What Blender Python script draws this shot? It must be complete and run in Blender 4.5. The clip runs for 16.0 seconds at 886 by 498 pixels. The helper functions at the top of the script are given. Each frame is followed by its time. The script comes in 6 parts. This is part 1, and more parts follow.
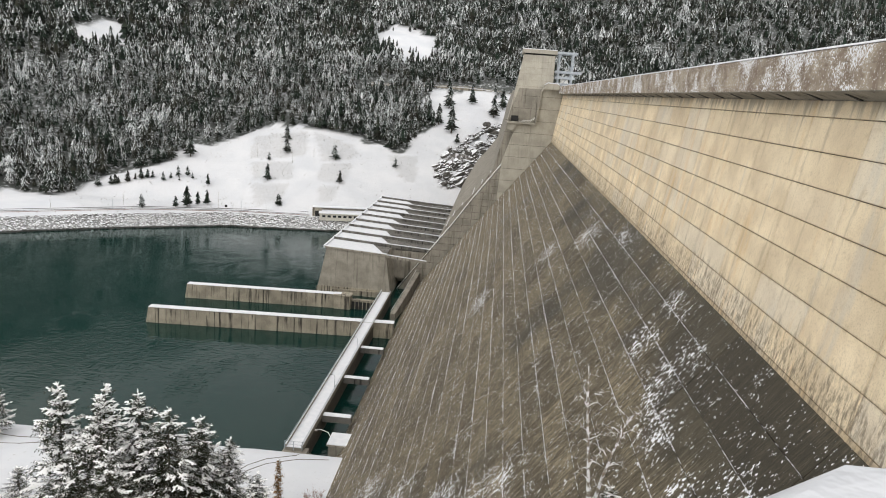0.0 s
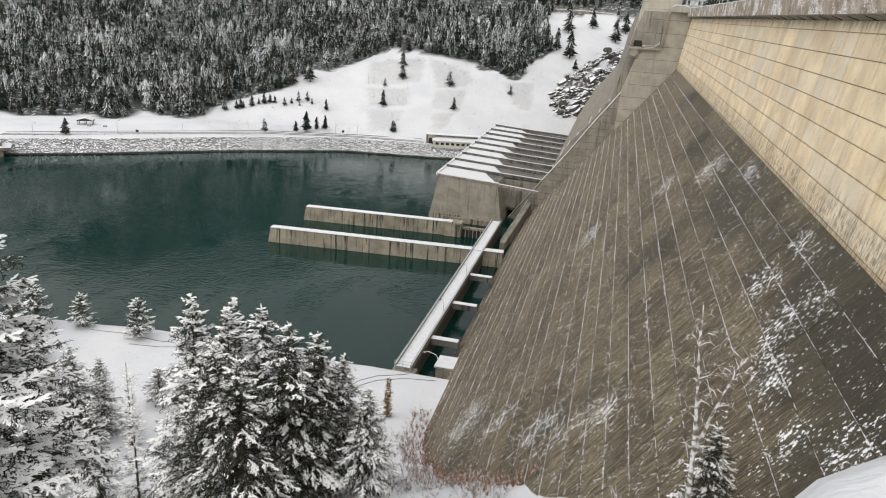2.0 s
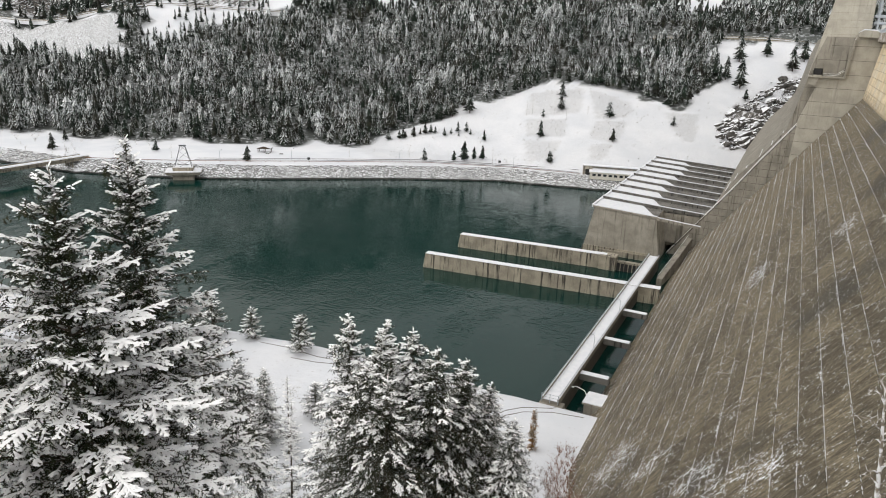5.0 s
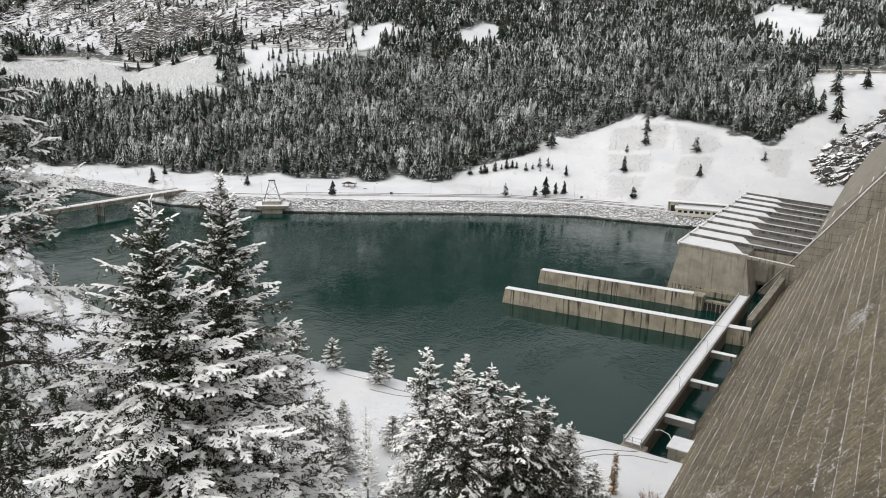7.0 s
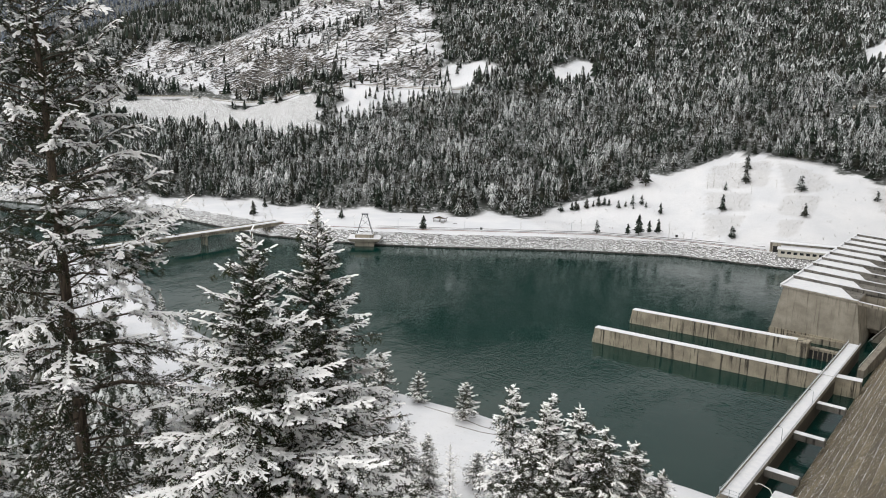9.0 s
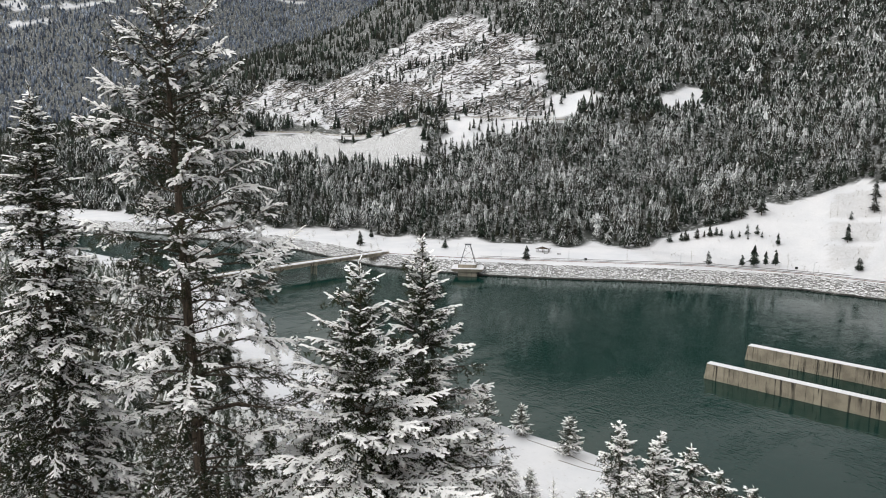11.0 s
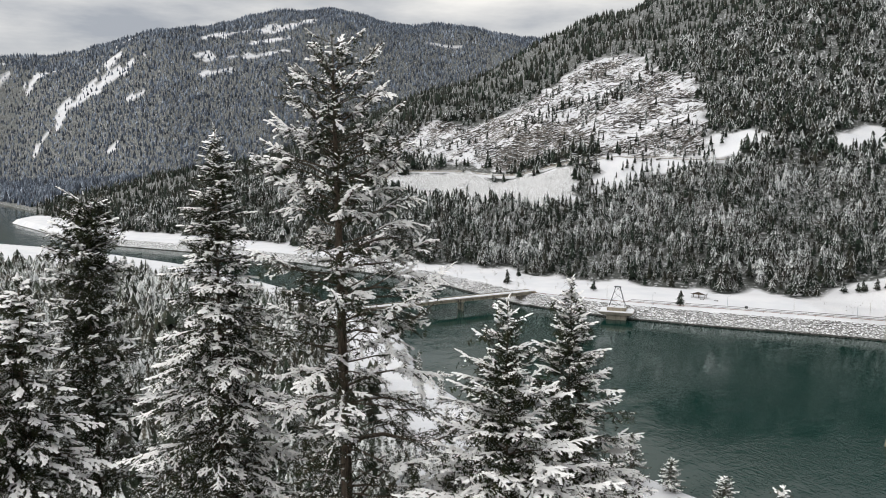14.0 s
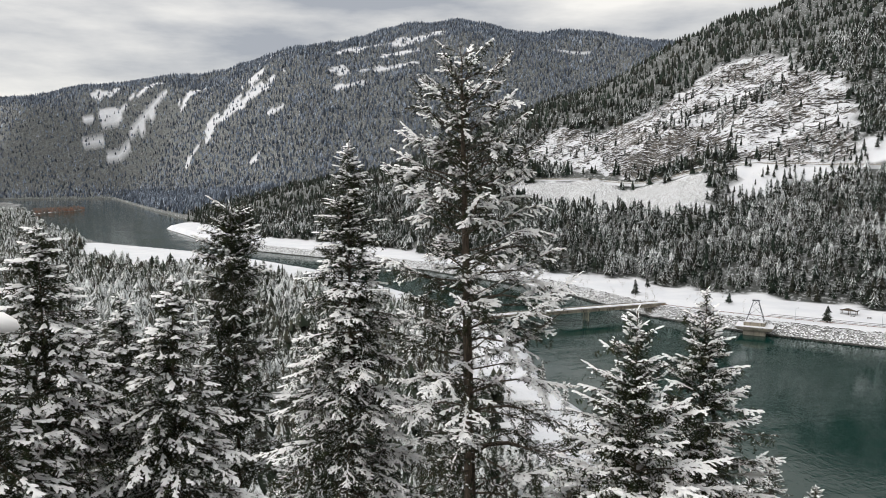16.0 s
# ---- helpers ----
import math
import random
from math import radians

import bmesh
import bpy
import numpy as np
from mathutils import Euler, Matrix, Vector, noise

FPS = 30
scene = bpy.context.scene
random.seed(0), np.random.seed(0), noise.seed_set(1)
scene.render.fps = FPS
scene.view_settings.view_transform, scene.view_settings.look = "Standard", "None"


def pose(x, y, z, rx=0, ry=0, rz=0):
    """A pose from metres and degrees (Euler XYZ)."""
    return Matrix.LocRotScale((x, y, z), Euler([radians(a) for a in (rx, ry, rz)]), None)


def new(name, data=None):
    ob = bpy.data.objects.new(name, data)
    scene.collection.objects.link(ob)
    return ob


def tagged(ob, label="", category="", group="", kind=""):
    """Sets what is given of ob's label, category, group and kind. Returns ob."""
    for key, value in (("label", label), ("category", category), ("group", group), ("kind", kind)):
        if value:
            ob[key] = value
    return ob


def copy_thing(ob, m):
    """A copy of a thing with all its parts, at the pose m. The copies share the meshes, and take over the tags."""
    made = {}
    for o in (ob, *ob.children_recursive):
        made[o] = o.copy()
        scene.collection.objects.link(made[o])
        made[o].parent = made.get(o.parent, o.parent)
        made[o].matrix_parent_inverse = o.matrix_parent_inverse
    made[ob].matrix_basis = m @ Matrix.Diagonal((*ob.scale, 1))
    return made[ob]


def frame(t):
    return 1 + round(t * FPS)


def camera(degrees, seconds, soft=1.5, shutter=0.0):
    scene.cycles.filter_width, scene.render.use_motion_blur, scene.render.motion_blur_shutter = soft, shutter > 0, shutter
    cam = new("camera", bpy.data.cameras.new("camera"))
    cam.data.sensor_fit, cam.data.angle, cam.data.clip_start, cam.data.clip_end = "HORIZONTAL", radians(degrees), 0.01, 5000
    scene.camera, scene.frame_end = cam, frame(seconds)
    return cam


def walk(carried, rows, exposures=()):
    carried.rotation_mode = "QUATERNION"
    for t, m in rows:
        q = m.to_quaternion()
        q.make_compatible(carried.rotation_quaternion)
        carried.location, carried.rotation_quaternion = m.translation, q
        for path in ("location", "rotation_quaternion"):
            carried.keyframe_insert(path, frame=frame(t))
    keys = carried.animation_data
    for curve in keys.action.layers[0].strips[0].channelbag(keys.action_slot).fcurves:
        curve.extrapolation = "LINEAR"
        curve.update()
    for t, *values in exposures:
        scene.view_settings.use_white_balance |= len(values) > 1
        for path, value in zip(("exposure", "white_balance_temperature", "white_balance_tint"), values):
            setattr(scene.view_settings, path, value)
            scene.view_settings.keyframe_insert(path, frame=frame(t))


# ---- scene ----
# ---------------------------------------------------------------- camera
# held in the reach of one standing place and turned to the left
cam = camera(62.99, 16.0, soft=1.0)
EYE_HEIGHT, REACH = 100.0, 0.30
ROWS = [
    (0.0, 77.58, -4.08, 4.73),
    (0.5, 75.80, -3.99, 6.48),
    (1.0, 73.82, -3.78, 8.98),
    (1.5, 72.38, -3.65, 11.48),
    (2.0, 71.37, -3.61, 13.69),
    (2.5, 70.92, -3.29, 16.00),
    (3.0, 71.00, -3.31, 18.12),
    (3.5, 71.36, -3.25, 20.16),
    (4.0, 71.91, -2.88, 22.23),
    (6.5, 74.97, -1.61, 30.58),
    (7.0, 75.65, -1.42, 32.19),
    (7.5, 76.39, -1.49, 33.80),
    (8.0, 77.11, -1.57, 35.39),
    (8.5, 77.66, -1.50, 37.32),
    (9.0, 78.29, -1.15, 39.34),
    (11.5, 81.11, -0.13, 49.09),
    (12.0, 81.59, -0.48, 50.70),
    (12.5, 82.01, -0.58, 52.75),
    (13.0, 82.43, -0.55, 54.73),
    (13.5, 83.01, -0.42, 56.82),
    (14.0, 83.64, -0.28, 59.18),
    (14.5, 83.79, -0.38, 62.28),
    (15.0, 84.03, -0.53, 65.08),
    (15.5, 84.18, -0.49, 67.18),
    (16.0, 84.27, 0.08, 69.04),
]
walk(cam, [(t, pose(-REACH * math.sin(radians(yaw)), REACH * math.cos(radians(yaw)) - REACH, EYE_HEIGHT, rx, ry, yaw)) for t, rx, ry, yaw in ROWS])
# ---------------------------------------------------------------- light
SUN_HEIGHT, SUN_TURN = 32.0, 200.0
world = bpy.data.worlds.new("overcast_sky")
scene.world = world
world.use_nodes = True
wn, wl = world.node_tree.nodes, world.node_tree.links
wn.clear()
w_out, w_bg = wn.new("ShaderNodeOutputWorld"), wn.new("ShaderNodeBackground")
w_sky = wn.new("ShaderNodeTexSky")
w_sky.sky_type, w_sky.sun_disc = "NISHITA", False
w_sky.sun_elevation, w_sky.sun_rotation = radians(SUN_HEIGHT), radians(SUN_TURN)
w_tc, w_map = wn.new("ShaderNodeTexCoord"), wn.new("ShaderNodeMapping")
w_map.inputs["Scale"].default_value = (1.0, 1.0, 4.5)
w_noise = wn.new("ShaderNodeTexNoise")
w_noise.inputs["Scale"].default_value, w_noise.inputs["Detail"].default_value, w_noise.inputs["Roughness"].default_value = 2.6, 7, 0.55
w_ramp = wn.new("ShaderNodeValToRGB")
w_ramp.color_ramp.elements[0].position, w_ramp.color_ramp.elements[0].color = 0.36, (3.9, 4.1, 4.5, 1)
w_ramp.color_ramp.elements[1].position, w_ramp.color_ramp.elements[1].color = 0.64, (9.4, 9.15, 8.7, 1)
w_mix = wn.new("ShaderNodeMix")
w_mix.data_type, w_mix.inputs["Factor"].default_value = "RGBA", 0.93
wl.new(w_tc.outputs["Generated"], w_map.inputs["Vector"])
wl.new(w_map.outputs["Vector"], w_noise.inputs["Vector"])
wl.new(w_noise.outputs["Fac"], w_ramp.inputs["Fac"])
wl.new(w_sky.outputs["Color"], w_mix.inputs["A"])
wl.new(w_ramp.outputs["Color"], w_mix.inputs["B"])
wl.new(w_mix.outputs["Result"], w_bg.inputs["Color"])
w_bg.inputs["Strength"].default_value = 0.076
wl.new(w_bg.outputs["Background"], w_out.inputs["Surface"])
sun = new("sun", bpy.data.lights.new("sun", "SUN"))
sun.data.energy, sun.data.angle, sun.data.color = 2.6, radians(130), (1.0, 0.96, 0.9)
sun.matrix_world = pose(0, 0, 400, 90 - SUN_HEIGHT, 0, 180 - SUN_TURN)
scene.view_settings.exposure = 0.50


# ---------------------------------------------------------------- materials
class Nodes:
    """A small builder for node materials."""

    def __init__(self, name):
        self.mat = bpy.data.materials.new(name)
        self.mat.use_nodes = True
        self.t = self.mat.node_tree
        self.bsdf = self.t.nodes["Principled BSDF"]
        self.geo = self.t.nodes.new("ShaderNodeNewGeometry")
        self.obj = self.t.nodes.new("ShaderNodeObjectInfo")
        self.pos = self.geo.outputs["Position"]

    def link(self, a, b):
        self.t.links.new(a, b)

    def put(self, socket, value):
        if hasattr(value, "is_linked"):
            self.link(value, socket)
        else:
            socket.default_value = value

    def scaled(self, scale, vec=None):
        n = self.t.nodes.new("ShaderNodeMapping")
        n.inputs["Scale"].default_value = scale
        self.link(vec or self.pos, n.inputs["Vector"])
        return n.outputs["Vector"]

    def noise(self, scale, detail=4, rough=0.55, vec=None, out="Fac"):
        n = self.t.nodes.new("ShaderNodeTexNoise")
        n.inputs["Scale"].default_value, n.inputs["Detail"].default_value, n.inputs["Roughness"].default_value = scale, detail, rough
        self.link(vec or self.pos, n.inputs["Vector"])
        return n.outputs[out]

    def voronoi(self, scale, vec=None, feature="F1", out="Distance"):
        n = self.t.nodes.new("ShaderNodeTexVoronoi")
        n.feature = feature
        n.inputs["Scale"].default_value = scale
        self.link(vec or self.pos, n.inputs["Vector"])
        return n.outputs[out]

    def ramp(self, fac, a, b, lo=0.0, hi=1.0):
        n = self.t.nodes.new("ShaderNodeMapRange")
        n.interpolation_type = "SMOOTHSTEP"
        for key, v in (("Value", fac), ("From Min", a), ("From Max", b), ("To Min", lo), ("To Max", hi)):
            self.put(n.inputs[key], v)
        return n.outputs["Result"]

    def math(self, op, a, b=0.0, clamp=False):
        n = self.t.nodes.new("ShaderNodeMath")
        n.operation, n.use_clamp = op, clamp
        self.put(n.inputs[0], a)
        self.put(n.inputs[1], b)
        return n.outputs[0]

    def mix(self, fac, a, b):
        n = self.t.nodes.new("ShaderNodeMix")
        n.data_type = "RGBA"
        self.put(n.inputs["Factor"], fac)
        self.put(n.inputs["A"], a if hasattr(a, "is_linked") else (*a, 1))
        self.put(n.inputs["B"], b if hasattr(b, "is_linked") else (*b, 1))
        return n.outputs["Result"]

    def up(self):
        n = self.t.nodes.new("ShaderNodeSeparateXYZ")
        self.link(self.geo.outputs["Normal"], n.inputs["Vector"])
        return n.outputs["Z"]

    def height(self):
        n = self.t.nodes.new("ShaderNodeSeparateXYZ")
        self.link(self.pos, n.inputs["Vector"])
        return n.outputs["Z"]

    def axis(self, key):
        n = self.t.nodes.new("ShaderNodeSeparateXYZ")
        self.link(self.pos, n.inputs["Vector"])
        return n.outputs[key]

    def local(self, key):
        n, m = self.t.nodes.new("ShaderNodeTexCoord"), self.t.nodes.new("ShaderNodeSeparateXYZ")
        self.link(n.outputs["Object"], m.inputs["Vector"])
        return m.outputs[key]

    def attr(self, name):
        n = self.t.nodes.new("ShaderNodeAttribute")
        n.attribute_name = name
        return n.outputs["Fac"]

    def done(self, color, rough=0.8, bump=None, strength=0.3, distance=0.05, metal=0.0, spec=0.4):
        self.put(self.bsdf.inputs["Base Color"], color if hasattr(color, "is_linked") else (*color, 1))
        self.put(self.bsdf.inputs["Roughness"], rough)
        self.put(self.bsdf.inputs["Metallic"], metal)
        self.bsdf.inputs["Specular IOR Level"].default_value = spec
        if bump is not None:
            n = self.t.nodes.new("ShaderNodeBump")
            n.inputs["Strength"].default_value, n.inputs["Distance"].default_value = strength, distance
            self.link(bump, n.inputs["Height"])
            self.link(n.outputs["Normal"], self.bsdf.inputs["Normal"])
        return self.mat


def concrete(name, light, dark, stain, streak=0.5, rust=None, snow=0.0, grain=2.0, piece=0.16):
    """Weathered mass concrete: blotches, run-off streaks down the face, per-lift tone, optional rust and snow dust."""
    n = Nodes(name)
    c = n.mix(n.ramp(n.noise(0.22, 5), 0.32, 0.68), dark, light)
    tone = n.ramp(n.obj.outputs["Random"], 0, 1, 1 - piece, 1 + piece)
    runs = n.noise(1.0, 5, 0.6, n.scaled((0.9, 0.9, 0.045)))
    c = n.mix(n.math("MULTIPLY", n.ramp(runs, 0.50, 0.74), streak), c, stain)
    if rust:
        r = n.math("MULTIPLY", n.ramp(n.noise(1.0, 4, 0.6, n.scaled((0.22, 0.22, 0.05))), 0.52, 0.72), 0.55)
        c = n.mix(r, c, rust)
    fine = n.noise(grain * 6, 4, 0.7)
    c = n.mix(n.ramp(fine, 0.35, 0.7, 0.0, 0.35), c, stain)
    v = n.t.nodes.new("ShaderNodeHueSaturation")
    n.link(c, v.inputs["Color"])
    n.link(tone, v.inputs["Value"])
    c, rough = v.outputs["Color"], 0.88
    if snow:
        dust = n.noise(1.0, 3, 0.6, n.scaled((2.2, 2.2, 1.2)))
        patch = n.ramp(n.noise(0.05, 4, 0.6), 0.48, 0.68)
        flecks = n.ramp(n.math("ADD", n.noise(3.5, 2, 0.7), n.math("MULTIPLY", patch, 0.13)), 0.735, 0.76)
        fall = n.ramp(n.math("ADD", dust, n.math("MULTIPLY", patch, 0.16)), 0.70, 0.74)
        c = n.mix(n.math("MULTIPLY", n.math("MAXIMUM", flecks, n.math("MULTIPLY", fall, patch)), snow), c, (0.82, 0.84, 0.88))
    return n.done(c, rough, n.noise(grain * 3, 6, 0.65), 0.35, 0.05)


M = {}


# where snow stuck to the sloping face: along the dam, height, and the half widths of each drift
DRIFTS = [(165, 65, 7, 3.0), (147, 73, 8, 3.4), (125, 77.3, 7, 1.8), (84, 72.5, 5, 2.6), (71.5, 72, 5, 2.8), (72, 75.3, 4, 2.0), (84.8, 77, 4.5, 1.5), (65, 70, 5, 2.6),
          (49, 72.5, 4.5, 2.6), (54, 69.5, 3, 2.2), (94, 42, 5, 5), (87, 46, 4, 5), (124, 22, 10, 6), (184, 45.6, 10, 4), (83, 52.7, 5, 4), (110, 32, 5, 5)]


def dam_face(name):
    """The stained sloping face: fine run-off lines down the slope, damp dark areas, flakes and drifts of stuck snow."""
    n = Nodes(name)
    along, zz = n.axis("Y"), n.height()
    c = n.mix(n.ramp(n.noise(1.0, 6, 0.72, n.scaled((0.28, 1.5, 0.28))), 0.38, 0.62), (0.086, 0.071, 0.046), (0.172, 0.144, 0.095))
    c = n.mix(n.ramp(n.noise(0.10, 5, 0.65), 0.45, 0.62, 0.0, 0.45), c, (0.075, 0.064, 0.045))
    lines = n.noise(1.0, 4, 0.7, n.scaled((0.42, 5.5, 0.42)))
    c = n.mix(n.ramp(lines, 0.53, 0.60, 0.0, 0.85), c, (0.042, 0.036, 0.025))
    c = n.mix(n.ramp(lines, 0.45, 0.38, 0.0, 0.75), c, (0.33, 0.285, 0.205))
    pits = n.noise(1.0, 3, 0.75, n.scaled((2.6, 5.0, 2.6)))
    c = n.mix(n.ramp(pits, 0.56, 0.64, 0.0, 0.7), c, (0.034, 0.029, 0.021))
    c = n.mix(n.ramp(pits, 0.42, 0.36, 0.0, 0.35), c, (0.30, 0.265, 0.20))
    wet = n.math("MULTIPLY", n.ramp(zz, 64, 76), n.ramp(along, 170, 80, 0.15, 0.42))
    damp = n.ramp(n.math("ADD", n.noise(0.035, 6, 0.65), n.math("MULTIPLY", wet, 0.6)), 0.56, 0.70)
    c = n.mix(n.math("MULTIPLY", damp, 0.74), c, (0.032, 0.028, 0.018))
    v = n.t.nodes.new("ShaderNodeHueSaturation")
    n.link(c, v.inputs["Color"])
    n.link(n.ramp(n.obj.outputs["Random"], 0, 1, 0.80, 1.16), v.inputs["Value"])
    c = v.outputs["Color"]
    drift = n.ramp(n.noise(0.06, 5, 0.7), 0.60, 0.74, 0.0, 0.7)
    for y0, z0, ry, rz in DRIFTS:
        far = n.t.nodes.new("ShaderNodeVectorMath")
        far.operation, far.inputs[1].default_value = "DISTANCE", (0, y0 / ry, z0 / rz)
        n.link(n.scaled((0, 1 / ry, 1 / rz)), far.inputs[0])
        drift = n.math("MAXIMUM", drift, n.ramp(far.outputs["Value"], 1.25, 0.3))
    broken = n.noise(1.6, 6, 0.8)
    drift = n.math("MULTIPLY", drift, n.ramp(broken, 0.36, 0.60))
    sprinkle = n.ramp(n.noise(0.5, 5, 0.75), 0.42, 0.64, 0.04, 0.30)
    reach = n.math("ADD", sprinkle, n.math("MULTIPLY", drift, 0.37))
    warp = n.t.nodes.new("ShaderNodeVectorMath")
    warp.operation, warp.inputs[1].default_value = "MULTIPLY_ADD", (0.9, 0.9, 0.9)
    n.link(n.noise(2.2, 4, 0.75, out="Color"), warp.inputs[0])
    n.link(n.scaled((0.8, 1.25, 0.8)), warp.inputs[2])
    warped = warp.outputs["Vector"]
    flake = n.ramp(n.math("SUBTRACT", reach, n.voronoi(2.3, warped)), -0.012, 0.012)
    c = n.mix(flake, c, (0.84, 0.86, 0.90))
    relief = n.math("ADD", n.noise(5.0, 6, 0.7), n.math("MULTIPLY", lines, 0.8))
    return n.done(c, n.ramp(damp, 0, 1, 0.9, 0.62), relief, 0.6, 0.07)


M["face"] = dam_face("dark_streaked_concrete")


def dam_wall(name):
    """The tan upright face: per-lift tone, rust runs, grey patches and splash stains along its foot."""
    n = Nodes(name)
    c = n.mix(n.ramp(n.noise(0.16, 5), 0.32, 0.68), (0.66, 0.54, 0.37), (0.86, 0.73, 0.52))
    rnd = n.obj.outputs["Random"]
    c = n.mix(n.ramp(rnd, 0.72, 0.80, 0.0, 0.42), c, (0.60, 0.57, 0.50))
    runs = n.noise(1.0, 5, 0.62, n.scaled((0.6, 0.9, 0.05)))
    c = n.mix(n.ramp(runs, 0.56, 0.70, 0.0, 0.5), c, (0.40, 0.33, 0.23))
    rust = n.math("MULTIPLY", n.ramp(n.noise(1.0, 4, 0.6, n.scaled((0.25, 0.30, 0.06))), 0.54, 0.70), 0.42)
    c = n.mix(rust, c, (0.70, 0.46, 0.20))
    wash = n.noise(1.0, 5, 0.6, n.scaled((0.20, 0.26, 0.035)))
    c = n.mix(n.ramp(wash, 0.56, 0.66, 0.0, 0.42), c, (0.54, 0.52, 0.47))
    side = n.ramp(n.math("ABSOLUTE", n.local("X")), 4.75, 5.35)
    c = n.mix(n.math("MULTIPLY", side, n.ramp(n.noise(1.2, 4, 0.7), 0.35, 0.65, 0.0, 0.22)), c, (0.34, 0.26, 0.16))
    lip = n.ramp(n.math("ADD", n.math("ABSOLUTE", n.local("Y")), n.math("MULTIPLY", n.noise(1.4, 4, 0.7), 0.5)), 1.52, 1.72)
    c = n.mix(n.math("MULTIPLY", lip, 0.38), c, (0.30, 0.21, 0.12))
    blot = n.noise(0.7, 6, 0.75)
    c = n.mix(n.ramp(blot, 0.54, 0.68, 0.0, 0.32), c, (0.44, 0.34, 0.21))
    foot = n.ramp(n.math("ADD", n.height(), n.math("MULTIPLY", runs, -9.0)), 79.4, 76.2)
    spots = n.ramp(n.noise(1.0, 5, 0.75, n.scaled((2.5, 2.5, 0.8))), 0.40, 0.62)
    c = n.mix(n.math("MULTIPLY", n.math("MULTIPLY", foot, spots), 0.85), c, (0.16, 0.13, 0.095))
    head = n.ramp(n.math("ADD", n.height(), n.math("MULTIPLY", runs, 7.0)), 103.6, 105.2)
    c = n.mix(n.math("MULTIPLY", head, 0.6), c, (0.26, 0.23, 0.19))
    c = n.mix(n.ramp(n.noise(7, 5, 0.8), 0.48, 0.66, 0.0, 0.45), c, (0.36, 0.29, 0.20))
    v = n.t.nodes.new("ShaderNodeHueSaturation")
    n.link(c, v.inputs["Color"])
    n.link(n.ramp(rnd, 0, 1, 0.93, 1.05), v.inputs["Value"])
    return n.done(v.outputs["Color"], 0.9, n.noise(6, 6, 0.65), 0.35, 0.04)


M["wall"] = dam_wall("tan_stained_concrete")
M["grey"] = concrete("grey_concrete", (0.345, 0.32, 0.272), (0.235, 0.218, 0.185), (0.10, 0.09, 0.072), 1.0, piece=0.10)
M["buttress"] = concrete("pale_concrete", (0.43, 0.405, 0.345), (0.33, 0.31, 0.262), (0.18, 0.17, 0.145), 0.45, piece=0.08)
n = Nodes("weathered_parapet")
c = n.mix(n.ramp(n.noise(0.5, 5, 0.65), 0.32, 0.68), (0.22, 0.17, 0.13), (0.44, 0.38, 0.30))
c = n.mix(n.ramp(n.noise(1.0, 4, 0.6, n.scaled((3, 0.15, 9))), 0.60, 0.68, 0.0, 0.7), c, (0.12, 0.09, 0.07))
stuck = n.math("ADD", n.noise(4.0, 3, 0.75), n.math("MULTIPLY", n.ramp(n.noise(0.25, 3), 0.42, 0.62), 0.14))
c = n.mix(n.ramp(stuck, 0.60, 0.64), c, (0.80, 0.81, 0.84))
M["parapet"] = n.done(c, 0.9, n.noise(5, 5), 0.4, 0.05)
M["wet"] = concrete("wet_dark_concrete", (0.19, 0.182, 0.165), (0.105, 0.10, 0.092), (0.022, 0.021, 0.019), 1.6, piece=0.12)
M["joint"] = concrete("joint_shadow", (0.10, 0.085, 0.065), (0.07, 0.06, 0.05), (0.04, 0.035, 0.03), 0.3)

n = Nodes("fresh_snow")
M["snow"] = n.done(n.mix(n.ramp(n.noise(0.6, 5), 0.3, 0.7), (0.62, 0.64, 0.68), (0.70, 0.71, 0.74)), 0.65, n.noise(1.4, 6, 0.6), 0.5, 0.12, spec=0.3)

n = Nodes("river_water")
broad = n.noise(1.0, 3, 0.55, n.scaled((0.07, 0.16, 1)))
ripple = n.noise(1.0, 2, 0.55, n.scaled((0.28, 0.85, 1)))
swirl = n.ramp(n.noise(1.0, 6, 0.66, n.scaled((0.030, 0.014, 1))), 0.44, 0.60)
boil = n.math("MULTIPLY", n.ramp(n.axis("Y"), 330, 400), n.ramp(n.axis("X"), -260, -110))
swirl = n.math("MAXIMUM", swirl, n.math("MULTIPLY", boil, n.ramp(n.noise(0.06, 5, 0.7), 0.35, 0.60)), True)
foam = n.math("MULTIPLY", boil, n.ramp(n.noise(1.0, 6, 0.75, n.scaled((0.05, 0.10, 1))), 0.60, 0.70, 0.0, 0.35))
col = n.mix(foam, n.mix(n.noise(0.010, 4), (0.0015, 0.018, 0.0145), (0.003, 0.030, 0.025)), (0.20, 0.32, 0.30))
wave = n.math("ADD", n.math("MULTIPLY", ripple, n.ramp(swirl, 0, 1, 0.35, 1.2)), n.math("MULTIPLY", broad, 0.6))
M["water"] = n.done(col, 0.025, wave, 0.50, 0.20, spec=0.5)
n.bsdf.inputs["IOR"].default_value = 1.33

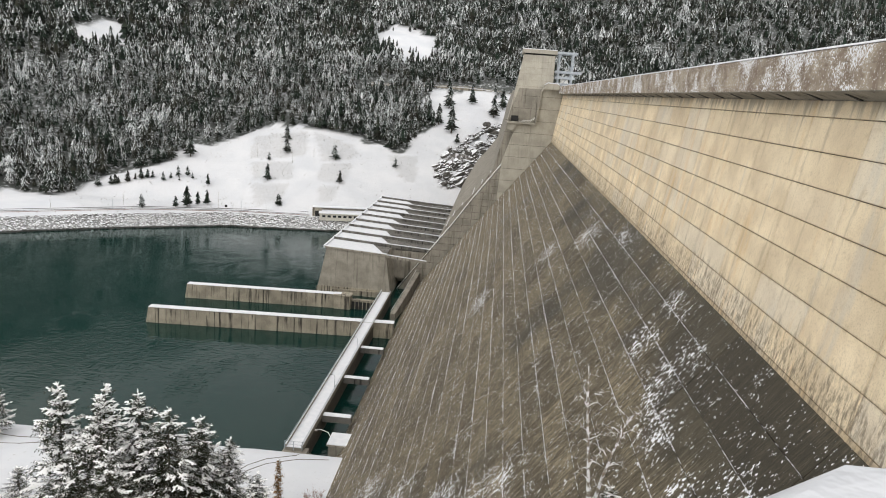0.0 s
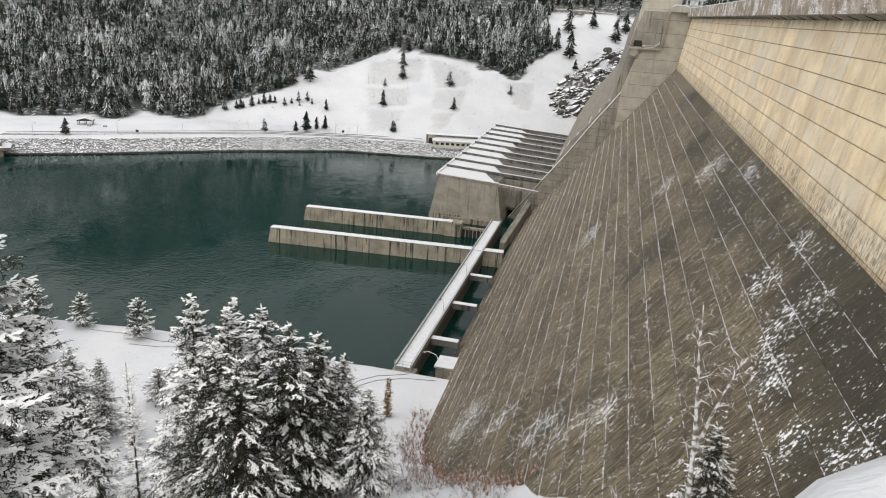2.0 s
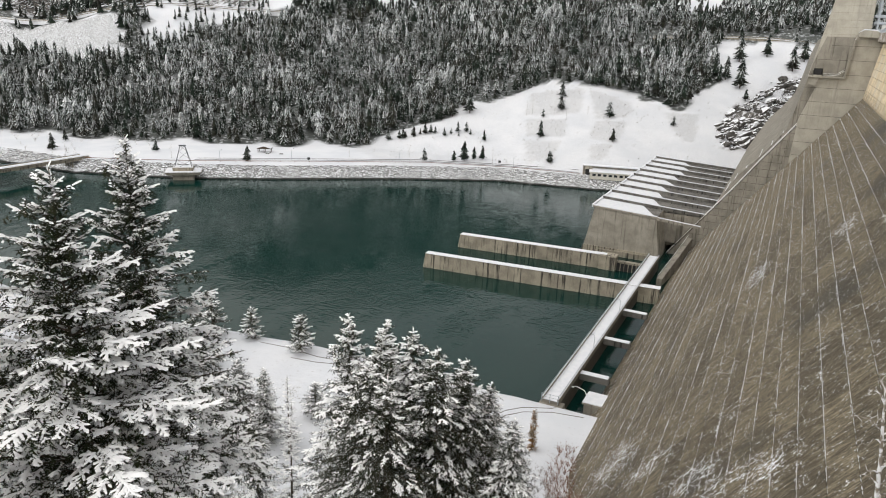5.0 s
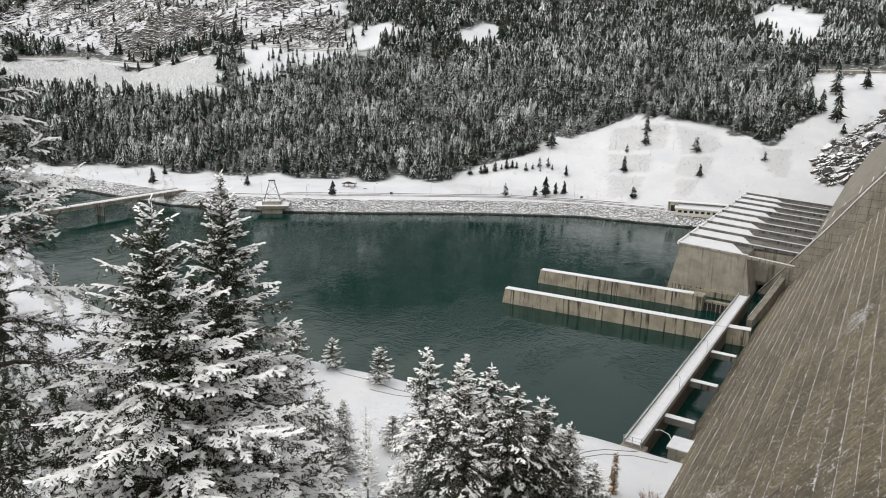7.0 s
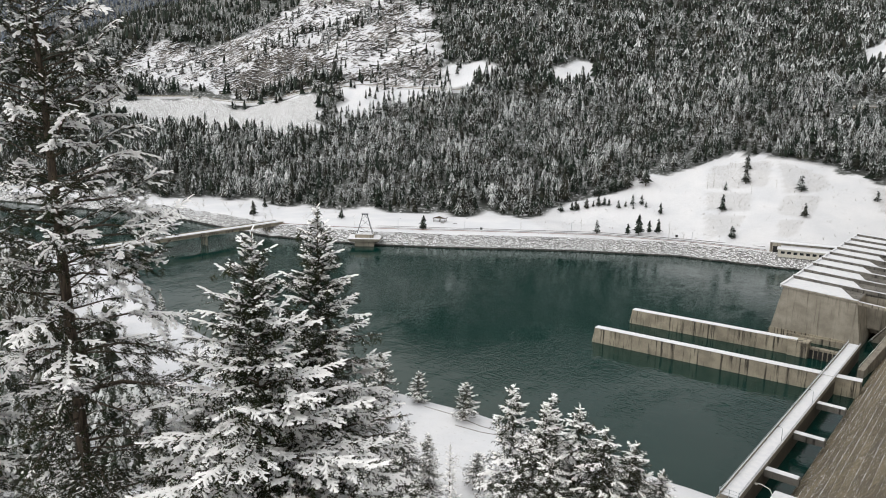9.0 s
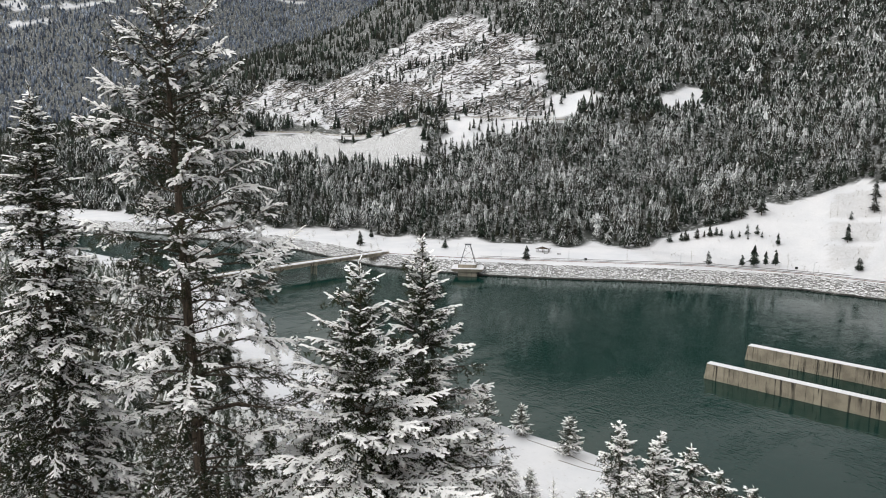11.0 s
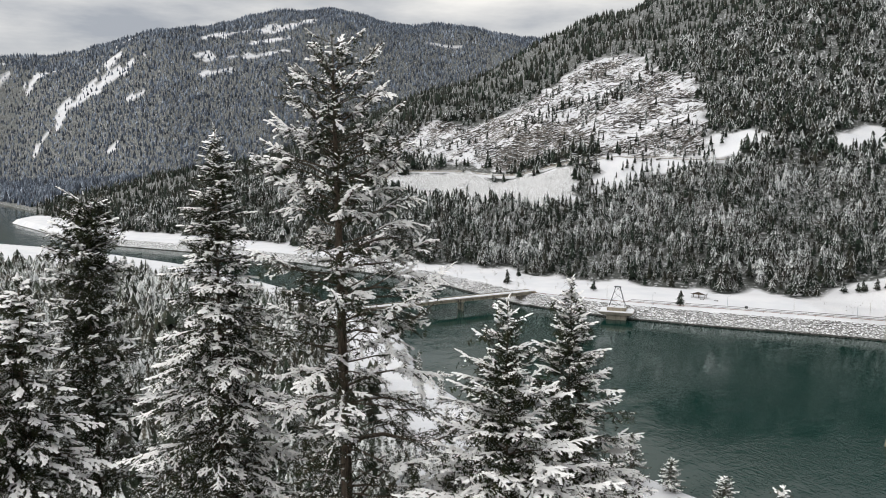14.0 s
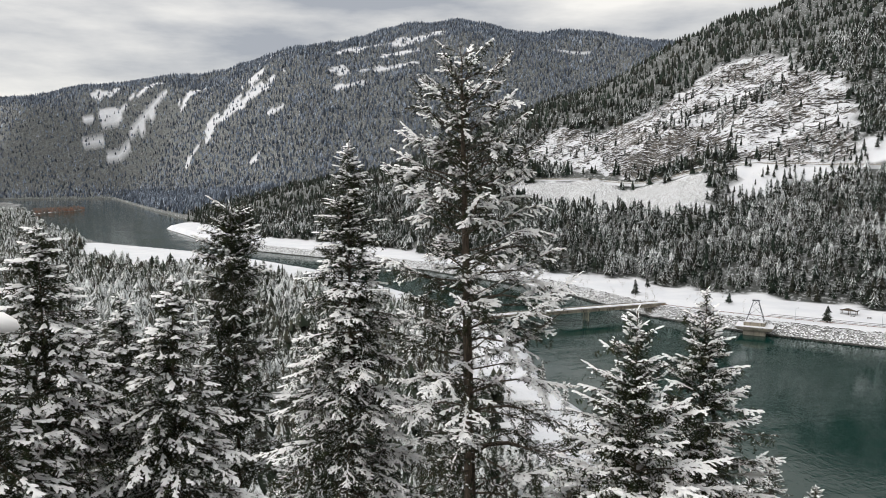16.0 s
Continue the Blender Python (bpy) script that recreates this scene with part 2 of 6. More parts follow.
n = Nodes("snowy_ground")
up = n.up()
brush = n.ramp(n.noise(0.9, 6, 0.72), 0.57, 0.70)
rough_zone = n.ramp(n.noise(0.035, 4, 0.6), 0.46, 0.62)
steep = n.ramp(up, 0.93, 0.80)
cover = n.math("MULTIPLY", brush, n.math("MULTIPLY", n.math("MAXIMUM", steep, n.attr("brush")), n.ramp(rough_zone, 0, 1, 0.35, 1.0)))
c = n.mix(n.ramp(n.noise(0.05, 5), 0.3, 0.7), (0.57, 0.59, 0.63), (0.655, 0.665, 0.695))
c = n.mix(cover, c, (0.20, 0.17, 0.13))
tufts = n.math("MULTIPLY", n.attr("plots"), n.ramp(n.noise(1.5, 5, 0.8), 0.40, 0.58, 0.10, 0.66))
c = n.mix(tufts, c, (0.27, 0.265, 0.26))
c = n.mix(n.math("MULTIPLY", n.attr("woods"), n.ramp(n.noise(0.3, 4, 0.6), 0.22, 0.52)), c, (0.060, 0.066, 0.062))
tilt = n.t.nodes.new("ShaderNodeMapping")
tilt.vector_type = "TEXTURE"
tilt.inputs["Rotation"].default_value, tilt.inputs["Scale"].default_value = (0.36, -0.27, 0.0), (8, 8, 1.5)
n.link(n.pos, tilt.inputs["Vector"])
strata = n.noise(1.0, 8, 0.80, tilt.outputs["Vector"])
crack = n.noise(0.24, 7, 0.8)
showing = n.math("ADD", n.math("MULTIPLY", strata, 0.80), n.math("MULTIPLY", crack, 0.40))
showing = n.math("ADD", showing, n.math("ADD", n.math("MULTIPLY", n.attr("bare"), 0.10), n.ramp(n.noise(0.02, 3), 0.35, 0.65, -0.06, 0.06)))
ledge = n.ramp(showing, 0.605, 0.635)
stone_tone = n.mix(n.ramp(n.noise(1.0, 6, 0.8, n.scaled((0.5, 0.5, 1.1))), 0.42, 0.60), (0.030, 0.029, 0.028), n.mix(n.noise(0.05, 3), (0.13, 0.13, 0.13), (0.21, 0.185, 0.155)))
c = n.mix(n.math("MULTIPLY", n.attr("rock"), ledge), c, stone_tone)
stones = n.voronoi(0.8)
pebble = n.mix(n.ramp(stones, 0.30, 0.62), (0.80, 0.82, 0.85), (0.10, 0.10, 0.095))
c = n.mix(n.math("MULTIPLY", n.attr("talus"), 0.75), c, pebble)
c = n.mix(n.ramp(n.math("ADD", n.height(), n.math("MULTIPLY", n.noise(0.5, 4), 0.8)), 1.5, 1.0), c, (0.045, 0.045, 0.040))
relief = n.math("ADD", n.noise(0.35, 6, 0.65), n.math("MULTIPLY", n.math("MULTIPLY", n.attr("rock"), showing), 7.0))
M["ground"] = n.done(c, 0.8, relief, 0.55, 0.5)

n = Nodes("riprap_stone")
isl = n.ramp(n.geo.outputs["Random Per Island"], 0, 1, 0.55, 1.2)
v = n.t.nodes.new("ShaderNodeHueSaturation")
n.link(n.mix(n.ramp(n.height(), 1.3, 0.7), n.mix(n.noise(1.2, 4), (0.11, 0.105, 0.10), (0.27, 0.26, 0.245)), (0.030, 0.030, 0.027)), v.inputs["Color"])
n.link(isl, v.inputs["Value"])
M["stone"] = n.done(n.mix(n.math("MULTIPLY", n.ramp(n.up(), 0.28, 0.58), n.ramp(n.height(), 0.7, 1.7)), v.outputs["Color"], (0.80, 0.82, 0.85)), 0.85, n.noise(3, 5), 0.4, 0.1)


def foliage(name, green, brown, snow_amount, scale, tint=(0.80, 0.82, 0.86), soft=0.03):
    n = Nodes(name)
    isl = n.geo.outputs["Random Per Island"]
    c = n.mix(n.ramp(n.noise(scale * 0.35, 3), 0.35, 0.65), green, brown)
    v = n.t.nodes.new("ShaderNodeHueSaturation")
    n.link(c, v.inputs["Color"])
    n.link(n.ramp(isl, 0, 1, 0.6, 1.35), v.inputs["Value"])
    grain = n.math("ADD", n.noise(scale, 4, 0.7), n.math("MULTIPLY", n.up(), 0.26))
    grain = n.math("ADD", grain, n.math("MULTIPLY", isl, 0.05))
    s = n.ramp(grain, 0.77 - snow_amount - soft, 0.77 - snow_amount + soft)
    return n.done(n.mix(s, v.outputs["Color"], tint), 0.85, spec=0.2)


def far_foliage(name, green, brown, bar, scale, tint, soft=0.06):
    """Needles seen from far off, with snow on the ends of the boughs."""
    n = Nodes(name)
    isl = n.geo.outputs["Random Per Island"]
    c = n.mix(n.ramp(n.noise(0.05, 4, 0.7), 0.42, 0.62), green, brown)
    v = n.t.nodes.new("ShaderNodeHueSaturation")
    n.link(c, v.inputs["Color"])
    n.link(n.ramp(isl, 0, 1, 0.5, 1.5), v.inputs["Value"])
    grain = n.math("ADD", n.math("MULTIPLY", n.noise(scale, 4, 0.8), 0.62), n.math("MULTIPLY", n.attr("tip"), 0.24))
    grain = n.math("ADD", grain, n.math("ADD", n.math("MULTIPLY", isl, 0.07), n.ramp(n.noise(0.022, 4, 0.6), 0.3, 0.7, 0.0, 0.10)))
    s = n.ramp(grain, bar - soft, bar + soft)
    return n.done(n.mix(s, v.outputs["Color"], tint), 0.85, spec=0.2)


M["far_tree"] = far_foliage("snow_dusted_conifers", (0.010, 0.018, 0.012), (0.020, 0.020, 0.014), 0.565, 2.4, (0.68, 0.71, 0.73), 0.07)
M["frost_tree"] = far_foliage("frosted_riverside_conifers", (0.022, 0.032, 0.020), (0.050, 0.045, 0.032), 0.525, 1.1, (0.70, 0.73, 0.74), 0.09)
# pale blue-grey needles and snow put the distance haze into the colour
M["hill_tree"] = far_foliage("distant_hazed_snowy_conifers", (0.046, 0.062, 0.088), (0.060, 0.070, 0.092), 0.555, 0.40, (0.52, 0.60, 0.71), 0.13)
M["needles"] = foliage("fir_needles", (0.011, 0.020, 0.006), (0.026, 0.026, 0.011), -0.085, 11.0, (0.74, 0.76, 0.79), 0.03)

n = Nodes("tree_snow")
M["tree_snow"] = n.done(n.mix(n.ramp(n.noise(2.5, 3), 0.3, 0.7), (0.96, 0.965, 0.97), (0.985, 0.985, 0.99)), 0.6, spec=0.3)
# light scattered inside loose snow, put in by skyward normals, sheen and extra white
lean = n.t.nodes.new("ShaderNodeVectorMath")
lean.operation, lean.inputs[1].default_value, lean.inputs[2].default_value = "MULTIPLY_ADD", (0.5, 0.5, 0.5), (0, 0, 0.5)
n.link(n.geo.outputs["Normal"], lean.inputs[0])
n.link(lean.outputs["Vector"], n.bsdf.inputs["Normal"])
n.bsdf.inputs["Sheen Weight"].default_value, n.bsdf.inputs["Sheen Roughness"].default_value = 0.6, 0.6
n = Nodes("dark_bark")
b1 = n.noise(1.0, 5, 0.7, n.scaled((14, 14, 2.2)))
M["bark"] = n.done(n.mix(n.ramp(b1, 0.35, 0.65), (0.030, 0.023, 0.017), (0.105, 0.080, 0.058)), 0.95, b1, 0.8, 0.04)
n = Nodes("frosted_twigs")
M["twig"] = n.done(n.mix(n.ramp(n.noise(1.8, 3), 0.42, 0.56), (0.15, 0.125, 0.10), (0.74, 0.74, 0.76)), 0.85)
n = Nodes("grey_frosted_twigs")
M["snag"] = n.done(n.mix(n.ramp(n.noise(2.6, 4), 0.44, 0.54), (0.20, 0.17, 0.135), (0.72, 0.72, 0.73)), 0.85)
n = Nodes("brown_willow_twigs")
M["willow"] = n.done(n.mix(n.ramp(n.noise(0.02, 3), 0.45, 0.60), (0.10, 0.085, 0.075), (0.16, 0.085, 0.06)), 0.85)
n = Nodes("russet_twigs")
M["russet"] = n.done(n.mix(n.ramp(n.noise(2.0, 3), 0.50, 0.60), (0.20, 0.085, 0.04), (0.70, 0.68, 0.68)), 0.85)


def plain(name, color, rough=0.6, metal=0.0, vary=0.25, scale=1.5):
    n = Nodes(name)
    dim = tuple(v * (1 - vary) for v in color)
    return n.done(n.mix(n.ramp(n.noise(scale, 5, 0.6), 0.3, 0.7), dim, color), rough, n.noise(scale * 8, 4), 0.15, 0.02, metal)


M["steel"] = plain("galvanised_steel", (0.42, 0.46, 0.50), 0.5, 0.5)
M["white_rail"] = plain("white_painted_rail", (0.76, 0.76, 0.74), 0.5)
n = Nodes("bare_rock")
M["rock"] = n.done(n.mix(n.ramp(n.math("ADD", n.up(), n.math("MULTIPLY", n.noise(0.9, 5, 0.75), 0.5)), 1.0, 1.1), n.mix(n.ramp(n.noise(0.7, 6, 0.75), 0.35, 0.65), (0.020, 0.019, 0.018), (0.105, 0.098, 0.088)), (0.74, 0.76, 0.79)), 0.9, n.noise(1.2, 6, 0.7), 0.7, 0.4)
n = Nodes("bedded_crag_rock")
tone = n.mix(n.ramp(n.noise(0.7, 6, 0.8), 0.38, 0.62), (0.040, 0.038, 0.036), n.mix(n.ramp(n.geo.outputs["Random Per Island"], 0, 1), (0.11, 0.108, 0.105), (0.20, 0.175, 0.145)))
back = n.ramp(n.math("ADD", n.up(), n.math("MULTIPLY", n.noise(0.6, 5, 0.75), 0.7)), 0.80, 0.95)
M["crag"] = n.done(n.mix(back, tone, (0.66, 0.68, 0.72)), 0.9, n.noise(1.0, 6, 0.75), 0.8, 0.5)
# near-black draws the shade inside slots, recess, hatch and doorway; also lettering and signs
M["dark"] = plain("dark_opening", (0.018, 0.018, 0.018), 0.8)
M["glass"] = plain("dark_window_glass", (0.03, 0.035, 0.04), 0.12)
M["rust"] = plain("rusty_steel", (0.17, 0.085, 0.05), 0.7)
M["cream"] = plain("cream_wall_panel", (0.62, 0.60, 0.54), 0.7)
M["machine"] = plain("grey_machinery", (0.09, 0.10, 0.11), 0.5, 0.3)
# ---------------------------------------------------------------- ground
# x points upstream, y along the dam's axis, z up; the tailwater lies at z = 0
FAR_SHORE = [(900, 640), (60, 560), (-20, 512), (-100, 479), (-178, 464), (-237, 429), (-304, 377), (-350, 346), (-423, 317), (-553, 311), (-720, 255), (-860, 190), (-1000, 105), (-1174, 52), (-1480, -4), (-1700, 60), (-2300, -40), (-3665, -235), (-3720, -900), (-5200, -1500)]
NEAR_SHORE = [(900, 40), (40, 178), (-45, 178), (-120, 178), (-160, 172), (-220, 160), (-300, 168), (-390, 204), (-430, 200), (-560, 190), (-700, 165), (-850, 105), (-988, 33), (-1158, -82), (-1600, -215), (-2383, -372), (-3100, -520), (-3690, -905), (-5200, -1510)]


def ramp(a, b, v):
    v = np.clip((v - a) / (b - a), 0, 1)
    return v * v * (3 - 2 * v)


def shore_distance(x, y, line):
    """Signed distance to a shoreline: above it (larger y) positive."""
    best = np.full(np.shape(x), 1e9)
    for (ax, ay), (bx, by) in zip(line, line[1:]):
        dx, dy = bx - ax, by - ay
        k = np.clip(((x - ax) * dx + (y - ay) * dy) / (dx * dx + dy * dy), 0, 1)
        best = np.minimum(best, np.hypot(x - ax - k * dx, y - ay - k * dy))
    px = np.array([p[0] for p in line][::-1], float)
    py = np.array([p[1] for p in line][::-1], float)
    return np.where(y > np.interp(x, px, py), best, -best)


def bumps(x, y, size, seed=0):
    """Cheap smooth relief from a few turned waves, about -1 to 1."""
    rng = np.random.RandomState(seed + 11)
    out = 0.0
    for k in range(7):
        a, p, s = rng.uniform(0, 6.28), rng.uniform(0, 6.28), rng.uniform(0.6, 1.9)
        out = out + np.sin((x * np.cos(a) + y * np.sin(a)) * 6.28 * s / size + p)
    return out / 4.0


def height(x, y):
    x, y = np.asarray(x, float), np.asarray(y, float)
    qf = shore_distance(x, y, FAR_SHORE)
    qn = -shore_distance(x, y, NEAR_SHORE)
    # a low reed island in the far bend
    isle = np.exp(-((x + 2420 + 0.9 * (y + 290)) / 220) ** 2 - ((y + 290) / 105) ** 2) + np.exp(-((x + 2240) / 120) ** 2 - ((y + 385) / 55) ** 2)
    bed = np.full(x.shape, -7.0) + 9.5 * np.minimum(isle, 1.0)
    # far side: stone bank, snowy bench, then the wooded mountain
    width = np.interp(x, [-1600, -1500, -1420, -1250, -1000, -620, -480, -400, -320, -250, -150, 100], [20, 70, 100, 70, 90, 45, 80, 95, 95, 60, 24, 24])
    q = np.maximum(qf - width, 0)
    hill = 0.30 * q + 0.00040 * q * q
    # the cleared cut slope above the powerhouse road
    cut = ramp(-330, -240, x) * ramp(40, -30, x)
    hill = hill * (1 - cut) + cut * (0.46 * np.minimum(q, 150) + np.maximum(q - 150, 0) * 0.30 + 0.00026 * np.maximum(q - 150, 0) ** 2)
    cap = np.interp(x, [-2300, -2000, -1700, -1450, -1300, -450, 0, 900], [40, 130, 350, 750, 1200, 1200, 1200, 1200])
    hill = cap * (1 - np.exp(-hill / cap))
    d, az = np.hypot(x, y), np.degrees(np.arctan2(-x, y))
    spur = np.interp(az, [22, 29, 35, 42, 45, 47.6, 49.5, 53, 55.4, 57.2, 61.4, 66, 73, 80, 95], [480, 500, 640, 600, 492, 462, 438, 386, 328, 295, 250, 188, 112, 66, 40])
    hill = hill / (1 + (hill / spur) ** 5) ** 0.2
    hill = hill + ramp(30, 250, q) * (bumps(x, y, 420, 1) * 14 + bumps(x, y, 130, 2) * 4)
    ridge = np.interp(az, [30, 48, 53, 60, 68, 72, 77, 83, 90, 95, 101, 112], [640, 735, 770, 850, 905, 880, 812, 690, 625, 590, 500, 400])
    edge = np.interp(az, [40, 60, 70, 80, 88, 93, 97, 110], [1900, 1950, 2000, 2000, 2700, 3450, 3300, 3000])
    crest = np.interp(az, [40, 80, 90, 95, 110], [4050, 4050, 4350, 4600, 4400])
    back = ridge * ramp(0, 1, (d - edge) / (crest - edge)) ** 0.8 * (az > 20) * (x < -600)
    back = back * ramp(60, 420, qf) + ramp(100, 600, qf) * ramp(2300, 3000, d) * (bumps(x, y, 700, 5) * 34 + bumps(x, y, 260, 6) * 12)
    shelf = 7.5 * ramp(0, 13, qf) + 1.0 * ramp(13, 60, qf)
    far = shelf + np.maximum(hill, back)
    # near side: stone bank, bench, then the steep abutment under the viewpoint
    k = np.interp(x, [-900, -500, -250, -150], [420, 190, 75, 0])
    slope = 80.5 - 0.4635 * y + np.where(x > -10, 0.56 * x, -5.6 + 0.34 * (x + 10))
    slope = np.minimum(slope, 120) - k * 0.35
    slope = slope + bumps(x, y, 60, 3) * 1.6 * ramp(18, 60, d) + bumps(x, y, 17, 4) * 0.5 * ramp(12, 40, d)
    bench = 5.2 * ramp(0, 10, qn) + bumps(x, y, 70, 8) * 0.5 * ramp(8, 30, qn)
    near = bench + 0.5 * (slope - bench) + np.sqrt(0.25 * (slope - bench) ** 2 + 6.0)
    near = np.where(slope < bench - 25, bench, near)
    # the viewpoint's small snowy terrace
    terrace = np.minimum(np.hypot(x - 3.2, y - 1.0) - 2.75, np.hypot(x, y + 0.3) - 0.9)
    terrace = np.minimum(terrace, np.maximum(y + 0.3, -1.0 - x))
    near = near + (np.maximum(98.35, near) - near) * ramp(3.6, 0.0, terrace)
    return np.where(qf > 0, far, np.where(qn > 0, near, bed))
# ---------------------------------------------------------------- building helpers
def data(name, verts, faces, mat, smooth=False):
    me = bpy.data.meshes.new(name)
    me.from_pydata([tuple(v) for v in verts], [], faces)
    me.materials.append(mat)
    if smooth:
        me.polygons.foreach_set("use_smooth", [True] * len(me.polygons))
    me.update()
    return me


def tri_data(name, verts, tris, mat, smooth=False):
    """A mesh straight from arrays: verts (n, 3), tris (m, 3)."""
    me = bpy.data.meshes.new(name)
    verts, tris = np.asarray(verts, np.float32), np.asarray(tris, np.int32)
    me.vertices.add(len(verts))
    me.vertices.foreach_set("co", verts.ravel())
    me.loops.add(tris.size)
    me.loops.foreach_set("vertex_index", tris.ravel())
    me.polygons.add(len(tris))
    me.polygons.foreach_set("loop_start", np.arange(0, tris.size, 3, dtype=np.int32))
    me.materials.append(mat)
    if smooth:
        me.polygons.foreach_set("use_smooth", np.ones(len(tris), bool))
    me.update(calc_edges=True)
    return me


def hung(name, me, parent=None, m=None, label=""):
    ob = new(name, me)
    if m is not None:
        ob.matrix_basis = m
    if parent is not None:
        ob.parent = parent
    return tagged(ob, label)


def thing(name, label, category, m=None, group="", kind=""):
    ob = new(name)
    ob.empty_display_size = 0.5
    if m is not None:
        ob.matrix_basis = m
    return tagged(ob, label, category, group, kind)


def merged(parts):
    """Joins (verts, faces) pairs."""
    vs, fs = [], []
    for v, f in parts:
        k = len(vs)
        vs += [tuple(p) for p in v]
        fs += [tuple(i + k for i in q) for q in f]
    return vs, fs


def block(x0, x1, y0, y1, z0, z1, c=0.0):
    """A box with its upright and top edges cut by c."""
    if c <= 0:
        v = [(x, y, z) for z in (z0, z1) for x, y in ((x0, y0), (x1, y0), (x1, y1), (x0, y1))]
        return v, [(3, 2, 1, 0), (4, 5, 6, 7), (0, 1, 5, 4), (1, 2, 6, 5), (2, 3, 7, 6), (3, 0, 4, 7)]

    def ring(z, k, e):
        return [(x0 + k + e, y0 + e, z), (x1 - k - e, y0 + e, z), (x1 - e, y0 + k + e, z), (x1 - e, y1 - k - e, z), (x1 - k - e, y1 - e, z), (x0 + k + e, y1 - e, z), (x0 + e, y1 - k - e, z), (x0 + e, y0 + k + e, z)]
    v = ring(z0, c, 0) + ring(z1 - c, c, 0) + ring(z1, c, c)
    f = [tuple(range(7, -1, -1)), tuple(range(16, 24))]
    for r in (0, 8):
        f += [(r + i, r + (i + 1) % 8, r + 8 + (i + 1) % 8, r + 8 + i) for i in range(8)]
    return v, f


def prism(outline, y0, y1):
    """An outline of (x, z), counter-clockwise seen from -y, drawn out along y."""
    k = len(outline)
    v = [(x, y0, z) for x, z in outline] + [(x, y1, z) for x, z in outline]
    f = [tuple(range(k)), tuple(range(2 * k - 1, k - 1, -1))]
    f += [((i + 1) % k, i, k + i, k + (i + 1) % k) for i in range(k)]
    return v, f


def tube(points, radii, sides=6, cap=True):
    """A round bar along points."""
    pts = [Vector(p) for p in points]
    if not hasattr(radii, "__len__"):
        radii = [radii] * len(pts)
    v, f = [], []
    for i, p in enumerate(pts):
        d = (pts[min(i + 1, len(pts) - 1)] - pts[max(i - 1, 0)]).normalized()
        side = d.cross(Vector((0, 0, 1)) if abs(d.z) < 0.9 else Vector((1, 0, 0))).normalized()
        other = d.cross(side)
        v += [p + (side * math.cos(a) + other * math.sin(a)) * radii[i] for a in [6.2832 * k / sides for k in range(sides)]]
        if i:
            a, b = (i - 1) * sides, i * sides
            f += [(a + k, a + (k + 1) % sides, b + (k + 1) % sides, b + k) for k in range(sides)]
    if cap:
        f += [tuple(range(sides - 1, -1, -1)), tuple(range(len(v) - sides, len(v)))]
    return v, f


def solid(name, pieces, mat, parent=None, m=None, label="", smooth=False):
    v, f = merged(pieces)
    return hung(name, data(name, v, f, mat, smooth), parent, m, label)


def ground_z(x, y):
    return float(height(np.array([x]), np.array([y]))[0])


def jittered(rng, x0, x1, y0, y1, step):
    gx, gy = np.meshgrid(np.arange(x0, x1, step), np.arange(y0, y1, step))
    gx = gx.ravel() + rng.uniform(-0.48, 0.48, gx.size) * step
    gy = gy.ravel() + rng.uniform(-0.48, 0.48, gy.size) * step
    return gx, gy


# ---------------------------------------------------------------- ground sheet
def axis_steps(stops):
    out = []
    for a, b, s in stops:
        out += list(np.arange(a, b, s))
    return np.array(out + [stops[-1][1]], float)


def inside(x, y, poly):
    """Whether points lie in a polygon of (x, y)."""
    hit = np.zeros(np.shape(x), bool)
    for (ax, ay), (bx, by) in zip(poly, poly[1:] + poly[:1]):
        hit ^= ((ay > y) != (by > y)) & (x < (bx - ax) * (y - ay) / (by - ay + 1e-9) + ax)
    return hit


CLIFF = [(-1064, 526), (-1088, 623), (-1022, 648), (-955, 681), (-973, 780), (-963, 871), (-895, 909), (-800, 857), (-716, 835), (-610, 745), (-552, 667), (-589, 621), (-740, 600), (-864, 560), (-995, 495)]
TALUS = [(-966, 452), (-850, 550), (-654, 572), (-588, 511), (-617, 485), (-797, 470), (-917, 441)]
CLEARED = [(-315, 485), (-292, 515), (-267, 544), (-242, 579), (-191, 622), (-163, 613), (-136, 620), (-103, 605), (-84, 606), (-63, 676), (-75, 706), (-82, 768), (-49, 764), (8, 766), (60, 740), (60, 560), (-28, 500), (-86, 480), (-138, 470), (-209, 450), (-257, 440)]
OUTCROP = [(-47, 572), (-43, 564), (-23, 579), (-14, 606), (-7, 640), (4, 718), (-22, 690), (-44, 636), (-52, 594)]
PLOTS = [[(-205, 598), (-164, 609), (-157, 592), (-153, 566), (-196, 562)], [(-194, 559), (-160, 559), (-154, 533), (-184, 534)], [(-183, 529), (-155, 529), (-152, 506), (-171, 500)],
         [(-138, 560), (-116, 567), (-115, 551), (-115, 538), (-135, 535)], [(-131, 529), (-116, 536), (-117, 516), (-129, 511)], [(-157, 607), (-120, 598), (-115, 583), (-119, 573), (-138, 563)], [(-92, 596), (-66, 605), (-65, 562), (-77, 566)]]
KNOB = [(-165, 923), (-151, 989), (-115, 975), (-71, 872), (-87, 843), (-123, 824)]
PATCHES = [KNOB, [(-459, 741), (-451, 780), (-428, 829), (-409, 766), (-431, 735)], [(-641, 589), (-618, 664), (-509, 726), (-488, 712), (-571, 608), (-584, 534)]]
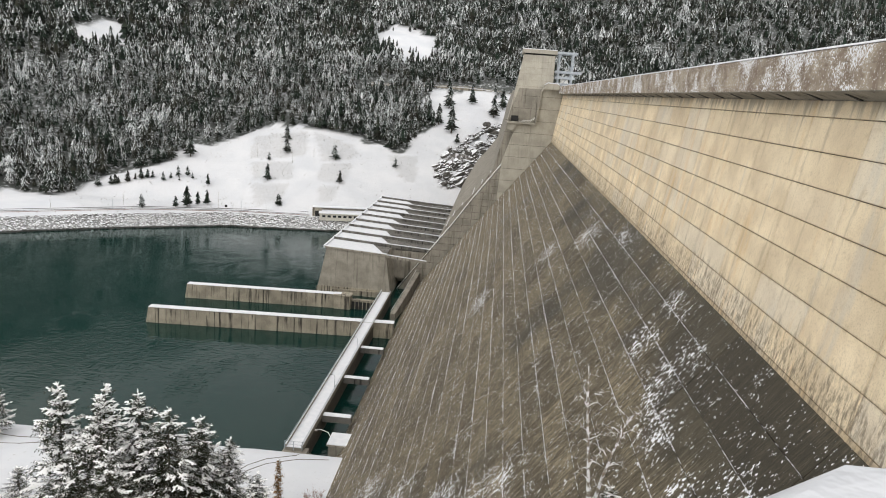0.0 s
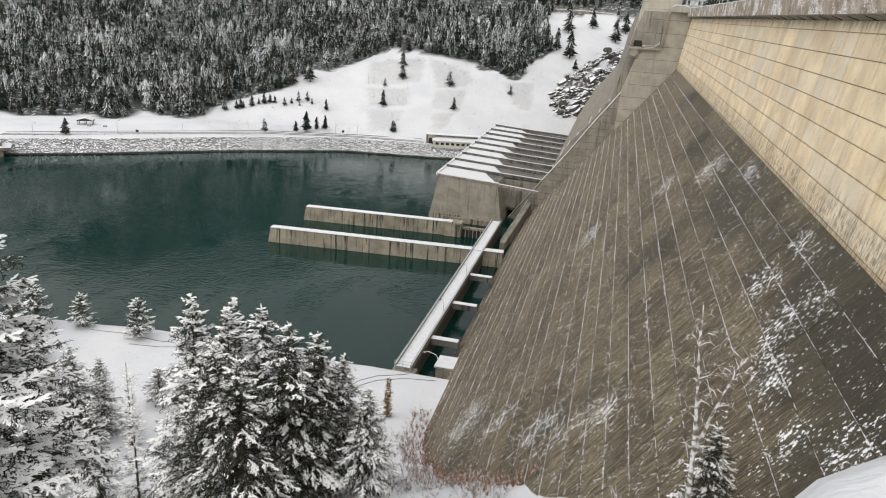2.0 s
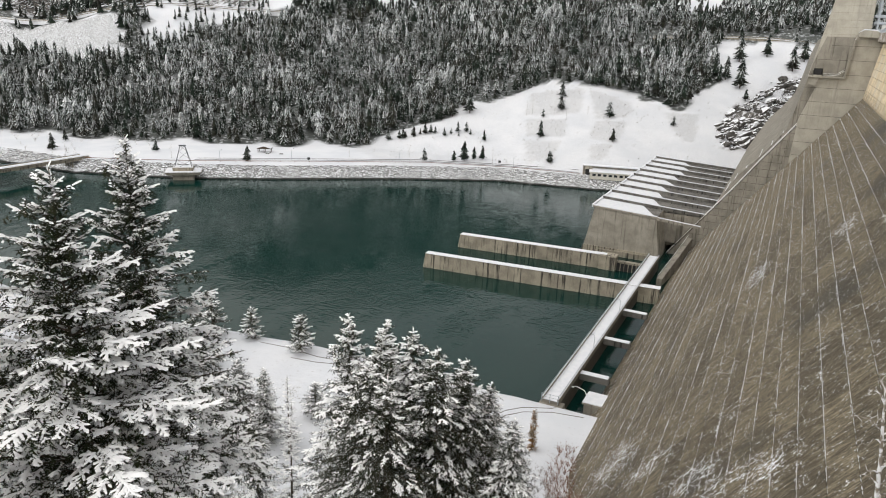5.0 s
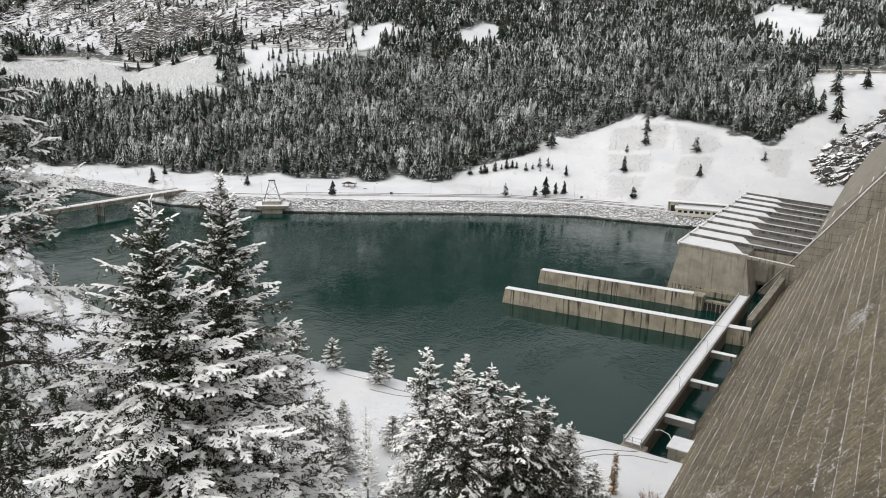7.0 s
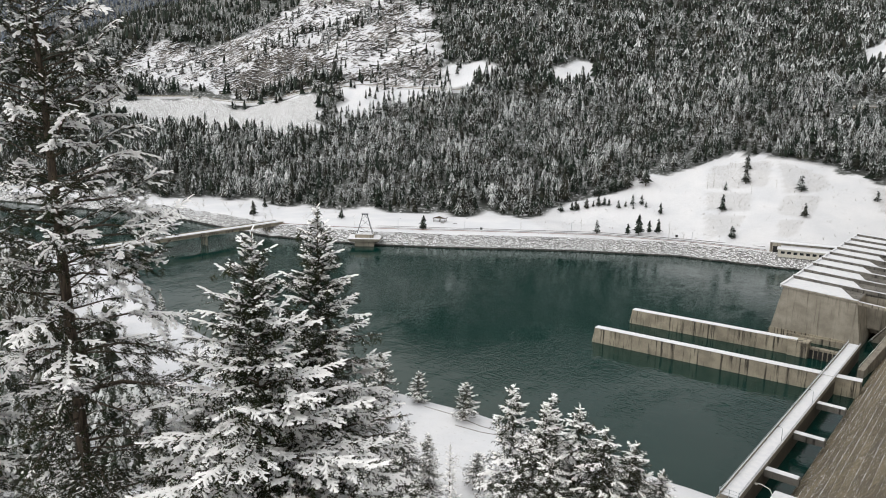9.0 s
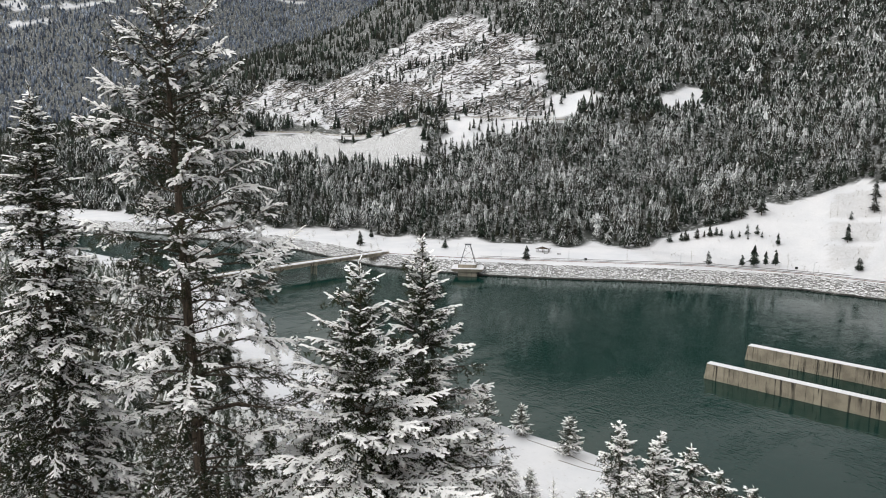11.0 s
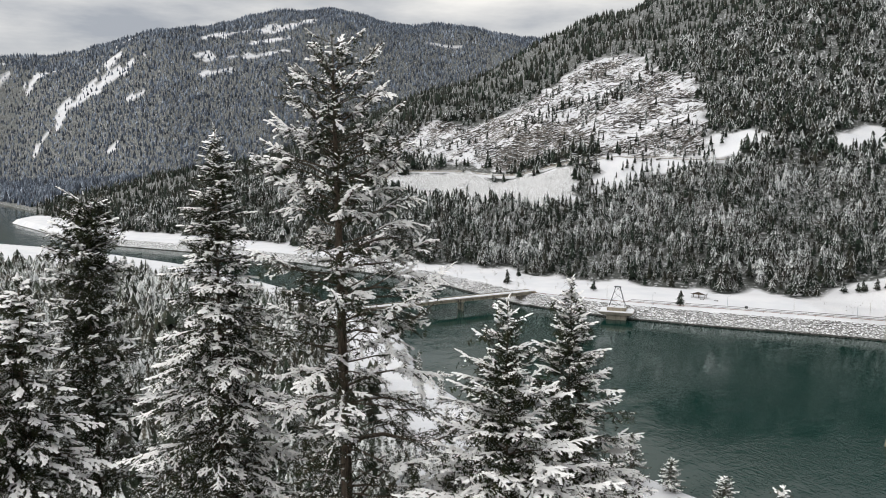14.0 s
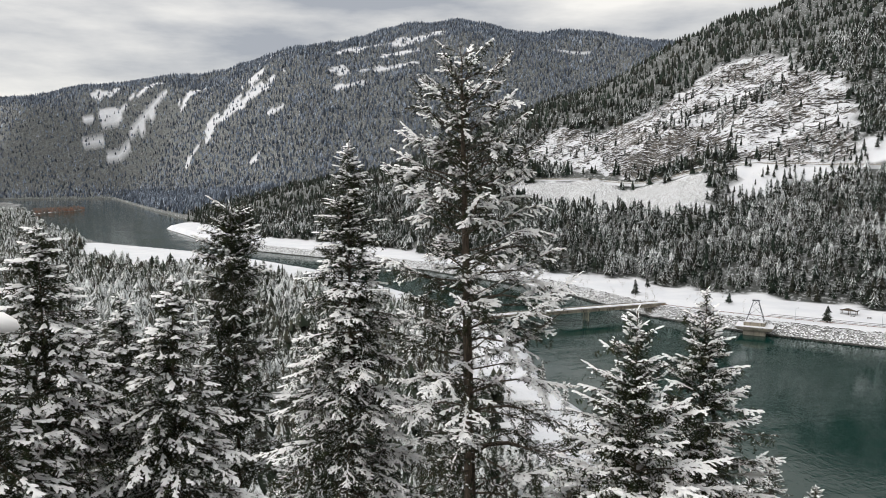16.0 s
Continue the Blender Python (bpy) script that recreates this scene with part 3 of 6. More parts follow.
# snow-covered openings on the far mountain: centre, half widths across and along the view
OPENINGS = [(-3948, -69, 86, 60), (-4056, -248, 82, 87), (-4051, -341, 38, 40), (-4077, -57, 63, 90), (-3789, 150, 77, 130), (-3410, 386, 52, 90), (-3303, 299, 171, 132), (-3040, 435, 26, 60),
            (-4248, -284, 66, 110), (-3930, -205, 46, 45), (-3978, -317, 56, 35), (-2747, 309, 19, 58), (-3350, 851, 81, 98), (-3096, 723, 34, 170),
            (-3246, 1120, 120, 145), (-3135, 989, 77, 95), (-2936, 701, 66, 50), (-3000, 908, 98, 50), (-3640, 498, 55, 90), (-2870, 1738, 57, 45)]
TREE_BAND = [(-902, 654), (-838, 761), (-792, 813), (-748, 782), (-775, 714), (-823, 661)]
BARE_ROCK = [(-860, 596), (-850, 640), (-815, 668), (-737, 650), (-640, 605), (-640, 588), (-710, 582), (-800, 580)]


def open_ground(x, y):
    """Irregular treeless patches of the far mountain."""
    hit = (bumps(x, y, 420, 51) + bumps(x, y, 150, 52) > 2.3) & (np.hypot(x, y) > 2300)
    d = np.hypot(x, y) + 1e-6
    for cx, cy, across, along in OPENINGS:
        across, along = 1.3 * across, 0.42 * along
        r = math.hypot(cx, cy)
        u = (x * -cy + y * cx) / r / across
        w = (x * cx + y * cy) / r / along - r / along
        hit |= u * u + w * w + 0.45 * bumps(x, y, 130, 53) + 0.6 * bumps(x, y, 60, 54) < 0.7
    return hit


ROADS = [[(-145, 746), (-73, 779), (-40, 771), (60, 775)], [(-1010, 440), (-959, 470), (-853, 556), (-663, 582), (-579, 641), (-500, 672)]]


def woods_mask(x, y):
    """Where the conifers of the far side stand."""
    qf = shore_distance(x, y, FAR_SHORE)
    width = np.interp(x, [-1600, -1500, -1420, -1250, -1000, -620, -480, -400, -320, -250, -150, 100], [10, 60, 90, 60, 90, 45, 80, 95, 95, 60, 24, 24])
    ok = (qf > width + bumps(x, y, 55, 21) * 9) & (qf > np.where(x < -1250, 8, 18))
    for poly in (TALUS, CLEARED, CLIFF, *PATCHES):
        ok &= ~inside(x + bumps(x, y, 40, 22) * 7, y + bumps(y, x, 40, 23) * 7, poly)
    return ok & ~open_ground(x, y)


def make_ground():
    xs = axis_steps([(-4980, -2400, 25), (-2400, -1200, 17), (-1200, -520, 10), (-520, -214, 6.2), (-214, -60, 2.8), (-60, -7, 3.3), (-7, 9, 0.4), (9, 60, 2.2), (60, 200, 9), (200, 1500, 45)])
    ys = axis_steps([(-1600, -400, 55), (-400, -20, 12), (-20, -7, 2.2), (-7, 9, 0.4), (9, 190, 3.4), (190, 330, 8), (330, 520, 4.2), (520, 612, 3.0), (612, 860, 8), (860, 1500, 16), (1500, 3300, 45)])
    gx, gy = np.meshgrid(xs, ys)
    gz = height(gx, gy)
    craggy = inside(gx, gy, CLIFF) | inside(gx, gy, OUTCROP)
    step = 9.0
    gz = gz + np.where(craggy, (np.round(gz / step) * step - gz) * 0.25 + bumps(gx, gy, 34, 31) * 2.5 + bumps(gx, gy, 14, 32) * 1.4, 0)
    qf, qn = shore_distance(gx, gy, FAR_SHORE), -shore_distance(gx, gy, NEAR_SHORE)
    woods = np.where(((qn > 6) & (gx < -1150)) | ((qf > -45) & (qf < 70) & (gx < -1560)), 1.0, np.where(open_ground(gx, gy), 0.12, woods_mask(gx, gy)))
    bare = inside(gx + bumps(gx, gy, 30, 24) * 6, gy + bumps(gy, gx, 30, 25) * 6, BARE_ROCK).astype(np.float32)
    brush = np.where((qn > 18) & (gy > -60), 0.75, 0.0) + np.where((qf < 0) & (qn < 0) & (gx < -1900), 1.0, 0.0) + np.where(inside(gx, gy, CLEARED), 0.25, 0.0)
    # old plots of brush on the cleared slope
    plots = 0.42 * inside(gx, gy, CLEARED)
    for poly in PLOTS:
        plots = np.where(inside(gx, gy, poly), 1.0, plots)
    talus = (inside(gx, gy, TALUS) | ((qf > 0.5) & (qf < 12) & (gx > -1100))).astype(np.float32)
    ny, nx = gx.shape
    idx = np.arange(nx * ny).reshape(ny, nx)
    a, b, c, d = idx[:-1, :-1].ravel(), idx[:-1, 1:].ravel(), idx[1:, 1:].ravel(), idx[1:, :-1].ravel()
    tris = np.concatenate([np.stack([a, b, c], 1), np.stack([a, c, d], 1)])
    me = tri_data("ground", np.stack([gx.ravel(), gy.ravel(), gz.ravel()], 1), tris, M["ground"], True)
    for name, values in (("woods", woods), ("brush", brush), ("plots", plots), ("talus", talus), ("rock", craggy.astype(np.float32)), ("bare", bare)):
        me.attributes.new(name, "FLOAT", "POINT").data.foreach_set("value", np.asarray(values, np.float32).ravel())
    tagged(new("ground", me), "snow-covered valley floor and mountainsides with brush and rock", "ground", kind="structure")


make_ground()
river = solid("water", [([(-4990, -1700, 0), (70, -1700, 0), (70, 700, 0), (-4990, 700, 0)], [(0, 1, 2, 3)])], M["water"])
tagged(river, "dark green river water with wind ripples and swirls", "river", kind="structure")

# ---------------------------------------------------------------- the dam
LIFT, BREAK_X, BREAK_Z, BATTER, SLOPE, TOE_X, DAM_END = 2.9, 24.3, 79.2, 0.15, 0.78, -37.5, 351.0


def face_x(z):
    return TOE_X + SLOPE * z if z < BREAK_Z else BREAK_X + BATTER * (z - BREAK_Z)


dam = thing("dam", "tall straight concrete gravity dam with a stained sloping downstream face", "dam", kind="structure")
INSET = 0.22
solid("dam_body", [prism([(TOE_X + INSET - 0.78 * 12, -12), (41, -12), (41, 103.4), (29.5, 103.4), (face_x(101.5) + INSET, 101.5), (BREAK_X + INSET, BREAK_Z)], -62, DAM_END)], M["joint"], dam)
solid("corbel", [prism([(face_x(101.45) + 0.1, 101.45), (30.5, 101.45), (30.5, 103.0), (26.12, 103.0), (26.12, 102.1), (25.53, 102.1), (25.53, 102.04)], -62, DAM_END)], M["grey"], dam)
solid("parapet", [prism([(25.5, 102.104), (26.1, 102.104), (26.1, 105.3), (25.95, 105.4), (25.62, 105.4), (25.5, 105.3)], -62, DAM_END)], M["parapet"], dam, label="weathered concrete parapet dusted with snow")
solid("snow_cap", [prism([(25.45, 105.404), (26.15, 105.404), (26.05, 105.56), (25.6, 105.58)], -62, DAM_END)], M["snow"], dam)
solid("roadway", [block(30.6, 41, -62, DAM_END, 103.404, 103.8)], M["snow"], dam)
slot = data("drain_slot", *block(-0.75, 0.75, -0.16, 0.16, -0.06, 0.06), M["dark"])
for k in range(34):
    hung("drain_slot", slot, dam, pose(26.75, 52.0 + 7.2 * k, 101.70, 0, 17, 12))


def panel_mesh(name, w, h, mat, proud=0.22, lip=0.0, g=0.03, side=2.2):
    """A lift panel in its own plane: x along the wall, y up the face, z outwards; edges cut back."""
    c = 0.04
    a, b, e, d = -w / 2 + side * g, w / 2 - side * g, -h / 2 + g, h / 2 - g
    v = [(a, e, 0), (b, e, 0), (b, d, 0), (a, d, 0), (a, e, proud - c), (b, e, proud - c), (b, d, proud - c + lip), (a, d, proud - c + lip),
         (a + c, e + c, proud), (b - c, e + c, proud), (b - c, d - c, proud + lip), (a + c, d - c, proud + lip)]
    f = [(8, 9, 10, 11)] + [(i, (i + 1) % 4, 4 + (i + 1) % 4, 4 + i) for i in range(4)] + [(4 + i, 4 + (i + 1) % 4, 8 + (i + 1) % 4, 8 + i) for i in range(4)]
    return data(name, v, f, mat)


def face_pose(x, y, z, lean):
    """Panel pose on a face that looks downstream; lean = dx/dz of the face."""
    up = Vector((lean, 0, 1)).normalized()
    along = Vector((0, -1, 0))
    out = along.cross(up)
    m = Matrix((along, up, out)).transposed().to_4x4()
    m.translation = (x, y, z)
    return m
# ---------------------------------------------------------------- far block, tower and training wall
tower_block = thing("intake_block", "pale concrete buttress block closing the sloping dam face", "dam block", kind="structure")
solid("buttress", [prism([(2, -8), (41, -8), (41, 103.6), (18, 103.6), (17.5, 102.4), (16.2, 87), (4, 86.8), (4.2, 83.7), (6.2, 82.8), (1.6, 68), (0.8, 52), (1.2, 40)], DAM_END, 356)], M["buttress"], tower_block)
for k in range(12):
    z = 100 - LIFT * 2 * k
    solid("lift_joint", [block(max(face_x(z) - 27 + max(0, (z - 84)) * 0.55, 1.5), 40, DAM_END - 0.05, DAM_END, z - 0.06, z + 0.06)], M["joint"], tower_block) if z > 50 else None
solid("downstream_block", [prism([(-36, -8), (41, -8), (41, 103.5), (7, 103.5), (3.5, 92), (1.3, 79), (-2.3, 63.3), (-10.4, 51.3), (-18.7, 41.4), (-26, 28), (-32, 12)], 356.004, 640)], M["grey"], tower_block)
for k in range(9):
    z = 62 - 5.8 * k
    if z > 8:
        x = float(np.interp(z, [12, 28, 41.4, 51.3, 63.3, 79], [-32, -26, -18.7, -10.4, -2.3, 1.3]))
        solid("ledge", [block(x - 0.25, x + 0.3, 358, 366 + 9 * (k % 3), z - 0.2, z)], M["snow"], tower_block)
training = thing("training_wall", "sloping grey concrete training wall with white handrails", "wall", kind="structure")
RAIL = [(3.8, 69.0), (-10.3, 49.2), (-19.8, 34.9), (-36.0, 12.5), (-46.0, -1.5)]
solid("wall_body", [prism([(-47, -8), (-28, -8), (12, 62), (6, 69.0)] + RAIL, DAM_END + 1.0, DAM_END + 4.6)], M["grey"], training)
for k in range(19):
    z = 66 - 3.4 * k
    if z > 0:
        xr = float(np.interp(-z, [-p[1] for p in RAIL], [p[0] for p in RAIL]))
        solid("lift_joint", [block(xr + 0.4, min(xr + 14.0, face_x(z) + 0.2), DAM_END + 0.95, DAM_END + 1.0, z - 0.07, z + 0.07)], M["joint"], training)
        for q in range(3):
            xq = xr + 2.2 + 4.0 * q + (2.0 if k % 2 else 0.0)
            if xq < face_x(z - 3.4) - 0.3:
                solid("form_joint", [block(xq - 0.06, xq + 0.06, DAM_END + 0.95, DAM_END + 1.0, z - 3.33, z - 0.07)], M["joint"], training)
for off in (1.1, 4.4):
    solid("handrail", [tube([(x, DAM_END + off, z + 1.1) for x, z in RAIL], 0.11, 5)], M["white_rail"], training)
    solid("kerb", [tube([(x, DAM_END + off, z + 0.12) for x, z in RAIL], 0.20, 4)], M["snow"] if off > 2 else M["joint"], training)
TOE = [(-36.6, 352.0, 9.4), (-38.8, 325.0, 6.3), (-41.2, 300.0, 3.2)]
for (ax, ay, az), (bx, by, bz) in zip(TOE, TOE[1:]):
    v = [(ax, ay, -7), (bx, by, -7), (bx + 2.2, by, -7), (ax + 2.2, ay, -7), (ax, ay, az), (bx, by, bz), (bx + 2.2, by, bz), (ax + 2.2, ay, az)]
    solid("toe_wall", [(v, [(3, 2, 1, 0), (4, 5, 6, 7), (0, 1, 5, 4), (1, 2, 6, 5), (2, 3, 7, 6), (3, 0, 4, 7)])], M["grey"], training)
solid("toe_rail", [tube([(x + 0.2, y, z + 1.0) for x, y, z in TOE], 0.10, 5)], M["white_rail"], training)
channel = []
for (ax, az), (bx, bz) in zip(RAIL, RAIL[1:]):
    channel.append(([(ax, DAM_END + 1.5, az + 0.1), (ax, DAM_END + 4.1, az + 0.1), (bx, DAM_END + 4.1, bz + 0.1), (bx, DAM_END + 1.5, bz + 0.1)], [(0, 1, 2, 3)]))
solid("stair_channel", channel, M["joint"], training, label="dark stair channel between the handrails")
stair = data("stair_tread", *block(-0.3, 0.3, 0, 2.4, -0.12, 0.04), M["joint"])
for k in range(70):
    z = 67.5 - k / 69.0 * 66
    x = float(np.interp(-z, [-p[1] for p in RAIL], [p[0] for p in RAIL]))
    hung("stair_tread", stair, training, pose(x, DAM_END + 1.6, z + 0.12))

tower = thing("gate_tower", "tall pale concrete hoist tower with a flat overhanging roof slab", "tower")
solid("shaft", [prism([(2.6, 86.8), (23.2, 86.8), (22.6, 119.2), (8.0, 119.2)], 356.5, 374)], M["buttress"], tower)
for k in range(10):
    z = 90 + LIFT * k
    solid("board_line", [block(2.6 + (z - 86.8) * 0.167 + 0.05, 23.2 - (z - 86.8) * 0.0185, 356.44, 356.5, z - 0.05, z + 0.05)], M["grey"], tower)
solid("roof_slab", [block(7.2, 23.4, 355.6, 375, 119.9, 121.7, 0.12)], M["buttress"], tower)
solid("roof_recess", [block(8.6, 22.2, 357, 373.6, 119.2, 119.9)], M["dark"], tower)
solid("roof_snow", [block(7.3, 23.3, 355.7, 374.9, 121.7, 121.95, 0.1)], M["snow"], tower)
solid("lettering_bar", [block(13.5 + 0.9 * k, 14.1 + 0.9 * k, 356.40, 356.47, 97.4, 98.9) for k in range(3)], M["dark"], tower)
landing = thing("landing", "small concrete landing with dark hatch and white handrails", "landing")
solid("deck", [block(2.6, 16.4, 348.6, 356.2, 86.9, 87.35)], M["buttress"], landing)
solid("bracket", [prism([(3.0, 86.9), (3.0, 84.2), (4.6, 83.6), (5.8, 83.6), (7.2, 86.9)][::-1], 349.6, 351.0)], M["buttress"], landing)
solid("hatch_wall", [block(4.0, 7.9, 349.0, 349.3, 87.35, 89.9), block(4.0, 4.3, 349.0, 353, 87.35, 89.9), block(7.6, 7.9, 349.0, 353, 87.35, 89.9)], M["buttress"], landing)
solid("hatch", [block(4.3, 7.6, 348.94, 349.0, 88.0, 90.6)], M["dark"], landing)
for zz in (88.0, 88.6):
    solid("handrail", [tube([(8, 348.8, zz), (13, 348.8, zz), (15.6, 348.8, zz + 2.0)], 0.09, 5)], M["white_rail"], landing)
steps = thing("crest_stair", "steep stair with white handrails up the dam block edge", "stair")
for off in (349.2, 350.6):
    solid("handrail", [tube([(15.9, off, 88.2), (17.6, off, 103.0)], 0.14, 5)], M["white_rail"], steps)
solid("stringer", [prism([(15.6, 87.3), (16.2, 87.3), (17.9, 102.6), (17.3, 102.6)], 349.0, 350.9)], M["grey"], steps)
cap_hut = thing("crest_hut", "low rounded concrete crest housing capped with snow", "housing")
solid("housing", [prism([(18.2, 103.6), (26.2, 103.6), (26.2, 105.2), (24.5, 106.2), (20.0, 106.4), (18.4, 105.4)], 347.5, 354)], M["buttress"], cap_hut)
solid("snow", [prism([(18.2, 105.4), (20.0, 106.42), (24.5, 106.22), (25.6, 105.7), (24.6, 106.6), (19.9, 106.8)], 347.4, 354.1)], M["snow"], cap_hut)

gantry = thing("gantry_crane", "blue-grey steel gantry crane beside the tower", "crane")
for x in (25.0, 31.5):
    for y in (360, 368):
        solid("leg", [block(x - 0.35, x + 0.35, y - 0.35, y + 0.35, 103.5, 121.0)], M["steel"], gantry)
for z, x1 in ((121.0, 33.5), (112.2, 36), (109.5, 33), (106.5, 34)):
    for y in (360, 368):
        solid("girder", [block(23.4, x1, y - 0.4, y + 0.4, z - 0.45, z + 0.45)], M["steel"], gantry)
    solid("platform", [block(23.6, x1 - 0.5, 359.6, 368.4, z + 0.46, z + 0.6)], M["steel"], gantry)
solid("cabin", [block(26.5, 30.0, 360.5, 363.5, 106.96, 109.0, 0.1)], M["white_rail"], gantry)
for a, b in (((25, 104), (31.5, 112)), ((31.5, 113), (25, 120.5))):
    solid("brace", [tube([(a[0], 359.6, a[1]), (b[0], 359.6, b[1])], 0.2, 5)], M["steel"], gantry)

M["pier"] = concrete("river_stained_concrete", (0.36, 0.325, 0.255), (0.24, 0.215, 0.17), (0.045, 0.040, 0.033), 2.2, piece=0.14)
# ---------------------------------------------------------------- powerhouse
PH_Y0, PH_Y1, PH_N = 334.5, 500.0, 9
power = thing("powerhouse", "long grey concrete powerhouse with a ribbed snow-covered roof", "powerhouse", kind="structure")
PROFILE = [(-83.4, -8), (-46.6, -8), (-46.6, 2), (-49.5, 20.6), (-78.4, 22.2), (-82.7, 0)]
solid("hall", [prism(PROFILE, PH_Y0, PH_Y1)], M["grey"], power)
solid("end_wall_pilaster", [prism([(-50.9, 2.0), (-46.4, 2.0), (-49.3, 20.0), (-53.4, 20.2)], PH_Y0 - 0.5, PH_Y0)], M["grey"], power)
solid("coping", [prism([(-79.2, 22.2), (-49.0, 20.6), (-49.0, 21.3), (-79.2, 22.9)], PH_Y0 - 0.6, PH_Y0 + 0.9)], M["grey"], power)
solid("coping_snow", [prism([(-79.1, 22.904), (-49.1, 21.304), (-49.2, 21.6), (-79.0, 23.2)], PH_Y0 - 0.5, PH_Y0 + 0.8)], M["snow"], power)
bay = (PH_Y1 - PH_Y0) / PH_N
for k in range(PH_N):
    y0 = PH_Y0 + k * bay
    end = (-49.6, 19.2, 20.75) if k == 0 else (-23.0, 17.6, 19.2)
    solid("roof_slab", [prism([(-79.0, 20.6), (end[0], end[1]), (end[0], end[2]), (-49.7, 20.755), (-79.0, 22.3)], y0 + 0.92, y0 + bay - 0.05)], M["wet"], power, label="wet dark concrete roof slab")
    near, far_edge, top = -50.5 + 1.2 * math.sin(k * 2.1), -59.0 + 1.5 * math.sin(k * 1.3), 0.36
    v = [(x, y, 20.75 + (-49.6 - x) * 0.0527 + h) for h in (0.004, top) for x, y in ((-79.0, y0 + 0.92), (near, y0 + 0.92), (far_edge, y0 + bay - 0.05), (-79.0, y0 + bay - 0.05))]
    solid("roof_snow", [(v, [(3, 2, 1, 0), (4, 5, 6, 7), (0, 1, 5, 4), (1, 2, 6, 5), (2, 3, 7, 6), (3, 0, 4, 7)])], M["snow"], power, label="wedge of snow on the sloping roof")
    solid("roof_rib", [prism([(-79.2, 22.2), (-22.5, 19.4), (-22.5, 20.9), (-49.0, 22.2), (-79.2, 24.0)], y0 + bay - 0.05, y0 + bay + 0.9)], M["wet"], power)
    solid("rib_snow", [prism([(-79.2, 24.004), (-49, 22.204), (-22.5, 20.904), (-22.5, 21.15), (-49.0, 22.5), (-79.2, 24.4)], y0 + bay - 0.05, y0 + bay + 0.7)], M["snow"], power)
    solid("cross_wall", [block(-49.3, -24.5, y0 + bay - 0.02, y0 + bay + 0.8, 5.5, 19.6)], M["grey"], power)
solid("parapet_edge", [prism([(-79.9, 22.0), (-79.0, 22.0), (-79.0, 23.4), (-79.9, 23.4)], PH_Y0 - 0.4, PH_Y1)], M["snow"], power)
solid("deck", [block(-47, -24, 356.1, PH_Y1, 3, 5.5)], M["grey"], power)
solid("sill_wall", [block(-74.5, -47.0, PH_Y0 - 2.0, PH_Y0 + 0.2, -8, -0.6 + 3.0)], M["pier"], power)
solid("gate_block", [block(-68.4, -61.0, 309.4, 314.6, -8, 6.1, 0.15)], M["pier"], power)
solid("slotted_sill", [block(-61.0, -44.6, 311.2, 313.8, -8, 4.4)], M["pier"], power)
solid("lower_band", [prism([(-83.0, 0.5), (-46.5, 0.5), (-46.7, 3.2), (-82.4, 3.2)], PH_Y0 - 0.35, PH_Y0)], M["pier"], power)
solid("gate_cap", [block(-68.8, -60.7, 309.0, 315.0, 6.1, 6.6, 0.1)], M["pier"], power)
for k in range(9):
    solid("gate_slot", [block(-60.5 + 1.75 * k, -59.2 + 1.75 * k, 311.08, 311.2, -1, 3.6)], M["dark"], power)
solid("end_beam", [prism([(-49.3, 19.6), (-30, 18.3), (-30, 19.4), (-49.3, 20.9)], PH_Y0 + 0.2, PH_Y0 + 1.3)], M["grey"], power)
solid("end_beam_snow", [prism([(-49.3, 20.904), (-30, 19.404), (-30, 19.65), (-49.3, 21.15)], PH_Y0 + 0.2, PH_Y0 + 1.1)], M["snow"], power)
for zz in (8.6, 12.4):
    solid("gallery", [block(-46.5, -30, 362, 365, zz, zz + 0.4)], M["grey"], power)
    solid("gallery_rail", [tube([(-46.5, 362, zz + 1.3), (-30, 362, zz + 1.3)], 0.08, 4)], M["steel"], power)
gear = thing("transformer", "dark grey transformer bank on the powerhouse deck", "transformer")
for k in range(3):
    solid("tank", [block(-46.2 + 1.7 * k, -44.9 + 1.7 * k, 357.5, 360.5, 5.5, 10.4, 0.15)], M["machine"], gear)
    solid("bushing", [tube([(-45.5 + 1.7 * k, 359, 10.4), (-45.5 + 1.7 * k, 359, 12.2)], [0.35, 0.2], 6)], M["machine"], gear)
    solid("frame_post", [block(-46.5 + 2.4 * k, -46.2 + 2.4 * k, 357.0, 357.3, 5.5, 13.4)], M["steel"], gear)
solid("frame_beam", [block(-46.6, -41.2, 356.95, 357.35, 13.4, 13.8)], M["steel"], gear)

# ---------------------------------------------------------------- walkway over the tailrace
walkway = thing("tailrace_walkway", "long snow-covered concrete walkway bridge beside the dam toe", "walkway")
WX0, WX1, WY0, WY1, WZ = -49.0, -44.2, 170.0, 322.0, 6.2
solid("deck", [block(WX0, WX1, WY0, WY1, WZ - 0.9, WZ)], M["grey"], walkway)
solid("deck_snow", [block(WX0 + 0.42, WX1 - 0.42, WY0 + 0.1, WY1, WZ + 0.004, WZ + 0.12)], M["snow"], walkway)
# dam-side girder deepened into the water and darkened for the shade under the deck
solid("girder", [block(WX1 - 0.9, WX1 - 0.1, WY0, WY1, -3.0, WZ - 0.9), block(WX0 + 0.1, WX0 + 0.9, WY0, WY1, WZ - 2.2, WZ - 0.9)], M["joint"], walkway)
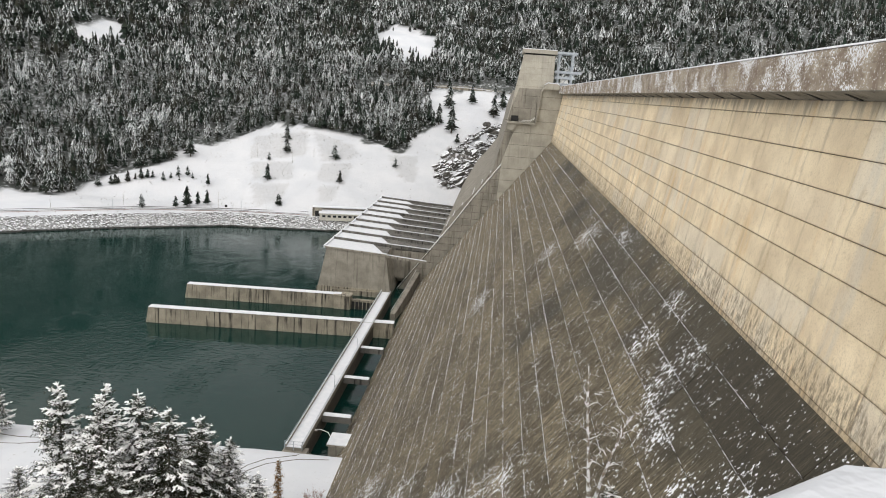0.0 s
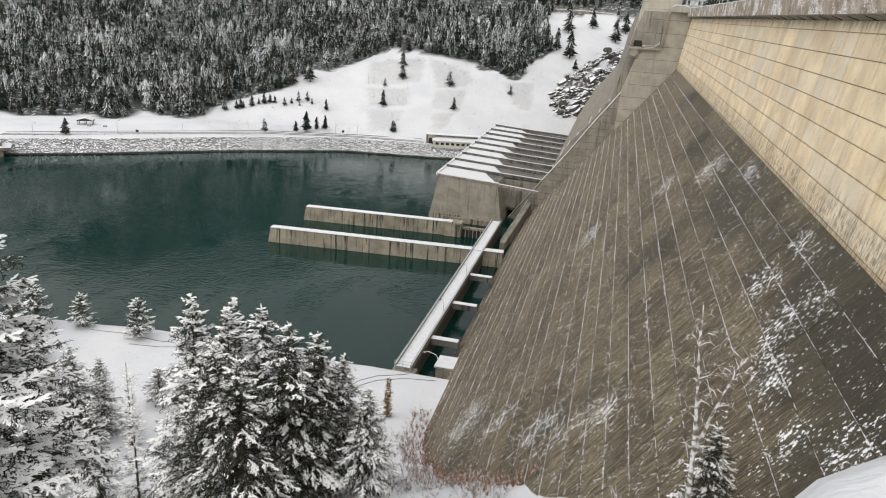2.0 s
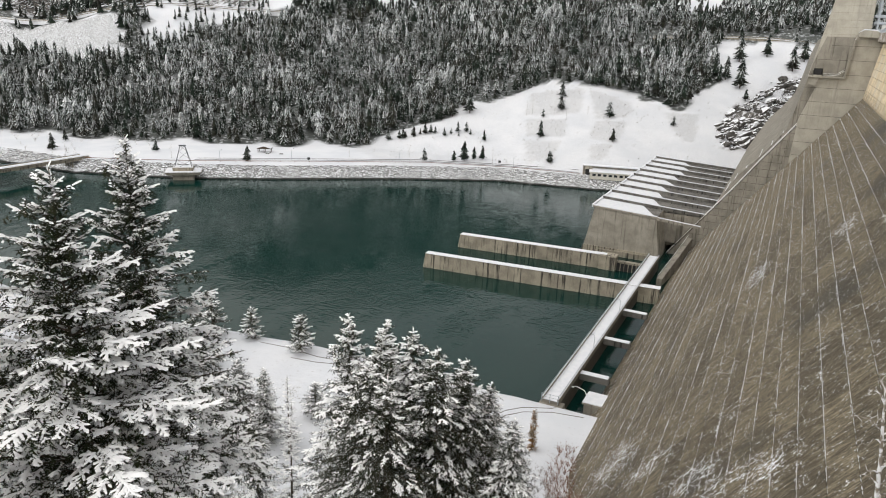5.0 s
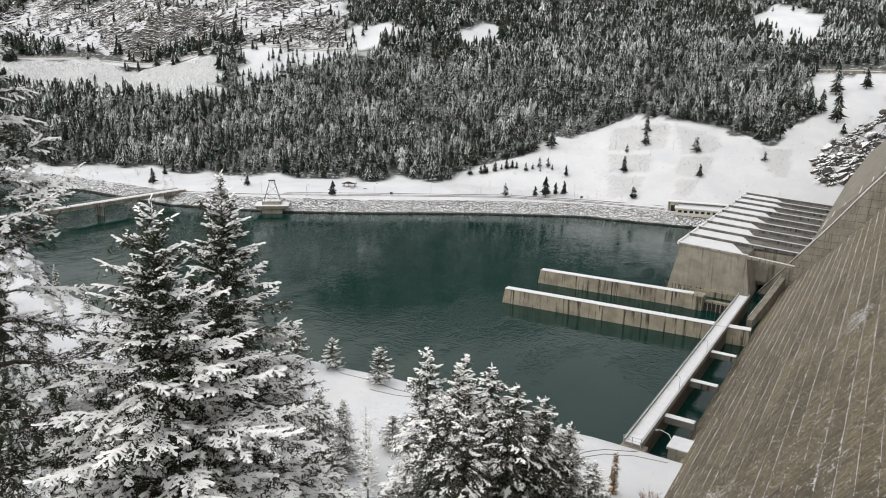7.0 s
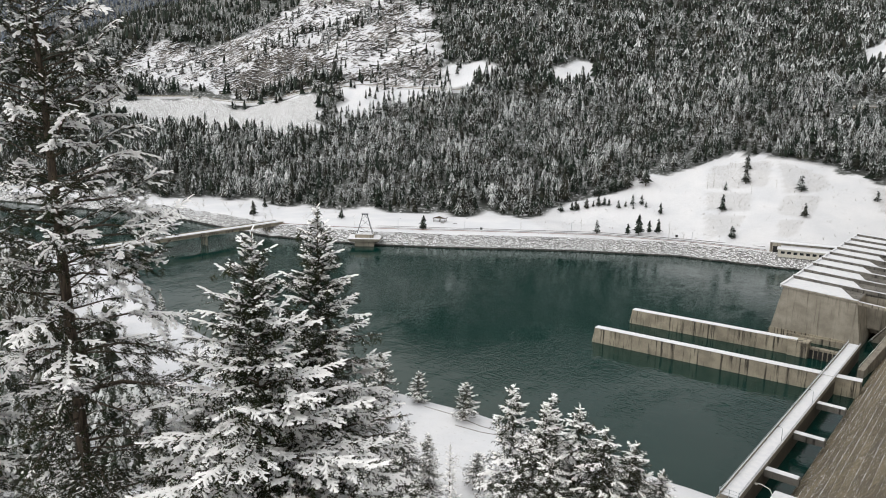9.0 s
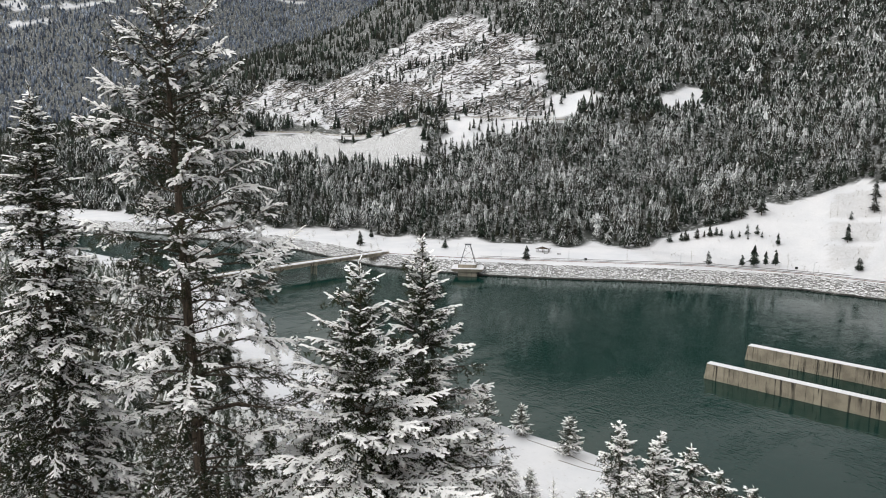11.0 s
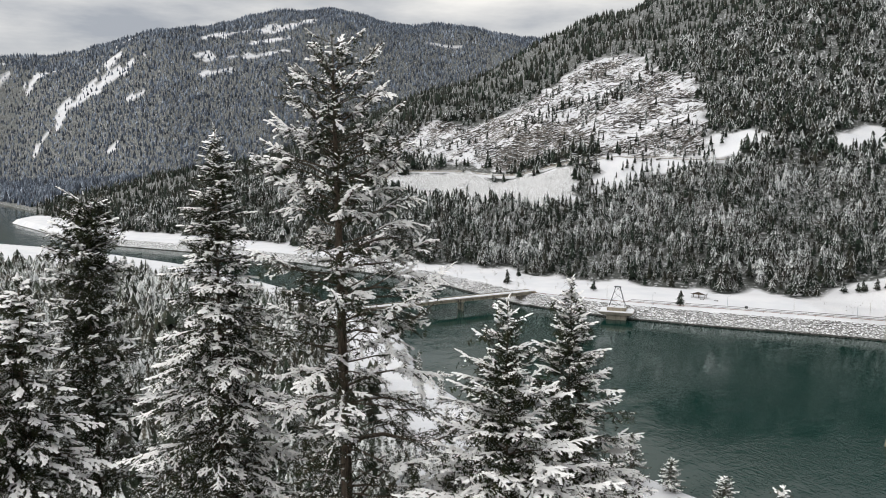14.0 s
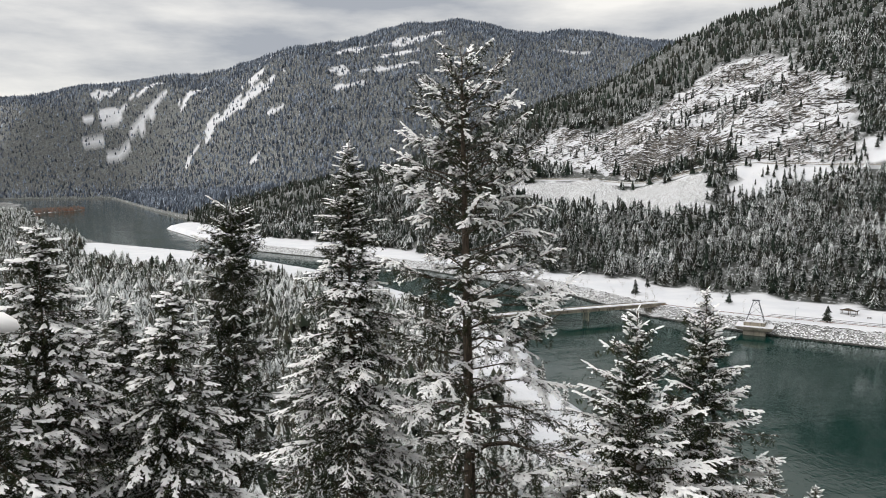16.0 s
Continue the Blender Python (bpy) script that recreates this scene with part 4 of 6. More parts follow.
for x in (WX0, WX1 - 0.4):
    solid("kerb_wall", [block(x, x + 0.4, WY0, WY1, WZ, WZ + 0.75)], M["grey"], walkway)
    solid("kerb_snow", [block(x + 0.02, x + 0.38, WY0, WY1, WZ + 0.75, WZ + 0.9, 0.06)], M["snow"], walkway)
    for zz in (1.15, 1.5):
        solid("handrail", [tube([(x + 0.2, WY0, WZ + zz), (x + 0.2, WY1, WZ + zz)], 0.05, 4)], M["steel"], walkway)
gate = thing("walkway_gate", "closed steel mesh gate at the walkway end", "gate")
for x in (WX0 + 0.1, (WX0 + WX1) / 2, WX1 - 0.1):
    solid("post", [tube([(x, WY0 - 0.3, WZ - 0.6), (x, WY0 - 0.3, WZ + 2.0)], 0.1, 6)], M["steel"], gate)
for zz in (0.2, 1.0, 1.9):
    solid("bar", [tube([(WX0 + 0.1, WY0 - 0.3, WZ + zz), (WX1 - 0.1, WY0 - 0.3, WZ + zz)], 0.05, 5)], M["steel"], gate)
solid("abutment", [block(WX0 - 0.5, WX1 + 1.2, WY0 - 3.0, WY0 + 2.0, -3, WZ - 0.905)], M["grey"], walkway)
beam = thing("cross_beam", "snow-capped concrete beam from the walkway to the dam", "beam", group="tailrace beams")
solid("web", [block(0, 8.5, -1.1, 1.1, -1.9, 0)], M["wet"], beam)
solid("snow", [block(0.1, 8.2, -1.05, 1.05, 0.0, 0.2, 0.08)], M["snow"], beam)
beam.matrix_basis = pose(WX1, 191.8, WZ - 0.4)
for y in (220.4, 249.0):
    copy_thing(beam, pose(WX1, y, WZ - 0.4))
lamp = thing("street_lamp", "thin steel walkway lamp post with a curved arm", "street lamp", group="walkway lamps")
solid("pole", [tube([(0, 0, 0), (0, 0, 3.6), (-0.25, 0, 4.1), (-0.9, 0, 4.25)], [0.09, 0.07, 0.06, 0.05], 6)], M["steel"], lamp)
solid("lantern", [block(-1.5, -0.8, -0.16, 0.16, 4.16, 4.32, 0.04)], M["machine"], lamp)
lamp.matrix_basis = pose(WX1 - 0.9, 210, WZ + 0.1)
copy_thing(lamp, pose(WX1 - 0.9, 246, WZ + 0.1))
hut = thing("gauge_hut", "small concrete hut with a snowy flat roof against the dam", "hut")
solid("walls", [block(-39.2, -33.6, 177.6, 184.0, -2, 3.6)], M["grey"], hut)
solid("roof", [block(-39.7, -33.2, 177.2, 184.4, 3.6, 4.1, 0.05)], M["grey"], hut)
solid("roof_snow", [block(-39.6, -33.3, 177.3, 184.3, 4.1, 4.35, 0.1)], M["snow"], hut)
arm_lamp = thing("wall_lamp", "white lamp on a bent pipe arm on the hut", "lamp")
solid("arm", [tube([(-39.6, 182, 4.0), (-40.4, 182.2, 5.2), (-42.6, 182.6, 5.6), (-44.0, 183, 5.2)], 0.13, 6)], M["white_rail"], arm_lamp)
solid("lantern", [block(-45.0, -43.6, 182.7, 183.3, 4.9, 5.25, 0.08)], M["white_rail"], arm_lamp)

# guide walls out into the river
def guide_wall(label, length, m, hidden=0.0):
    w = thing("guide_wall", label, "guide wall", m, group="tailrace guide walls")
    k = 9
    for i in range(k):
        a, b = length * i / k, length * (i + 1) / k
        lean = 1.8 if i == 0 else 0.0
        v = [(a, 0, -6), (b - 0.08, 0, -6), (b - 0.08, 4, -6), (a, 4, -6), (a + lean, 0.25, 6.1), (b - 0.08, 0.25, 6.1), (b - 0.08, 3.75, 6.1), (a + lean, 3.75, 6.1)]
        solid("wall_segment", [(v, [(3, 2, 1, 0), (4, 5, 6, 7), (0, 1, 5, 4), (1, 2, 6, 5), (2, 3, 7, 6), (3, 0, 4, 7)])], M["pier"], w)
    solid("coping", [block(1.75, length, 0.15, 3.85, 6.1, 6.4)], M["pier"], w)
    solid("snow", [block(1.8, length, 0.2, 3.8, 6.4, 6.62, 0.1)], M["snow"], w)
    return w


guide_wall("long concrete river guide wall with black water stains and snow cap", 101.0, pose(-136.8, 268.6, 0, 0, 0, 4.5))
guide_wall("shorter concrete guide wall with snow cap ending at the powerhouse", 71.5, pose(-136.6, 304.8, 0, 0, 0, 4.5))

# ---------------------------------------------------------------- bridge
bridge = thing("road_bridge", "long low concrete road bridge with snow on its deck", "bridge")
BX0, BX1, BY0, BY1, BZ = -433.0, -424.0, 192.0, 334.0, 8.6
solid("deck", [block(BX0, BX1, BY0, BY1, BZ - 0.5, BZ)], M["grey"], bridge)
solid("deck_snow", [block(BX0 + 0.5, BX1 - 0.5, BY0, BY1, BZ + 0.004, BZ + 0.12)], M["snow"], bridge)
for x in (BX0 + 0.8, BX0 + 3.3, BX1 - 3.3, BX1 - 0.8):
    solid("girder", [block(x - 0.35, x + 0.35, BY0, BY1, BZ - 2.0, BZ - 0.5)], M["pier"], bridge)
for x in (BX0, BX1 - 0.35):
    solid("parapet", [block(x, x + 0.35, BY0, BY1, BZ, BZ + 0.55)], M["pier"], bridge)
    solid("rail", [tube([(x + 0.17, BY0, BZ + 1.0), (x + 0.17, BY1, BZ + 1.0)], 0.09, 5)], M["steel"], bridge)
for y in (217.0, 270.5, 322.0):
    for i in range(4):
        solid("pier_column", [tube([(BX0 + 1.2 + 2.2 * i, y, -6), (BX0 + 1.2 + 2.2 * i, y, BZ - 2.6)], 0.42, 8)], M["pier"], bridge)
    solid("pier_cap", [block(BX0 + 0.3, BX1 - 0.3, y - 0.6, y + 0.6, BZ - 2.7, BZ - 1.95)], M["grey"], bridge)
for y in (BY0 - 1, BY1 - 2):
    solid("abutment", [block(BX0 - 0.5, BX1 + 0.5, y, y + 3, -2, BZ - 0.5)], M["grey"], bridge)

# ---------------------------------------------------------------- pylon on its river platform
pylon = thing("cableway_pylon", "steel lattice pylon on a concrete river platform", "pylon")
PM = pose(-352, 347, 0, 0, 0, 40)
for k, (w0, d0, z0, w1, d1, z1) in enumerate([(7.0, 5.0, -6, 7.4, 5.4, 3.6), (11.0, 7.5, 3.6, 12.5, 8.5, 5.6)]):
    v = [(sx * w * 0.9, sy * d, z) for w, d, z in ((w0, d0, z0), (w1, d1, z1)) for sx, sy in ((-1, -1), (1, -1), (1, 1), (-1, 1))]
    solid(("pedestal", "platform")[k], [(v, [(3, 2, 1, 0), (4, 5, 6, 7), (0, 1, 5, 4), (1, 2, 6, 5), (2, 3, 7, 6), (3, 0, 4, 7)])], M["grey"], pylon, PM)
solid("platform_snow", [block(-11.0, 11.0, -8.3, 8.3, 5.604, 5.8)], M["snow"], pylon, PM)
solid("machine_house", [block(-6.5, 6.0, -4.2, 4.0, 5.8, 8.0, 0.1)], M["pier"], pylon, PM)
solid("machine_house_snow", [block(-6.3, 5.8, -4.0, 3.8, 8.0, 8.25, 0.1)], M["snow"], pylon, PM)
legs = [(-6.0, -3.2), (6.0, -3.2), (6.0, 3.2), (-6.0, 3.2)]
tops = [(-1.4, -0.8), (1.4, -0.8), (1.4, 0.8), (-1.4, 0.8)]
for (ax, ay), (bx, by) in zip(legs, tops):
    solid("leg", [tube([(ax, ay, 5.8), (bx, by, 21.5)], 0.16, 5)], M["machine"], pylon, PM)
for i in range(4):
    j = (i + 1) % 4
    for f0, f1 in ((0.0, 0.4), (0.4, 0.75), (0.75, 1.0)):
        pa = [legs[i][q] + (tops[i][q] - legs[i][q]) * f0 for q in (0, 1)]
        pb = [legs[j][q] + (tops[j][q] - legs[j][q]) * f1 for q in (0, 1)]
        solid("brace", [tube([(*pa, 5.8 + 15.7 * f0), (*pb, 5.8 + 15.7 * f1)], 0.09, 4)], M["machine"], pylon, PM)
solid("head_beam", [block(-2.2, 2.2, -1.0, 1.0, 21.3, 21.9)], M["machine"], pylon, PM)

# ---------------------------------------------------------------- service building on the far bank
shed = thing("service_building", "low cream service building with dark windows and snowy roof", "building")
SM = pose(-119, 483, 7.3, 0, 0, 14)
solid("walls", [block(0, 34, 0, 9, -1, 3.4)], M["cream"], shed, SM)
solid("roof", [block(-0.6, 34.6, -0.6, 9.6, 3.4, 3.9)], M["cream"], shed, SM)
solid("roof_snow", [block(-0.5, 34.5, -0.5, 9.5, 3.9, 4.25, 0.15)], M["snow"], shed, SM)
for k in range(9):
    solid("window", [block(1.8 + 3.6 * k, 4.0 + 3.6 * k, -0.05, 0.02, 1.2, 2.7)], M["glass"], shed, SM)
annex = thing("entrance_block", "dark concrete entrance block with a long flat canopy roof", "building")
solid("box", [block(-5, 1.5, 8, 15, -1, 6.5)], M["grey"], annex, SM)
solid("canopy", [block(1.5, 36, 10, 15, 4.8, 5.9)], M["grey"], annex, SM)
solid("canopy_snow", [block(-4.9, 36, 8.1, 14.9, 6.5, 6.75)], M["snow"], annex, SM)
solid("doorway", [block(-3.2, 0.2, 7.95, 8.0, -0.2, 4.2)], M["dark"], annex, SM)

# ---------------------------------------------------------------- rock outcrop and highway
def jagged(rng, size):
    v = np.array([(math.cos(a) * math.cos(b), math.sin(a) * math.cos(b), math.sin(b)) for b in (-0.9, -0.1, 0.7) for a in np.arange(0, 6.28, 6.2832 / 6)] + [(0, 0, 1.0)])
    v = v * rng.uniform(0.6, 1.25, (len(v), 1)) * np.array(size)
    f = []
    for r in (0, 6):
        f += [(r + i, r + (i + 1) % 6, r + 6 + (i + 1) % 6, r + 6 + i) for i in range(6)]
    f += [(12 + i, 12 + (i + 1) % 6, 18) for i in range(6)]
    return [tuple(p) for p in v], f


outcrop = thing("rock_outcrop", "dark broken rock outcrop with snow on its ledges", "rock outcrop")
rng_o = np.random.RandomState(2)
ox, oy = jittered(rng_o, -56, 8, 560, 722, 3.5)
for x, y in zip(ox, oy):
    low = (x + 48) * 0.6 + (y - 570) * -0.25 > -12
    if bool(inside(np.array([x]), np.array([y]), OUTCROP)[0]) and rng_o.rand() < (0.75 if low else 0.32):
        big = (0.72 if low else 0.5) * rng_o.lognormal(0.0, 0.45)
        hung("boulder", data("boulder", *jagged(rng_o, (big * rng_o.uniform(2.4, 6), big * rng_o.uniform(1.6, 3.4), big * rng_o.uniform(0.8, 2.2))), M["rock"]), outcrop, pose(x, y, ground_z(x, y) + 0.4, rng_o.uniform(-12, 12), rng_o.uniform(-34, -10), rng_o.uniform(25, 75)))



def highway(line, label, wall):
    road = thing("highway", label, "road", kind="structure")
    pts = []
    for (ax, ay), (bx, by) in zip(line, line[1:]):
        n = max(2, int(math.hypot(bx - ax, by - ay) / 12))
        pts += [(ax + (bx - ax) * i / n, ay + (by - ay) * i / n) for i in range(n)]
    pts.append(line[-1])
    zs = np.array([ground_z(x, y) for x, y in pts])
    zs = np.convolve(np.pad(zs, 4, mode="edge"), np.ones(9) / 9, mode="valid") + 0.8
    lay = {"bed": [], "rail": [], "face": []}
    for i, (x, y) in enumerate(pts):
        j, k = max(i - 1, 0), min(i + 1, len(pts) - 1)
        d = Vector((pts[k][0] - pts[j][0], pts[k][1] - pts[j][1], 0)).normalized()
        s = Vector((-d.y, d.x, 0))
        if s.y > 0:
            s = -s
        p = Vector((x, y, float(zs[i])))
        lay["bed"].append((p - s * 6, p + s * 4.2, p + s * 4.2 - Vector((0, 0, 5)), p - s * 6 - Vector((0, 0, 5))))
        lay["face"].append((p + s * 4.25 + Vector((0, 0, -0.5)), p + s * 4.5 + Vector((0, 0, -0.5)), p + s * 4.5 + Vector((0, 0, -wall)), p + s * 4.25 + Vector((0, 0, -wall))))
        lay["rail"].append((p + s * 3.9 + Vector((0, 0, 1.0)), p + s * 4.2 + Vector((0, 0, 1.0)), p + s * 4.2 + Vector((0, 0, 0.45)), p + s * 3.9 + Vector((0, 0, 0.45))))
    for name, mat in (("bed", M["snow"]), ("rail", M["pier"]), ("face", M["pier"])):
        v = [tuple(q) for quad in lay[name] for q in quad]
        f = [(4 * i + a, 4 * i + 4 + a, 4 * i + 4 + (a + 1) % 4, 4 * i + (a + 1) % 4) for i in range(len(pts) - 1) for a in range(4)]
        hung({"bed": "roadbed", "rail": "guard_rail", "face": "retaining_wall"}[name], data(name, v, f, mat), road)


highway(ROADS[0], "snowy highway on a concrete retaining wall above the slope", 3.2)
highway(ROADS[1], "snowy mountain highway cut across the talus slope", 1.2)

# ---------------------------------------------------------------- along the far bank road
guard = thing("guard_rail", "low dark timber guard rail along the river road", "guard rail")
GUARD = [(-424, 331), (-395, 345), (-363, 364), (-299, 411), (-234, 458), (-173, 481), (-127, 488)]
solid("rail", [tube([(x, y, ground_z(x, y) + 0.75) for x, y in GUARD], 0.17, 4)], M["rust"], guard)
post_mesh = data("post", *block(-0.12, 0.12, -0.12, 0.12, -0.3, 0.8), M["rust"])
for (ax, ay), (bx, by) in zip(GUARD, GUARD[1:]):
    count = int(math.hypot(bx - ax, by - ay) / 9)
    for k in range(count):
        x, y = ax + (bx - ax) * k / count, ay + (by - ay) * k / count
        hung("post", post_mesh, guard, pose(x, y, ground_z(x, y)))
kerb = thing("road_edge", "thin dark cleared edge of the snowy river road", "road edge", kind="structure")
for n_k, off in enumerate((7.0, 12.0)):
    pts = [(x - 0.35 * off, y + 0.93 * off) for x, y in GUARD[2:]]
    solid("cleared_line", [tube([(x, y, ground_z(x, y) + 0.05) for x, y in pts], 0.22, 4)], M["rock"], kerb)
road_lamp = None
for x, y in ((-346, 374), (-312, 408), (-174, 482), (-250, 452)):
    if road_lamp is None:
        road_lamp = thing("street_lamp", "slim grey street lamp beside the river road", "street lamp", group="river road lamps")
        solid("pole", [tube([(0, 0, -0.3), (0, 0, 7.5), (0.3, 0, 8.1), (1.4, 0, 8.4)], [0.14, 0.10, 0.08, 0.06], 6)], M["steel"], road_lamp)
        solid("lantern", [block(1.2, 2.0, -0.2, 0.2, 8.3, 8.5, 0.05)], M["machine"], road_lamp)
        road_lamp.matrix_basis = pose(x, y, ground_z(x, y), 0, 0, 60)
    else:
        copy_thing(road_lamp, pose(x, y, ground_z(x, y), 0, 0, 60))
sign = thing("road_sign", "small dark road sign on a post in the snow", "sign", group="river road signs")
solid("post", [tube([(0, 0, -0.3), (0, 0, 2.6)], 0.08, 6)], M["steel"], sign)
solid("panel", [block(-0.9, 0.9, -0.06, 0.06, 1.3, 2.9, 0.03)], M["dark"], sign)
sign.matrix_basis = pose(-301, 413, ground_z(-301, 413), 0, 0, 30)
copy_thing(sign, pose(-187, 488, ground_z(-187, 488), 0, 0, 30))
shelter = thing("picnic_shelter", "low open picnic shelter with a snow-covered roof", "shelter", pose(-346, 421, ground_z(-346, 421), 0, 0, 28))
for x in (-4.4, 0.0, 4.4):
    for y in (-2.4, 2.4):
        solid("post", [block(x - 0.18, x + 0.18, y - 0.18, y + 0.18, -0.5, 2.7)], M["bark"], shelter)
solid("roof", [prism([(-5.4, 2.7), (5.4, 2.7), (5.0, 3.1), (0, 4.6), (-5.0, 3.1)], -3.2, 3.2)], M["bark"], shelter)
solid("roof_snow", [prism([(-5.1, 3.12), (0, 4.65), (5.1, 3.12), (5.0, 3.5), (0, 5.0), (-5.0, 3.5)][::-1], -3.25, 3.25)], M["snow"], shelter)
for x in (-3.0, 2.4):
    table = thing("picnic_table", "snow-topped wooden picnic table", "table", pose(-335 + x * 1.6, 419 + x * 0.8, ground_z(-335 + x * 1.6, 419 + x * 0.8), 0, 0, 28), group="picnic tables")
    solid("tabletop", [block(-1.2, 1.2, -0.5, 0.5, 0.72, 0.80)], M["bark"], table)
    solid("snow", [block(-1.2, 1.2, -0.5, 0.5, 0.80, 1.0, 0.06)], M["snow"], table)
    for y in (-0.85, 0.85):
        solid("bench", [block(-1.2, 1.2, y - 0.15, y + 0.15, 0.42, 0.50)], M["bark"], table)
    for e in (-0.9, 0.9):
        solid("leg_frame", [block(e - 0.06, e + 0.06, -0.9, 0.9, -0.2, 0.42), block(e - 0.06, e + 0.06, -0.3, 0.3, 0.42, 0.72)], M["bark"], table)
# ---------------------------------------------------------------- far woods
def conifer_template(rng, tiers, points, slim=0.17, bare=0.06):
    """A unit-high conifer of ragged drooping boughs: verts, tris, and how far out on its bough each vert lies."""
    v, f, tip = [], [], []
    for i in range(tiers):
        t0 = bare + (1 - bare) * i / tiers
        top = min(t0 + (1 - bare) / tiers * rng.uniform(1.5, 2.1), 1.0)
        r = slim * (1 - t0) ** 0.72 * rng.uniform(0.8, 1.2) + 0.012
        cx, cy, turn = rng.uniform(-0.02, 0.02), rng.uniform(-0.02, 0.02), rng.uniform(0, 6.28)
        s = len(v)
        v.append((cx * (1 - t0), cy * (1 - t0), top))
        tip.append(0.25)
        for k in range(points * 2):
            a = turn + math.pi * k / points + rng.uniform(-0.2, 0.2)
            out = k % 2 == 0
            rr = r * (rng.uniform(0.7, 1.35) if out else rng.uniform(0.28, 0.60))
            v.append((cx + rr * math.cos(a), cy + rr * math.sin(a), t0 + (rng.uniform(-0.035, 0.03) if out else rng.uniform(-0.01, 0.06))))
            tip.append((rng.uniform(0.55, 1.0) if out else 0.0) + 0.55 * (t0 - 0.45))
        f += [(s, s + 1 + k, s + 1 + (k + 1) % (points * 2)) for k in range(points * 2)]
    return np.array(v), np.array(f), np.array(tip)


def plant(name, label, spots, templates, rng, mat, tall, wide=1.0):
    """One object of many trees. spots: (n, 3)."""
    vs, fs, tips, base = [], [], [], 0
    kind = rng.randint(0, len(templates), len(spots))
    for k, (tv, tf, tt) in enumerate(templates):
        p = spots[kind == k]
        if not len(p):
            continue
        h = tall[0] + (tall[1] - tall[0]) * np.clip(0.45 + 0.30 * bumps(p[:, 0], p[:, 1], 120, 77) + rng.normal(0, 0.26, len(p)), 0, 1.15)
        a = rng.uniform(0, 6.28, len(p))
        w = h ** 0.8 * 15 ** 0.2 * rng.uniform(0.75, 1.3, len(p)) * wide
        c, s = np.cos(a), np.sin(a)
        x = (tv[None, :, 0] * c[:, None] - tv[None, :, 1] * s[:, None]) * w[:, None] + p[:, None, 0]
        y = (tv[None, :, 0] * s[:, None] + tv[None, :, 1] * c[:, None]) * w[:, None] + p[:, None, 1]
        z = tv[None, :, 2] * h[:, None] + p[:, None, 2] - 0.4
        vs.append(np.stack([x, y, z], 2).reshape(-1, 3))
        fs.append((tf[None] + (np.arange(len(p)) * len(tv))[:, None, None] + base).reshape(-1, 3))
        tips.append((tt[None] + np.clip(rng.normal(0, 0.12, (len(p), 1)), -0.3, 0.4)).ravel())
        base += len(p) * len(tv)
    me = tri_data(name, np.concatenate(vs), np.concatenate(fs), mat)
    me.attributes.new("tip", "FLOAT", "POINT").data.foreach_set("value", np.concatenate(tips).astype(np.float32))
    return tagged(new(name, me), label, "forest", kind="stuff")


